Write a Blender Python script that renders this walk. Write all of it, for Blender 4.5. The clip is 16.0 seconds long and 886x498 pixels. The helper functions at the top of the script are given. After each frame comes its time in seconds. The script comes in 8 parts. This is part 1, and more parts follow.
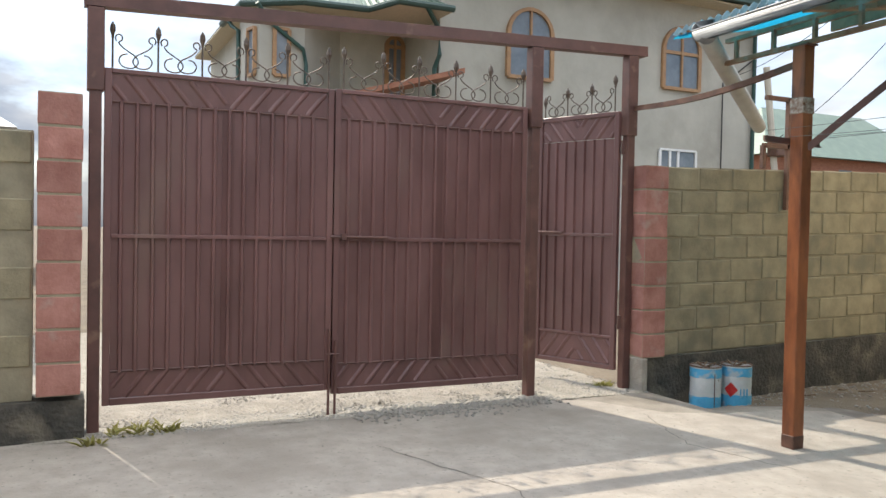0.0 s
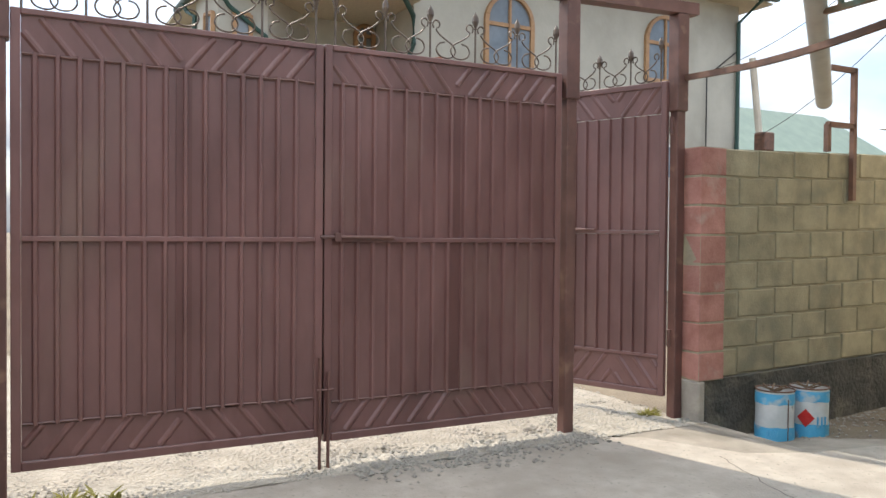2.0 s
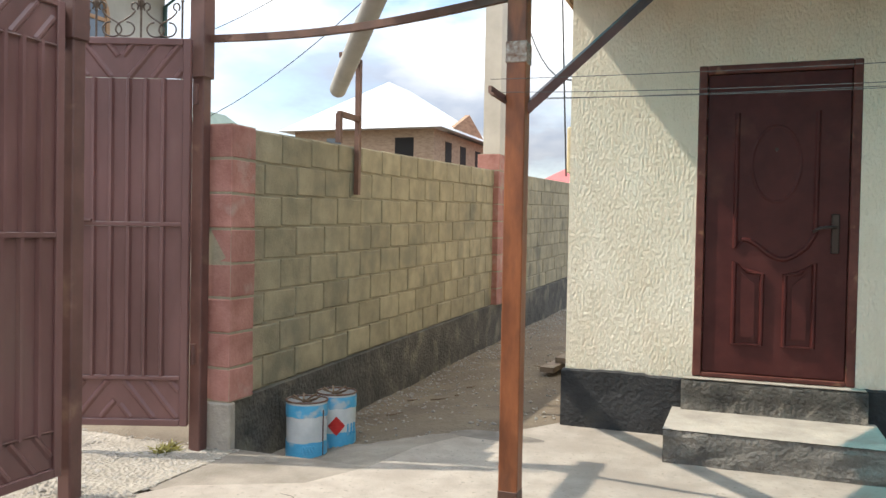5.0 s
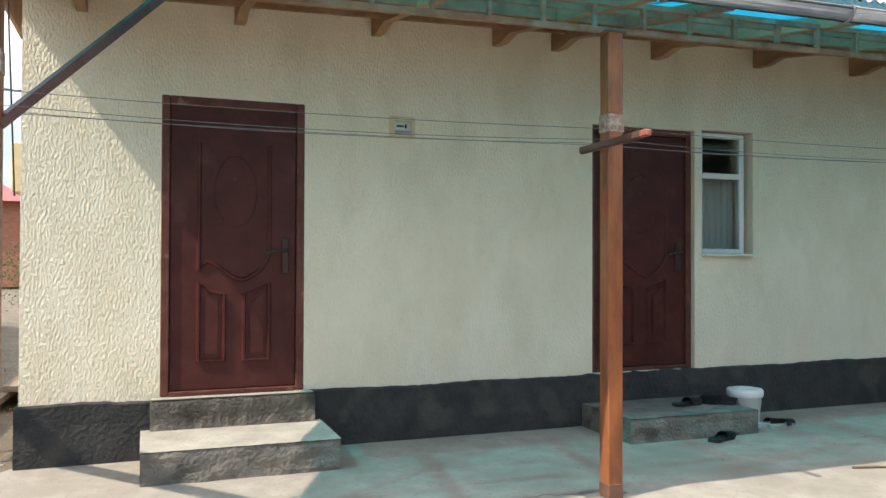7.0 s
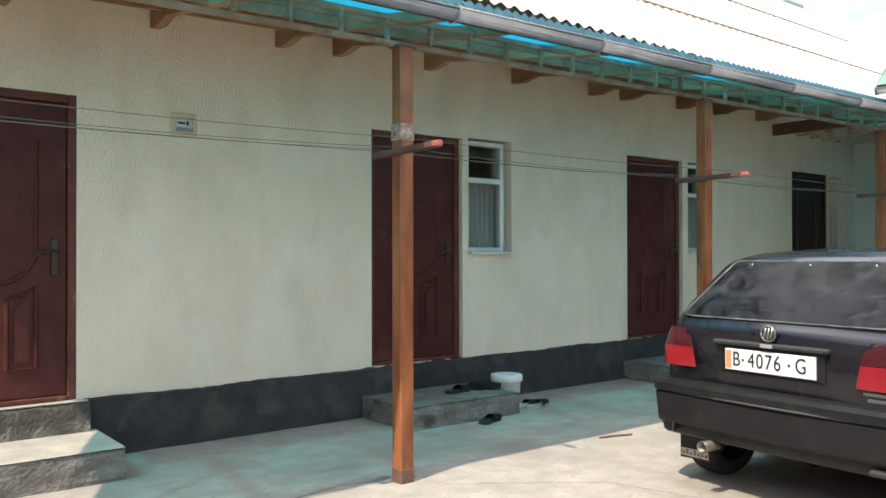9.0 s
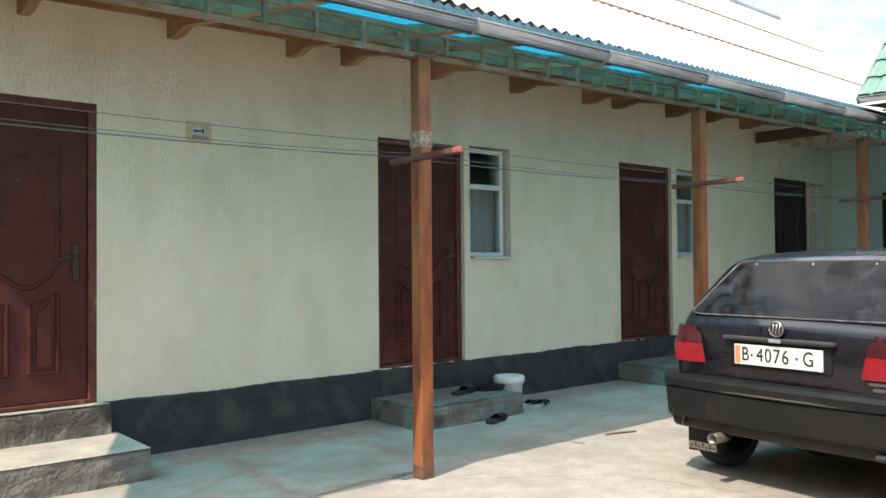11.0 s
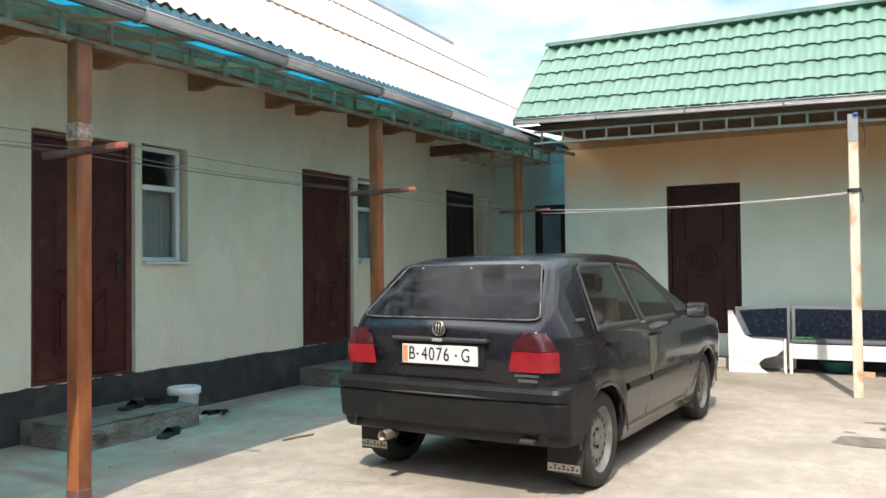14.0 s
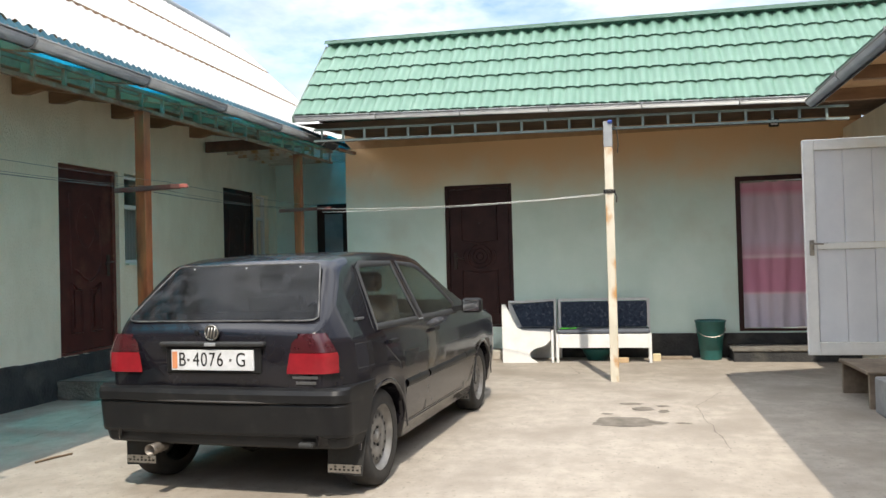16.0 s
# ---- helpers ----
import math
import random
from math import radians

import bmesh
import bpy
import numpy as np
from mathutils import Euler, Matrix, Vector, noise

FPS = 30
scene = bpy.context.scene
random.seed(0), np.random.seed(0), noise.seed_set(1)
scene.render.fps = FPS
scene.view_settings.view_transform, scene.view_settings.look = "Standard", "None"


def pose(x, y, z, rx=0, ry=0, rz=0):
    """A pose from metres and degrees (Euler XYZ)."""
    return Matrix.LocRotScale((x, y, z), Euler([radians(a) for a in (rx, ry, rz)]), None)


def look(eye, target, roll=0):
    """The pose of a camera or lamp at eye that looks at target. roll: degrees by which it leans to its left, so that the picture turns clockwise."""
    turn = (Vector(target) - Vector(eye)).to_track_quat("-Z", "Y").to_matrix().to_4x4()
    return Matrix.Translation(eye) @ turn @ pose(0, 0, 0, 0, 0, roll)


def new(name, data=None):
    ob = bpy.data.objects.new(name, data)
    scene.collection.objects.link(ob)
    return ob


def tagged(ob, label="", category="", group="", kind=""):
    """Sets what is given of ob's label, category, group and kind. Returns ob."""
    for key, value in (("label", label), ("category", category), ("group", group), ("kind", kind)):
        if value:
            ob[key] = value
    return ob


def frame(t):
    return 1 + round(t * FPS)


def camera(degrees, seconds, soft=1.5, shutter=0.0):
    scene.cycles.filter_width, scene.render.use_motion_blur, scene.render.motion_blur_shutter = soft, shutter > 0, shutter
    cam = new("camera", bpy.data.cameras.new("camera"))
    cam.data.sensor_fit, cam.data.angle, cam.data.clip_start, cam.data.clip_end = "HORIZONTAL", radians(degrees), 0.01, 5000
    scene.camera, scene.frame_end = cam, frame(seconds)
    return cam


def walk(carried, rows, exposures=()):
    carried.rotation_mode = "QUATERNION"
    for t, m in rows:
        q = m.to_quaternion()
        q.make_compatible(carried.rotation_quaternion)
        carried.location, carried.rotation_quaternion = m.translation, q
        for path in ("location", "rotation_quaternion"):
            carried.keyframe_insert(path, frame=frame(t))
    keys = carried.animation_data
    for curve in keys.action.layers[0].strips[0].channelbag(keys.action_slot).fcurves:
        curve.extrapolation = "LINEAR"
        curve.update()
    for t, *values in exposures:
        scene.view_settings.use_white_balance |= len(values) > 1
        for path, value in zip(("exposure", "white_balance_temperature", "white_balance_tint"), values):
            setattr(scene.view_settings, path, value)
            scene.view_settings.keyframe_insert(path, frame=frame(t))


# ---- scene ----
cam = camera(57.8, 16.0)

PATH = [
    (0, (3.79, -0.599, 1.364), (1.986, 0.263, 1.317), 1.1),
    (0.5, (3.466, -0.528, 1.323), (1.661, 0.332, 1.285), 0.8),
    (1, (3.086, -0.534, 1.335), (1.285, 0.336, 1.297), 0.9),
    (1.5, (2.749, -0.424, 1.329), (0.954, 0.458, 1.285), 0.9),
    (2, (2.43, -0.342, 1.329), (0.67, 0.606, 1.289), 0.5),
    (2.5, (2.097, -0.339, 1.331), (0.391, 0.704, 1.298), 0.4),
    (3, (1.776, -0.245, 1.336), (0.136, 0.899, 1.298), 0.2),
    (3.2, (1.67, -0.191, 1.355), (0.061, 0.996, 1.313), 0.2),
    (5.3, (1.083, -0.079, 1.321), (0.634, 1.87, 1.31), 1.1),
    (5.5, (1.033, -0.132, 1.316), (0.763, 1.85, 1.324), 1.0),
    (6, (0.929, -0.26, 1.336), (1.117, 1.731, 1.353), 0.7),
    (6.5, (0.856, -0.27, 1.323), (1.325, 1.674, 1.35), 0.5),
    (7, (0.752, -0.259, 1.344), (1.448, 1.616, 1.371), 0.2),
    (7.5, (0.689, -0.256, 1.346), (1.527, 1.56, 1.37), -0.1),
    (8, (0.604, -0.259, 1.371), (1.593, 1.479, 1.385), -0.1),
    (8.5, (0.504, -0.275, 1.385), (1.662, 1.356, 1.397), -0.1),
    (9, (0.405, -0.292, 1.377), (1.645, 1.277, 1.392), -0.1),
    (11.3, (0.063, -0.252, 1.337), (1.373, 1.259, 1.38), -0.7),
    (11.5, (0.058, -0.256, 1.34), (1.389, 1.236, 1.385), -0.9),
    (12, (0.053, -0.272, 1.342), (1.47, 1.14, 1.386), -0.9),
    (12.5, (0.088, -0.285, 1.333), (1.608, 1.014, 1.379), -0.7),
    (13, (0.118, -0.293, 1.328), (1.736, 0.882, 1.375), -0.6),
    (13.5, (0.135, -0.301, 1.32), (1.833, 0.754, 1.367), -0.4),
    (14, (0.151, -0.31, 1.322), (1.917, 0.627, 1.369), -0.6),
    (14.5, (0.17, -0.313, 1.322), (1.995, 0.504, 1.367), -0.8),
    (15, (0.174, -0.329, 1.318), (2.047, 0.369, 1.361), -0.9),
    (15.5, (0.184, -0.329, 1.319), (2.1, 0.243, 1.359), -1.2),
    (16, (0.225, -0.321, 1.317), (2.176, 0.117, 1.353), -1.5),
]
walk(cam, [(t, look(eye, target, roll)) for t, eye, target, roll in PATH], exposures=[(0.0, 1.15), (1.5, 1.33), (3.2, 1.38), (5.5, 1.28), (7.5, 1.44), (8.4, 1.36), (9.1, 1.53), (11.5, 1.45), (12.5, 1.31), (13.5, 1.4), (14.5, 1.24), (15.2, 1.14), (16.0, 1.15)])

# ---------------------------------------------------------------- light
LIGHT = Vector((2.2, 0.55, -2.9)).normalized()
SUN_ELEV = math.asin(-LIGHT.z)
world = bpy.data.worlds.new("sky")
scene.world = world
world.use_nodes = True
wn, wl = world.node_tree.nodes, world.node_tree.links
wn.clear()
w_out = wn.new("ShaderNodeOutputWorld")
w_bg = wn.new("ShaderNodeBackground")
w_sky = wn.new("ShaderNodeTexSky")
w_sky.sky_type, w_sky.sun_disc = "NISHITA", False
w_sky.sun_elevation, w_sky.sun_rotation = SUN_ELEV, math.atan2(-LIGHT.x, -LIGHT.y)
w_sky.air_density, w_sky.dust_density = 1.0, 0.9
w_tc = wn.new("ShaderNodeTexCoord")
w_map = wn.new("ShaderNodeMapping")
w_map.inputs["Scale"].default_value = (1.0, 1.0, 2.6)
w_noise = wn.new("ShaderNodeTexNoise")
w_noise.inputs["Scale"].default_value, w_noise.inputs["Detail"].default_value = 2.3, 7.0
w_noise.inputs["Roughness"].default_value = 0.58
w_ramp = wn.new("ShaderNodeValToRGB")
w_ramp.color_ramp.elements[0].position, w_ramp.color_ramp.elements[1].position = 0.38, 0.55
w_tone = wn.new("ShaderNodeTexNoise")
w_tone.inputs["Scale"].default_value, w_tone.inputs["Detail"].default_value = 3.5, 6.0
w_grey = wn.new("ShaderNodeValToRGB")
w_grey.color_ramp.elements[0].position, w_grey.color_ramp.elements[0].color = 0.40, (2.9, 3.3, 4.0, 1)
w_grey.color_ramp.elements[1].position, w_grey.color_ramp.elements[1].color = 0.6, (6.3, 6.3, 6.2, 1)
w_mix = wn.new("ShaderNodeMix")
w_mix.data_type = "RGBA"
wl.new(w_tc.outputs["Generated"], w_map.inputs["Vector"])
wl.new(w_map.outputs["Vector"], w_noise.inputs["Vector"])
wl.new(w_map.outputs["Vector"], w_tone.inputs["Vector"])
wl.new(w_noise.outputs["Fac"], w_ramp.inputs["Fac"])
wl.new(w_tone.outputs["Fac"], w_grey.inputs["Fac"])
wl.new(w_ramp.outputs["Color"], w_mix.inputs["Factor"])
wl.new(w_sky.outputs["Color"], w_mix.inputs["A"])
# cloud grows brighter from the horizon to the zenith, as an overcast sky does
w_sep, w_up, w_cloud = wn.new("ShaderNodeSeparateXYZ"), wn.new("ShaderNodeMapRange"), wn.new("ShaderNodeVectorMath")
w_up.inputs["To Min"].default_value, w_up.inputs["To Max"].default_value = 0.32, 3.2
w_cloud.operation = "SCALE"
wl.new(w_tc.outputs["Generated"], w_sep.inputs["Vector"])
wl.new(w_sep.outputs["Z"], w_up.inputs["Value"])
wl.new(w_grey.outputs["Color"], w_cloud.inputs[0])
wl.new(w_up.outputs["Result"], w_cloud.inputs["Scale"])
wl.new(w_cloud.outputs["Vector"], w_mix.inputs["B"])
wl.new(w_mix.outputs["Result"], w_bg.inputs["Color"])
wl.new(w_bg.outputs["Background"], w_out.inputs["Surface"])
w_bg.inputs["Strength"].default_value = 0.11

sun = new("sun", bpy.data.lights.new("sun", "SUN"))
sun.data.energy, sun.data.angle, sun.data.color = 2.3, radians(0.55), (1.0, 0.92, 0.79)
sun.matrix_world = look((0, 0, 30), Vector((0, 0, 30)) + LIGHT)


# ---------------------------------------------------------------- materials
def surf(name, c1, c2, scale=3.0, rough=0.8, metal=0.0, bump=0.15, bscale=60.0, depth=0.004, stain=None, stain_at=(0.55, 0.7), stain_scale=1.2,
         vary=0.0, coat=0.0, stretch=(1, 1, 1), speck=None, vor=0.0, rough_var=0.1, spec=0.5):
    """Two-tone surface with fine grain, optional stains, and a shade of its own for each object."""
    m = bpy.data.materials.new(name)
    m.use_nodes = True
    n, l = m.node_tree.nodes, m.node_tree.links
    b = n["Principled BSDF"]
    g = n.new("ShaderNodeNewGeometry")
    mp = n.new("ShaderNodeMapping")
    mp.inputs["Scale"].default_value = stretch
    l.new(g.outputs["Position"], mp.inputs["Vector"])
    a = n.new("ShaderNodeTexNoise")
    a.inputs["Scale"].default_value, a.inputs["Detail"].default_value = scale, 6.0
    a.inputs["Roughness"].default_value = 0.62
    l.new(mp.outputs["Vector"], a.inputs["Vector"])
    r = n.new("ShaderNodeValToRGB")
    r.color_ramp.elements[0].position, r.color_ramp.elements[0].color = 0.34, (*c1, 1)
    r.color_ramp.elements[1].position, r.color_ramp.elements[1].color = 0.66, (*c2, 1)
    l.new(a.outputs["Fac"], r.inputs["Fac"])
    col = r.outputs["Color"]

    def blend(fac, other):
        x = n.new("ShaderNodeMix")
        x.data_type = "RGBA"
        l.new(fac, x.inputs["Factor"])
        l.new(col, x.inputs["A"])
        x.inputs["B"].default_value = (*other, 1)
        return x.outputs["Result"]

    def mask(sc, lo, hi, detail=5.0):
        t = n.new("ShaderNodeTexNoise")
        t.inputs["Scale"].default_value, t.inputs["Detail"].default_value = sc, detail
        l.new(mp.outputs["Vector"], t.inputs["Vector"])
        q = n.new("ShaderNodeMapRange")
        q.inputs["From Min"].default_value, q.inputs["From Max"].default_value = lo, hi
        l.new(t.outputs["Fac"], q.inputs["Value"])
        return q.outputs["Result"]

    if stain:
        col = blend(mask(stain_scale, *stain_at), stain)
    if speck:
        col = blend(mask(bscale * 0.5, 0.62, 0.70, 2.0), speck)
    if vary:
        o = n.new("ShaderNodeObjectInfo")
        q = n.new("ShaderNodeMapRange")
        q.inputs["To Min"].default_value, q.inputs["To Max"].default_value = 1 - vary, 1 + vary
        l.new(o.outputs["Random"], q.inputs["Value"])
        h = n.new("ShaderNodeHueSaturation")
        l.new(q.outputs["Result"], h.inputs["Value"])
        l.new(col, h.inputs["Color"])
        col = h.outputs["Color"]
    l.new(col, b.inputs["Base Color"])
    q = n.new("ShaderNodeMapRange")
    q.inputs["To Min"].default_value, q.inputs["To Max"].default_value = max(rough - rough_var, 0.02), min(rough + rough_var, 1)
    l.new(a.outputs["Fac"], q.inputs["Value"])
    l.new(q.outputs["Result"], b.inputs["Roughness"])
    b.inputs["Metallic"].default_value = metal
    b.inputs["Coat Weight"].default_value = coat
    b.inputs["Specular IOR Level"].default_value = spec
    if bump:
        t = n.new("ShaderNodeTexVoronoi" if vor else "ShaderNodeTexNoise")
        t.inputs["Scale"].default_value = bscale
        if not vor:
            t.inputs["Detail"].default_value = 4.0
        l.new(mp.outputs["Vector"], t.inputs["Vector"])
        u = n.new("ShaderNodeBump")
        u.inputs["Strength"].default_value, u.inputs["Distance"].default_value = bump, depth
        l.new(t.outputs["Distance" if vor else "Fac"], u.inputs["Height"])
        l.new(u.outputs["Normal"], b.inputs["Normal"])
    return m


def glass(name, tint=(0.9, 0.95, 0.95), rough=0.02):
    m = bpy.data.materials.new(name)
    m.use_nodes = True
    b = m.node_tree.nodes["Principled BSDF"]
    b.inputs["Base Color"].default_value = (*tint, 1)
    b.inputs["Roughness"].default_value = rough
    b.inputs["Transmission Weight"].default_value = 1.0
    b.inputs["IOR"].default_value = 1.2
    return m


def dusty_glass(name, tint, dust, amount, least=0.55, grain=0.0, rough=0.04):
    """Tinted glass with a coat of dust in streaks."""
    m = bpy.data.materials.new(name)
    m.use_nodes = True
    n, l = m.node_tree.nodes, m.node_tree.links
    b = n["Principled BSDF"]
    b.inputs["Base Color"].default_value = (*tint, 1)
    b.inputs["Roughness"].default_value = rough
    b.inputs["Transmission Weight"].default_value = 1.0
    b.inputs["IOR"].default_value = 1.14
    d = n.new("ShaderNodeBsdfDiffuse")
    d.inputs["Color"].default_value = (*dust, 1)
    g = n.new("ShaderNodeNewGeometry")
    t = n.new("ShaderNodeTexNoise")
    t.inputs["Scale"].default_value, t.inputs["Detail"].default_value = 9.0, 8.0
    t.inputs["Distortion"].default_value = 1.2
    q = n.new("ShaderNodeMapRange")
    q.inputs["From Min"].default_value, q.inputs["From Max"].default_value = 0.35, 0.75
    q.inputs["To Min"].default_value, q.inputs["To Max"].default_value = amount * least, amount
    x = n.new("ShaderNodeMixShader")
    l.new(g.outputs["Position"], t.inputs["Vector"])
    l.new(t.outputs["Fac"], q.inputs["Value"])
    fac = q.outputs["Result"]
    if grain:
        t2 = n.new("ShaderNodeTexNoise")
        t2.inputs["Scale"].default_value, t2.inputs["Detail"].default_value = grain, 3.0
        q2 = n.new("ShaderNodeMapRange")
        q2.inputs["From Min"].default_value, q2.inputs["From Max"].default_value = 0.36, 0.66
        q2.inputs["To Min"].default_value, q2.inputs["To Max"].default_value = 0.55, 1.25
        k = n.new("ShaderNodeMath")
        k.operation, k.use_clamp = "MULTIPLY", True
        l.new(g.outputs["Position"], t2.inputs["Vector"])
        l.new(t2.outputs["Fac"], q2.inputs["Value"])
        l.new(q2.outputs["Result"], k.inputs[0])
        l.new(fac, k.inputs[1])
        fac = k.outputs[0]
    l.new(fac, x.inputs["Fac"])
    l.new(b.outputs["BSDF"], x.inputs[1])
    l.new(d.outputs["BSDF"], x.inputs[2])
    l.new(x.outputs["Shader"], n["Material Output"].inputs["Surface"])
    return m


def sheer(name, colour, through_colour, part_through):
    """Thin stuff that lets light through: plastic sheet, curtain, leaf."""
    m = bpy.data.materials.new(name)
    m.use_nodes = True
    n, l = m.node_tree.nodes, m.node_tree.links
    b = n["Principled BSDF"]
    b.inputs["Base Color"].default_value = (*colour, 1)
    b.inputs["Roughness"].default_value = 0.5
    t = n.new("ShaderNodeBsdfTranslucent")
    t.inputs["Color"].default_value = (*through_colour, 1)
    x = n.new("ShaderNodeMixShader")
    x.inputs["Fac"].default_value = part_through
    l.new(b.outputs["BSDF"], x.inputs[1])
    l.new(t.outputs["BSDF"], x.inputs[2])
    l.new(x.outputs["Shader"], n["Material Output"].inputs["Surface"])
    return m


def clear_sheet(name, colour, glow, tint):
    """Coloured plastic roofing: part of the sun goes straight through, tinted, part is spread."""
    m = bpy.data.materials.new(name)
    m.use_nodes = True
    n, l = m.node_tree.nodes, m.node_tree.links
    b = n["Principled BSDF"]
    b.inputs["Base Color"].default_value = (*colour, 1)
    b.inputs["Roughness"].default_value = 0.4
    t = n.new("ShaderNodeBsdfTranslucent")
    t.inputs["Color"].default_value = (*glow, 1)
    c = n.new("ShaderNodeBsdfTransparent")
    c.inputs["Color"].default_value = (*tint, 1)
    x, y = n.new("ShaderNodeMixShader"), n.new("ShaderNodeMixShader")
    x.inputs["Fac"].default_value, y.inputs["Fac"].default_value = 0.86, 0.46
    l.new(b.outputs["BSDF"], x.inputs[1])
    l.new(t.outputs["BSDF"], x.inputs[2])
    l.new(x.outputs["Shader"], y.inputs[1])
    l.new(c.outputs["BSDF"], y.inputs[2])
    l.new(y.outputs["Shader"], n["Material Output"].inputs["Surface"])
    return m


def plain(name, c, rough=0.5, metal=0.0):
    return surf(name, [v * 0.9 for v in c], [min(v * 1.1, 1) for v in c], 14.0, rough, metal, 0.05, 120.0, 0.001)


M_CONC = surf("yard_concrete", (0.275, 0.240, 0.20), (0.365, 0.322, 0.27), 6.0, 0.9, 0, 0.6, 60, 0.006, (0.235, 0.202, 0.166), (0.47, 0.70), 1.3, speck=(0.235, 0.205, 0.17))
# old dirty concrete, darkened further to carry the shade near the block wall
M_APRON = surf("dirty_shade_toned_concrete", (0.19, 0.165, 0.133), (0.275, 0.242, 0.20), 5.0, 0.92, 0, 0.7, 50, 0.008, (0.14, 0.118, 0.09), (0.48, 0.68), 1.6)
M_DIRT = surf("packed_dirt", (0.10, 0.076, 0.05), (0.185, 0.146, 0.10), 2.2, 0.95, 0, 0.9, 30, 0.022, (0.125, 0.097, 0.066), (0.5, 0.68), 1.1)
M_GRAVEL = surf("gravel_dust", (0.235, 0.21, 0.17), (0.34, 0.305, 0.25), 5, 0.95, 0, 0.8, 40, 0.02, vor=1.0)
M_STONE = surf("pebble", (0.20, 0.185, 0.16), (0.34, 0.315, 0.275), 30, 0.9, 0, 0.3, 90, 0.002, vary=0.3)
M_STUCCO = surf("cream_stucco", (0.785, 0.70, 0.535), (0.86, 0.785, 0.625), 3.4, 0.9, 0, 1.0, 66, 0.017, (0.72, 0.65, 0.49), (0.55, 0.75), 2.6, stretch=(1, 1, 0.5))
M_STUCCO_MINT = surf("mint_stucco", (0.66, 0.74, 0.65), (0.73, 0.80, 0.71), 2.0, 0.9, 0, 0.8, 85, 0.008, (0.53, 0.60, 0.51), (0.55, 0.75), 0.9)
def head_blend(m, colour, z0, z1):
    """Blends the base colour into another towards the head of a wall, with a cloudy edge."""
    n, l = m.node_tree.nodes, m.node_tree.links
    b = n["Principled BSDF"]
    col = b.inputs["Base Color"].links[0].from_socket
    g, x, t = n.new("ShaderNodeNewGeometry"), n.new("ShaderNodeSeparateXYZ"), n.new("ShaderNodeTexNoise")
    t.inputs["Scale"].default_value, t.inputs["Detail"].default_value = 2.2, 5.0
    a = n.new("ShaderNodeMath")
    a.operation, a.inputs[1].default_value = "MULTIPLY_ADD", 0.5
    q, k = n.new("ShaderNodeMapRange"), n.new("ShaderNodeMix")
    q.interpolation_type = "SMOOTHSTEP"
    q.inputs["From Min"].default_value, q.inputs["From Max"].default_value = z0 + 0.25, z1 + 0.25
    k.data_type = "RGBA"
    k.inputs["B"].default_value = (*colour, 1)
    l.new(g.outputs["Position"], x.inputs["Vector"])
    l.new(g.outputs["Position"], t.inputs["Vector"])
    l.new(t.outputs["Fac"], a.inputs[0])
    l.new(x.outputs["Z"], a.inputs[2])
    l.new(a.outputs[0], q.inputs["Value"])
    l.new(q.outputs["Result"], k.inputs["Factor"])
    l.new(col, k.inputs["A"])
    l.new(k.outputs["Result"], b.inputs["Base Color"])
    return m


M_STUCCO_EAST = head_blend(surf("mint_stucco_to_peach", (0.64, 0.785, 0.705), (0.71, 0.84, 0.765), 2.0, 0.9, 0, 0.8, 85, 0.008, (0.58, 0.64, 0.55), (0.55, 0.75), 0.9), (0.82, 0.54, 0.29), 2.0, 2.95)
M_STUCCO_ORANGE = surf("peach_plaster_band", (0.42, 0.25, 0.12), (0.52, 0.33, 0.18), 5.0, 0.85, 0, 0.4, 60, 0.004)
M_PLINTH = surf("black_painted_plinth", (0.020, 0.021, 0.022), (0.045, 0.044, 0.044), 5, 0.85, 0, 0.9, 35, 0.014, (0.095, 0.088, 0.075), (0.56, 0.78), 2.4)
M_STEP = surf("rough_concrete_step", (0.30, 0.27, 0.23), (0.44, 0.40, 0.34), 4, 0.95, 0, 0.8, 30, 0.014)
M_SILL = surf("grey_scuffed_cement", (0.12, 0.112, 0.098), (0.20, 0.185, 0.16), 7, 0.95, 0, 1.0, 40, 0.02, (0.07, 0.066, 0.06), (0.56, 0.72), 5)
M_BLOCK = surf("cement_block", (0.215, 0.19, 0.125), (0.335, 0.292, 0.193), 5, 0.95, 0, 0.7, 70, 0.005, (0.155, 0.145, 0.105), (0.55, 0.72), 2.0, vary=0.12)
M_MORTAR = surf("cement_mortar", (0.22, 0.197, 0.138), (0.32, 0.283, 0.20), 6, 0.95, 0, 0.6, 50, 0.005)
M_REDBLOCK = surf("red_tinted_block", (0.27, 0.115, 0.09), (0.40, 0.20, 0.165), 6, 0.9, 0, 0.7, 60, 0.005, (0.36, 0.27, 0.23), (0.58, 0.75), 5, vary=0.14)
M_FOOT = surf("painted_wall_footing", (0.040, 0.038, 0.033), (0.10, 0.093, 0.078), 4, 0.9, 0, 1.0, 30, 0.02, (0.17, 0.15, 0.115), (0.52, 0.70), 3.5)
M_GATE = surf("maroon_gate_paint", (0.122, 0.059, 0.054), (0.178, 0.089, 0.082), 4, 0.38, 0, 0.25, 25, 0.004, (0.17, 0.10, 0.085), (0.58, 0.75), 3, stretch=(1, 1, 0.35), vary=0.06)
M_GATE_SEAM = surf("dark_seam_paint", (0.085, 0.036, 0.032), (0.13, 0.056, 0.05), 4, 0.45, 0, 0.2, 25, 0.003, stretch=(1, 1, 0.35))
M_GATE_POST = surf("brown_red_steel", (0.085, 0.040, 0.034), (0.14, 0.066, 0.054), 5, 0.5, 0, 0.2, 40, 0.002, (0.22, 0.13, 0.09), (0.62, 0.75), 6)
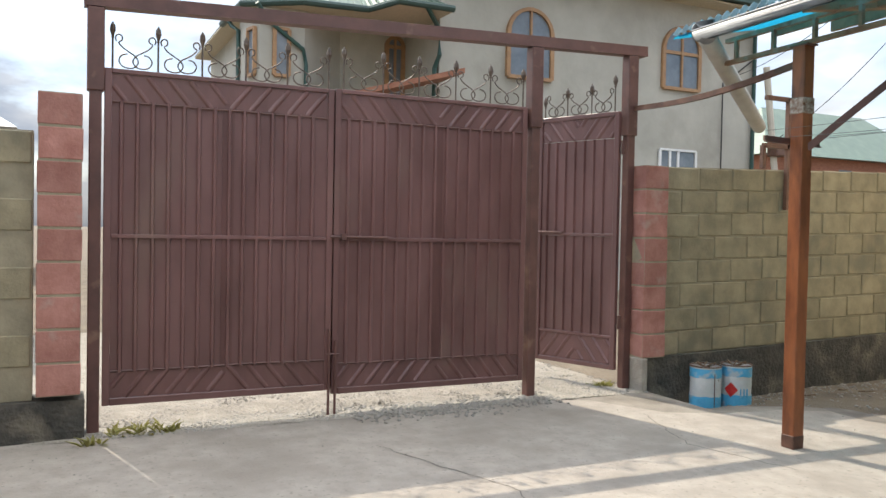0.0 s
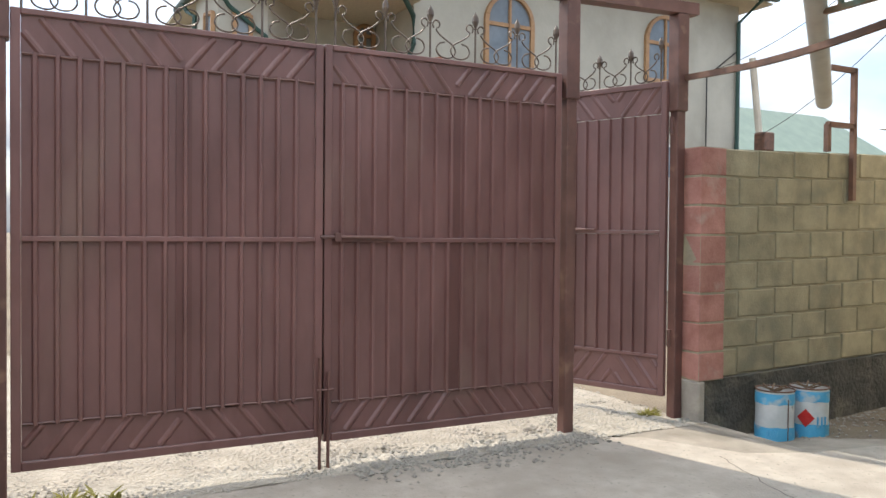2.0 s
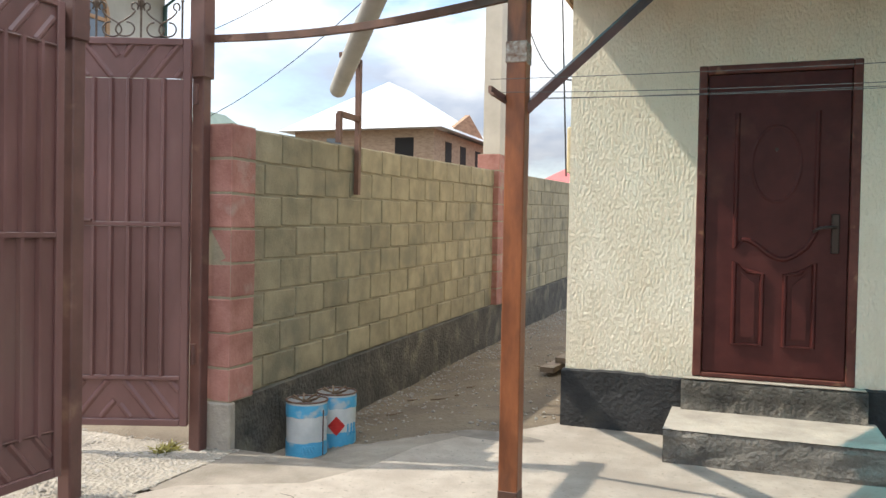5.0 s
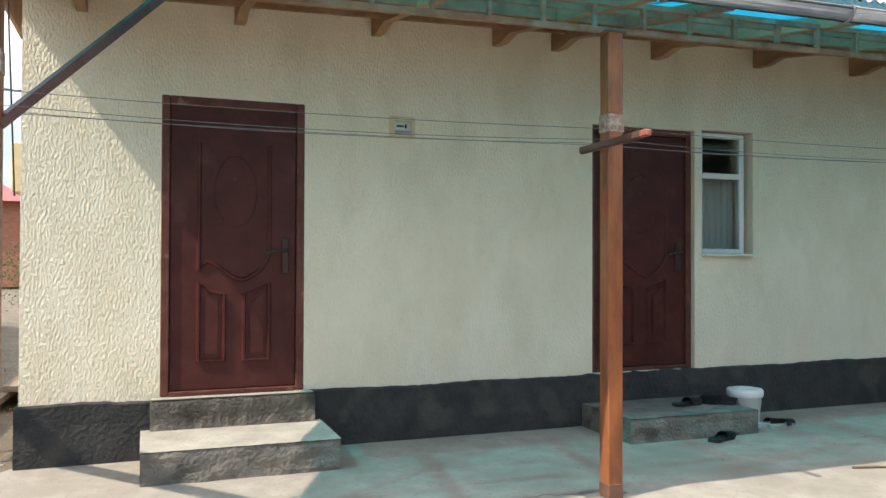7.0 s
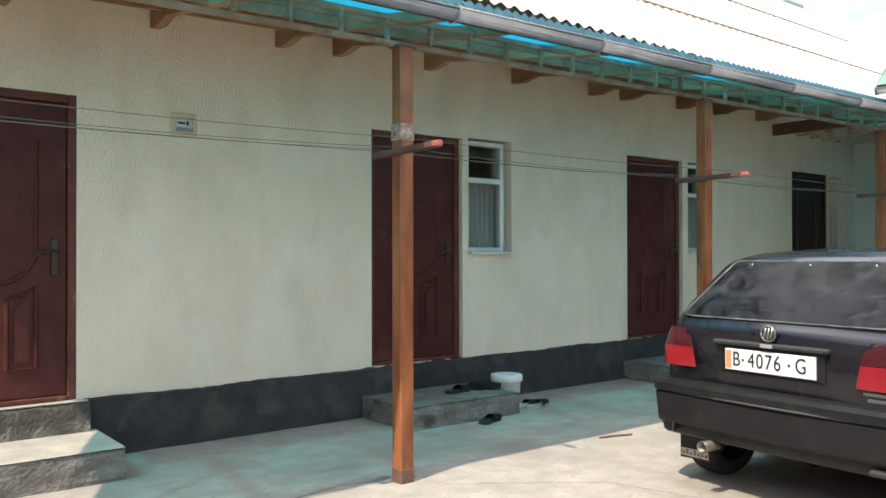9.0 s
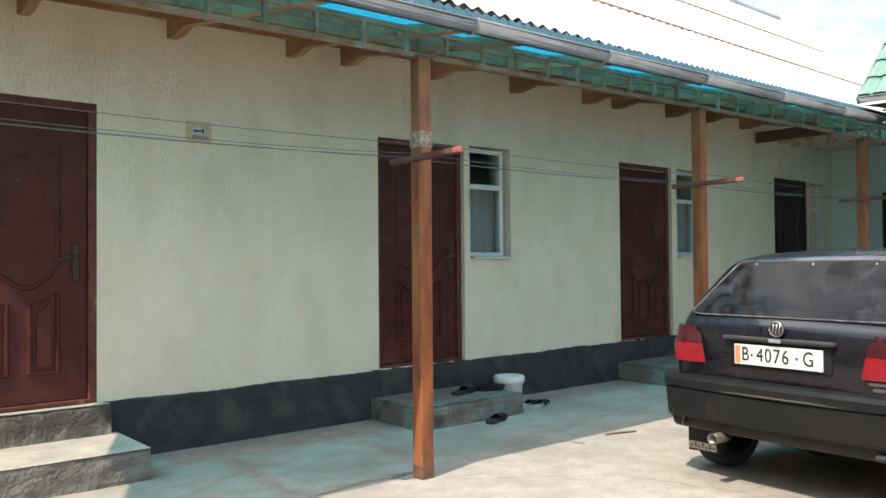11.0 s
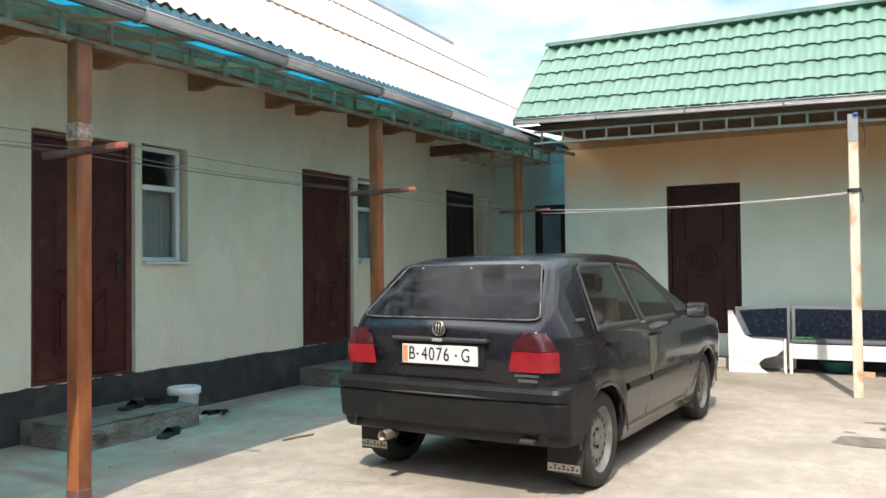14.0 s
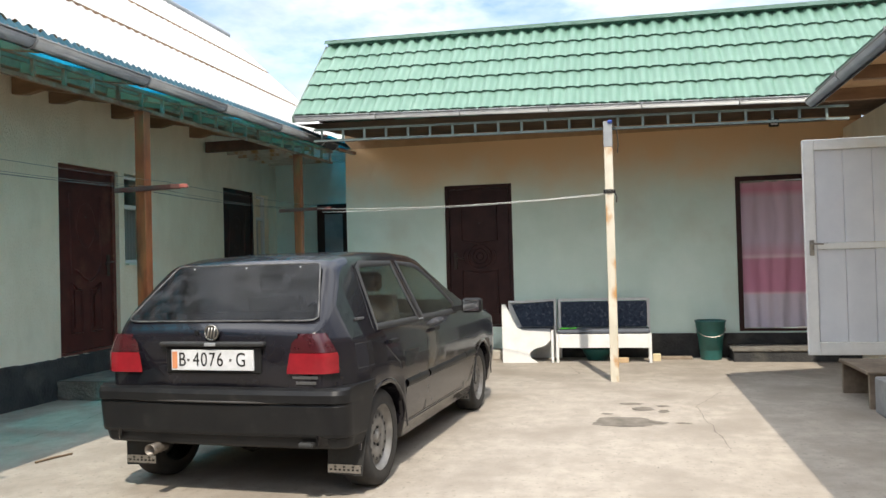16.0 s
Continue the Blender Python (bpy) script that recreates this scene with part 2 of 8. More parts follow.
M_IRON = surf("dark_wrought_iron", (0.07, 0.05, 0.04), (0.14, 0.105, 0.08), 20, 0.45, 0.4, 0.2, 80, 0.001)
M_RUST = surf("red_oxide_steel", (0.15, 0.048, 0.019), (0.31, 0.105, 0.038), 9, 0.4, 0, 0.3, 60, 0.002, (0.075, 0.033, 0.02), (0.55, 0.72), 7, stretch=(1, 1, 0.3))
M_RUST_DARK = surf("rusty_brown_steel", (0.085, 0.042, 0.028), (0.17, 0.085, 0.055), 8, 0.6, 0, 0.2, 60, 0.002)
M_TRUSS = surf("weathered_angle_iron", (0.20, 0.105, 0.06), (0.36, 0.24, 0.155), 7, 0.6, 0.2, 0.2, 60, 0.002, (0.30, 0.27, 0.23), (0.55, 0.68), 8)
M_TRUSS_GREEN = surf("grey_green_tube", (0.13, 0.17, 0.16), (0.22, 0.27, 0.25), 7, 0.5, 0.1, 0.1, 60, 0.002)
M_RAFTER = surf("brown_rafter_wood", (0.19, 0.105, 0.055), (0.35, 0.21, 0.12), 6, 0.75, 0, 0.4, 40, 0.004, stretch=(1, 0.2, 1), vary=0.2)
# darker copy of the soffit board: the porch's shade is in the colour
M_SOFFIT_SHADE = surf("porch_board_shade_tone", (0.11, 0.072, 0.046), (0.19, 0.128, 0.084), 5, 0.85, 0, 0.3, 40, 0.004)
M_SOFFIT = surf("old_board", (0.36, 0.22, 0.11), (0.52, 0.345, 0.195), 5, 0.85, 0, 0.3, 40, 0.004, vary=0.2)
M_GUTTER = surf("zinc_gutter", (0.24, 0.25, 0.26), (0.33, 0.34, 0.35), 5, 0.5, 0.35, 0.1, 30, 0.002, (0.24, 0.24, 0.24), (0.6, 0.75), 3)
M_ROOF_WHITE = surf("pale_roof_sheet", (0.84, 0.84, 0.82), (0.90, 0.90, 0.88), 3, 0.6, 0, 0.1, 40, 0.002)
M_ROOF_BLUE = clear_sheet("blue_plastic_sheet", (0.01, 0.12, 0.25), (0.02, 0.31, 0.47), (0.0, 0.42, 0.53))
M_ROOF_TEAL = surf("teal_roof_sheet", (0.012, 0.085, 0.125), (0.025, 0.13, 0.18), 6, 0.5, 0, 0.1, 40, 0.002)
# dark green that paints the shade below each tile course
M_LIP_SHADE = plain("tile_lip_shade", (0.05, 0.11, 0.085), 0.6)
M_ROOF_GREEN = surf("green_metal_tile", (0.105, 0.20, 0.152), (0.132, 0.235, 0.182), 3, 0.5, 0.0, 0.05, 30, 0.001, (0.15, 0.25, 0.198), (0.58, 0.75), 1.6)
M_DOOR = surf("maroon_steel_door", (0.055, 0.0135, 0.013), (0.085, 0.023, 0.020), 5, 0.42, 0, 0.06, 60, 0.001, (0.16, 0.07, 0.05), (0.60, 0.85), 2.4, spec=0.22)
M_DOORFRAME = surf("brown_door_frame", (0.085, 0.025, 0.020), (0.15, 0.052, 0.038), 8, 0.5, 0, 0.3, 30, 0.004, (0.24, 0.12, 0.07), (0.64, 0.72), 9, spec=0.3)
M_DOOR_BLACK = surf("dark_brown_door", (0.026, 0.010, 0.010), (0.045, 0.018, 0.016), 5, 0.4, 0, 0.06, 60, 0.001, spec=0.25)
M_CHROME = plain("brushed_metal", (0.35, 0.33, 0.30), 0.3, 0.9)
M_DARKMETAL = plain("dark_handle_metal", (0.06, 0.045, 0.04), 0.35, 0.6)
M_WHITE = surf("white_paint", (0.66, 0.66, 0.64), (0.76, 0.76, 0.74), 6, 0.45, 0, 0.05, 60, 0.001, (0.60, 0.56, 0.48), (0.62, 0.8), 3)
M_WHITE_WORN = surf("worn_cream_paint", (0.48, 0.44, 0.35), (0.60, 0.55, 0.45), 6, 0.6, 0, 0.1, 60, 0.002, (0.42, 0.22, 0.075), (0.52, 0.63), 5, stretch=(1, 1, 0.5))
M_LEAFPANEL = surf("white_steel_panel", (0.60, 0.62, 0.66), (0.68, 0.70, 0.73), 3, 0.4, 0, 0.04, 40, 0.001)
M_GLASS = glass("window_pane")
M_NET = sheer("net_curtain", (0.55, 0.55, 0.52), (0.5, 0.5, 0.48), 0.4)
M_PLASTIC_W = surf("white_plastic", (0.66, 0.70, 0.69), (0.74, 0.77, 0.76), 9, 0.4, 0, 0.03, 60, 0.001)
M_PLASTIC_G = plain("dark_green_plastic", (0.025, 0.13, 0.12), 0.4)
M_RUBBER = surf("black_rubber", (0.012, 0.012, 0.012), (0.024, 0.024, 0.023), 20, 0.7, 0, 0.1, 80, 0.001)
M_SLIPPER_SOLE = plain("pale_sole", (0.42, 0.40, 0.36), 0.7)
M_WIRE = plain("steel_wire", (0.12, 0.11, 0.10), 0.6, 0.2)
M_WIRE_DARK = plain("black_cable", (0.015, 0.015, 0.015), 0.6)
M_REDTAPE = plain("faded_red_tape", (0.30, 0.09, 0.07), 0.6)
M_TAPE = surf("clear_packing_tape", (0.17, 0.075, 0.04), (0.42, 0.36, 0.30), 30, 0.25, 0, 0.6, 40, 0.01)
M_CAN_WHITE = surf("chipped_tin_white", (0.55, 0.58, 0.58), (0.68, 0.70, 0.70), 9, 0.4, 0.1, 0.1, 50, 0.002, (0.20, 0.13, 0.08), (0.66, 0.72), 7)
M_CAN_BLUE = surf("blue_tin_print", (0.05, 0.33, 0.58), (0.12, 0.46, 0.70), 8, 0.4, 0, 0.05, 50, 0.001, (0.45, 0.52, 0.56), (0.58, 0.70), 9)
M_RED = plain("red_print", (0.50, 0.02, 0.02), 0.4)
M_NAVY = surf("navy_patterned_fabric", (0.012, 0.020, 0.040), (0.05, 0.065, 0.10), 28, 0.9, 0, 0.3, 120, 0.002, (0.10, 0.11, 0.14), (0.58, 0.64), 22)
M_CUSHION = plain("grey_cushion", (0.10, 0.11, 0.13), 0.9)
M_LIME = plain("lime_green_cloth", (0.08, 0.55, 0.05), 0.8)
M_WOOD_RAW = surf("raw_timber", (0.34, 0.23, 0.12), (0.48, 0.34, 0.20), 8, 0.8, 0, 0.3, 40, 0.003, stretch=(1, 0.2, 1), vary=0.15)
M_WOOD_OLD = surf("old_grey_timber", (0.16, 0.12, 0.085), (0.27, 0.215, 0.16), 8, 0.85, 0, 0.3, 40, 0.003, vary=0.2)
M_GREYBLOCK = surf("grey_cast_block", (0.20, 0.20, 0.20), (0.30, 0.30, 0.29), 6, 0.9, 0, 0.5, 50, 0.004)
M_GRASS = sheer("weed_leaf", (0.26, 0.24, 0.07), (0.28, 0.26, 0.08), 0.35)
M_LEAF = sheer("bush_leaf", (0.05, 0.10, 0.02), (0.08, 0.14, 0.03), 0.35)
M_TWIG = plain("dry_twig", (0.16, 0.11, 0.07), 0.9)
M_WET = surf("damp_patch", (0.10, 0.085, 0.067), (0.19, 0.165, 0.135), 9, 0.7, 0, 0.2, 45, 0.003)
M_CRACK = plain("crack_dirt", (0.10, 0.085, 0.07), 0.95)
M_PLASTER_FAR = surf("grey_beige_plaster", (0.36, 0.345, 0.295), (0.47, 0.455, 0.395), 0.5, 0.9, 0, 0.4, 6, 0.02, (0.28, 0.265, 0.22), (0.55, 0.72), 0.35)
M_WINFRAME = surf("orange_wood_frame", (0.30, 0.165, 0.075), (0.40, 0.235, 0.115), 6, 0.5, 0, 0.1, 50, 0.002)
M_FARGLASS = surf("sky_reflecting_pane", (0.13, 0.155, 0.18), (0.20, 0.23, 0.26), 2, 0.06, 0, 0)
M_ROOF_FARGREEN = surf("green_tin_roof", (0.11, 0.16, 0.125), (0.16, 0.215, 0.165), 1, 0.55, 0.1, 0.1, 10, 0.01)
M_ROOF_ZINC = surf("bright_zinc_roof", (0.42, 0.44, 0.46), (0.50, 0.52, 0.54), 1, 0.5, 0.2, 0.1, 10, 0.01)
M_ROOF_RED = surf("red_tin_roof", (0.36, 0.07, 0.07), (0.45, 0.11, 0.10), 1, 0.5, 0, 0.1, 10, 0.01)
M_BRICK = surf("tan_brick", (0.25, 0.17, 0.11), (0.38, 0.275, 0.19), 3, 0.9, 0, 0.3, 12, 0.01, stretch=(1, 1, 3))
M_BRICK_RED = surf("red_brick", (0.25, 0.10, 0.06), (0.34, 0.16, 0.10), 3, 0.9, 0, 0.3, 12, 0.01, stretch=(1, 1, 3))
M_UNLIT_PANEL = plain("unlit_opening_panel", (0.012, 0.010, 0.009), 0.9)
M_PIPE = surf("grey_plastic_pipe", (0.38, 0.365, 0.33), (0.48, 0.465, 0.42), 5, 0.5, 0, 0.1, 40, 0.002)
M_POLE_CONC = surf("concrete_mast", (0.44, 0.40, 0.33), (0.55, 0.505, 0.42), 2, 0.9, 0, 0.3, 30, 0.004)
M_YELLOW = plain("cream_box_plastic", (0.62, 0.52, 0.33), 0.6)


# ---------------------------------------------------------------- mesh helpers
ORG = {}


def thing(name, label, category, at=(0, 0, 0), group="", kind=""):
    ob = new(name)
    ob.empty_display_size = 0.1
    ob.location = at
    ORG[ob.name] = Vector(at)
    return tagged(ob, label, category, group, kind)


def part(name, bm, material, parent=None, label="", smooth=False, keep_normals=False):
    """Links a bmesh, given in world metres, as one mesh object under a thing or part."""
    if parent is not None:
        bmesh.ops.translate(bm, vec=-ORG[parent.name], verts=bm.verts)
    if not keep_normals:
        bmesh.ops.recalc_face_normals(bm, faces=bm.faces)
    me = bpy.data.meshes.new(name)
    for f in bm.faces:
        f.smooth = smooth
    bm.to_mesh(me)
    bm.free()
    for m in material if isinstance(material, (list, tuple)) else [material]:
        me.materials.append(m)
    ob = new(name, me)
    if parent is not None:
        ob.parent = parent
        ORG[ob.name] = ORG[parent.name]
    else:
        ORG[ob.name] = Vector((0, 0, 0))
    if label:
        ob["label"] = label
    return ob


def fixed(name, bm, material, label="", category="", smooth=False):
    """A piece of the setting."""
    return tagged(part(name, bm, material, None, "", smooth), label, category or name.split("_")[0], "", "structure")


def box(bm, x0, y0, z0, x1, y1, z1, bevel=0.0, m=None):
    r = bmesh.ops.create_cube(bm, size=1.0)
    vs = r["verts"]
    for v in vs:
        v.co = Vector(((x0 + x1) / 2 + v.co.x * (x1 - x0), (y0 + y1) / 2 + v.co.y * (y1 - y0), (z0 + z1) / 2 + v.co.z * (z1 - z0)))
    if bevel:
        es = list({e for v in vs for e in v.link_edges})
        r = bmesh.ops.bevel(bm, geom=es, offset=bevel, segments=1, affect="EDGES")
        vs = [v for v in bm.verts if v.is_valid and v in set(r["verts"])] if m is not None else vs
    if m is not None:
        bmesh.ops.transform(bm, matrix=m, verts=list({v for v in bm.verts if v in set(vs)}))
    return bm


def one_box(*a, **k):
    return box(bmesh.new(), *a, **k)


def frame_of(d):
    d = d.normalized()
    up = Vector((0, 0, 1)) if abs(d.z) < 0.95 else Vector((1, 0, 0))
    s = d.cross(up).normalized()
    return s, s.cross(d).normalized()


def tube(bm, pts, r, seg=6, cap=True, r_end=None):
    """A round bar along a line of points."""
    pts = [Vector(p) for p in pts]
    rings = []
    for i, p in enumerate(pts):
        d = pts[min(i + 1, len(pts) - 1)] - pts[max(i - 1, 0)]
        s, u = frame_of(d)
        k = r if r_end is None else r + (r_end - r) * i / (len(pts) - 1)
        rings.append([bm.verts.new(p + k * (math.cos(2 * math.pi * j / seg) * s + math.sin(2 * math.pi * j / seg) * u)) for j in range(seg)])
    for a, b in zip(rings, rings[1:]):
        for j in range(seg):
            bm.faces.new((a[j], a[(j + 1) % seg], b[(j + 1) % seg], b[j]))
    if cap:
        bm.faces.new(rings[0][::-1])
        bm.faces.new(rings[-1])
    return bm


def bar(bm, p, q, w, h=None, spin=0.0):
    """A rectangular bar from p to q."""
    p, q, h = Vector(p), Vector(q), h or w
    s, u = frame_of(q - p)
    c, n = math.cos(radians(spin)), math.sin(radians(spin))
    s, u = c * s + n * u, c * u - n * s
    a = [[bm.verts.new(e + i * w / 2 * s + j * h / 2 * u) for i, j in ((-1, -1), (1, -1), (1, 1), (-1, 1))] for e in (p, q)]
    for j in range(4):
        bm.faces.new((a[0][j], a[0][(j + 1) % 4], a[1][(j + 1) % 4], a[1][j]))
    bm.faces.new(a[0][::-1])
    bm.faces.new(a[1])
    return bm


def lathe(bm, profile, at=(0, 0, 0), seg=24, axis="z"):
    """Turns rows of (radius, height) round an axis."""
    at = Vector(at)
    rings = []
    for r, h in profile:
        ring = []
        for j in range(seg):
            a = 2 * math.pi * j / seg
            v = Vector((r * math.cos(a), r * math.sin(a), h))
            if axis == "y":
                v = Vector((v.x, -v.z, v.y))
            elif axis == "x":
                v = Vector((v.z, v.x, v.y))
            ring.append(bm.verts.new(at + v))
        rings.append(ring)
    for a, b in zip(rings, rings[1:]):
        for j in range(seg):
            bm.faces.new((a[j], a[(j + 1) % seg], b[(j + 1) % seg], b[j]))
    return bm


def ridge(bm, pts, normal, w, h, closed=False):
    """A raised moulding of triangular section along a line on a flat face."""
    pts, normal = [Vector(p) for p in pts], Vector(normal).normalized()
    n = len(pts)
    rows = []
    for i, p in enumerate(pts):
        a, b = (pts[i - 1], pts[(i + 1) % n]) if closed else (pts[max(i - 1, 0)], pts[min(i + 1, n - 1)])
        s = (b - a).normalized().cross(normal)
        rows.append([bm.verts.new(p - s * w / 2), bm.verts.new(p - s * w / 6 + normal * h), bm.verts.new(p + s * w / 6 + normal * h), bm.verts.new(p + s * w / 2)])
    for i in range(n if closed else n - 1):
        a, b = rows[i], rows[(i + 1) % n]
        for j in range(3):
            bm.faces.new((a[j], a[j + 1], b[j + 1], b[j]))
    return bm


def prism(bm, outline, along):
    """A flat outline pushed along a vector."""
    along = Vector(along)
    a = [bm.verts.new(Vector(p)) for p in outline]
    b = [bm.verts.new(Vector(p) + along) for p in outline]
    n = len(a)
    bm.faces.new(a[::-1])
    bm.faces.new(b)
    for i in range(n):
        bm.faces.new((a[i], a[(i + 1) % n], b[(i + 1) % n], b[i]))
    return bm


def sheet(bm, at, nu, nv, thick=None):
    """A grid of at(i, j)."""
    g = [[bm.verts.new(Vector(at(i, j))) for j in range(nv)] for i in range(nu)]
    for i in range(nu - 1):
        for j in range(nv - 1):
            bm.faces.new((g[i][j], g[i + 1][j], g[i + 1][j + 1], g[i][j + 1]))
    if thick:
        bmesh.ops.solidify(bm, geom=bm.faces[:], thickness=thick)
    return bm


def text_part(name, body, size, matrix, material, parent, label="", align="CENTER"):
    cu = bpy.data.curves.new(name, "FONT")
    cu.body, cu.size, cu.extrude, cu.align_x, cu.align_y = body, size, 0.0008, align, "CENTER"
    tmp = bpy.data.objects.new(name, cu)
    me = bpy.data.meshes.new_from_object(tmp)
    bpy.data.objects.remove(tmp)
    bm = bmesh.new()
    bm.from_mesh(me)
    bmesh.ops.transform(bm, matrix=matrix, verts=bm.verts)
    return part(name, bm, material, parent, label)


def lift(x):
    """The long house stands a little higher towards its far end."""
    return 0.012 * (x - 1.0)


# ---------------------------------------------------------------- ground
GROUND = bmesh.new()
sheet(GROUND, lambda i, j: ((-400, -60, -1.9, 14, 60, 400)[i], (-400, -60, -4, 20, 60, 400)[j], -0.20), 6, 6)
fixed("ground", GROUND, M_DIRT, "dry packed earth ground with dust", "ground")


def slab_edge(x0, x1, y, amp, n):
    return [(x0 + (x1 - x0) * i / n, y + amp * noise.noise(Vector((i * 0.9, y, 0.3)))) for i in range(n + 1)]


def yard():
    """One concrete sheet with a ragged edge towards the lane and the gateway."""
    edge = [(-1.68, -9.0)] + [(-1.70 + 0.06 * noise.noise(Vector((0, i * 1.7, 0))), -9 + i * 0.6) for i in range(1, 21)]
    edge.append((-1.55, 3.30))
    edge += [(-0.98, 3.60), (-0.80, 4.0), (-0.72, 4.5), (-0.50, 4.95), (-0.20, 5.25), (0.02, 5.6), (13.6, 5.6), (13.6, -9.0)]
    bm = bmesh.new()
    prism(bm, [(x, y, -0.25) for x, y in edge], (0, 0, 0.252))
    return bm


fixed("pavement_yard", yard(), M_CONC, "pale sunlit concrete yard with fine cracks", "pavement")
bm = bmesh.new()
sheet(bm, lambda i, j: (-1.66 - 5.4 * i / 30 + (0.10 * noise.noise(Vector((j, 0, 5))) if i == 0 else 0), -3.0 + 6.95 * j / 40,
                        0.004 + 0.02 * noise.noise(Vector((i * 0.7, j * 0.7, 2)))), 31, 41)
fixed("ground_gravel", bm, M_GRAVEL, "grey gravel strip outside the gate", "gravel", smooth=True)

# ---------------------------------------------------------------- long house
HX0, HX1, HY0, HY1 = 0.0, 13.1, 5.5, 10.2
WALL_TOP = 3.55
DOORS = [(0.852, 1.824, 0.41, 2.46), (4.20, 5.215, 0.415, 2.47), (7.62, 8.66, 0.425, 2.505), (11.22, 12.30, 0.44, 2.555)]
WINDOWS = [(5.285, 5.845, 1.39, 2.49), (8.77, 9.30, 1.40, 2.50), (12.31, 12.78, 1.43, 2.53)]


def grid_wall(bm, us, vs, solid, point, thick):
    """A wall in one piece from a grid of cells, with the openings left out; point(u, v) is on the face, thick the way through."""
    thick = Vector(thick)
    vert = {}
    def at(u, v, k):
        if (u, v, k) not in vert:
            vert[u, v, k] = bm.verts.new(Vector(point(us[u], vs[v])) + thick * k)
        return vert[u, v, k]
    full = {(i, j) for i in range(len(us) - 1) for j in range(len(vs) - 1) if solid((us[i] + us[i + 1]) / 2, (vs[j] + vs[j + 1]) / 2)}
    for i, j in full:
        for k in (0, 1):
            bm.faces.new([at(i, j, k), at(i + 1, j, k), at(i + 1, j + 1, k), at(i, j + 1, k)])
        for (di, dj), (a, b) in (((-1, 0), ((i, j), (i, j + 1))), ((1, 0), ((i + 1, j), (i + 1, j + 1))), ((0, -1), ((i, j), (i + 1, j))), ((0, 1), ((i, j + 1), (i + 1, j + 1)))):
            if (i + di, j + dj) not in full:
                bm.faces.new([at(*a, 0), at(*b, 0), at(*b, 1), at(*a, 1)])
    return bm


def spread(ends, holes):
    return sorted({round(v, 5) for v in [*ends, *holes]})


def wall_along_x(bm, x0, x1, y0, y1, z0, z1, holes):
    """A wall with openings, in one piece."""
    us, vs = spread((x0, x1), [v for h in holes for v in h[:2]]), spread((z0, z1), [v for h in holes for v in h[2:]])
    return grid_wall(bm, us, vs, lambda u, v: not any(a < u < b and c < v < d for a, b, c, d in holes), lambda u, v: (u, y0, v), (0, y1 - y0, 0))


holes = DOORS + WINDOWS
fixed("wall_north_house", wall_along_x(bmesh.new(), HX0, HX1, HY0, HY0 + 0.3, 0.38, WALL_TOP, holes), M_STUCCO,
      "cream rough-cast stucco front of a long low house", "wall")
fixed("wall_house_west", one_box(HX0, HY0 + 0.3, 0.38, HX0 + 0.3, HY1, WALL_TOP + 0.6), M_STUCCO, "cream stucco side wall of the house", "wall")
fixed("wall_house_back", one_box(HX0 + 0.3, HY1 - 0.3, 0.0, HX1, HY1, WALL_TOP), M_STUCCO, "plain stucco back wall", "wall")
fixed("ceiling_house", one_box(HX0 + 0.3, HY0 + 0.3, 2.9, HX1, HY1 - 0.3, 3.0), M_SOFFIT, "board ceiling of the rooms", "ceiling")
fixed("floor_house", one_box(HX0 + 0.3, HY0 + 0.3, 0.30, HX1, HY1 - 0.3, 0.38), M_SOFFIT, "board floor of the rooms", "floor")
# added, unseen: a thin partition behind each room keeps the inside dark
for k, x in enumerate((3.0, 6.6, 10.0)):
    fixed("wall_partition_%d" % (k + 1), one_box(x, HY0 + 0.3, 0.38, x + 0.12, HY1 - 0.3, 2.9), M_STUCCO, "added unseen partition that keeps the rooms dark", "wall")


def plinth():
    """Black painted footing, a little proud of the wall, with an uneven top edge."""
    bm = bmesh.new()
    n = 420
    def at(i, j):
        x = HX0 - 0.02 + (HX1 - HX0 + 0.02) * i / n
        top = 0.398 + lift(x) * 0.35 + 0.016 * noise.noise(Vector((x * 1.7, 0, 0))) + 0.010 * noise.noise(Vector((x * 9, 3, 0))) + 0.006 * noise.noise(Vector((x * 31, 5, 0)))
        w = 0.010 * noise.noise(Vector((x * 4, j * 1.3, 7)))
        return [(x, HY0 - 0.045 + w, -0.02), (x, HY0 - 0.042 + w, 0.12), (x, HY0 - 0.040 + w, 0.26), (x, HY0 - 0.036 + w, top - 0.01), (x, HY0 - 0.02, top), (x, HY0 + 0.05, top - 0.001)][j]
    sheet(bm, at, n + 1, 6)
    box(bm, HX0 - 0.025, HY0 - 0.03, -0.02, HX0 + 0.02, HY1, 0.385)
    return bm


fixed("trim_plinth", plinth(), M_PLINTH, "black tar-painted footing along the house", "plinth")


# doors of the long house
def arch(cx, cz, rx, rz, a0, a1, n, y):
    return [(cx + rx * math.cos(radians(a0 + (a1 - a0) * i / n)), y, cz + rz * math.sin(radians(a0 + (a1 - a0) * i / n))) for i in range(n + 1)]


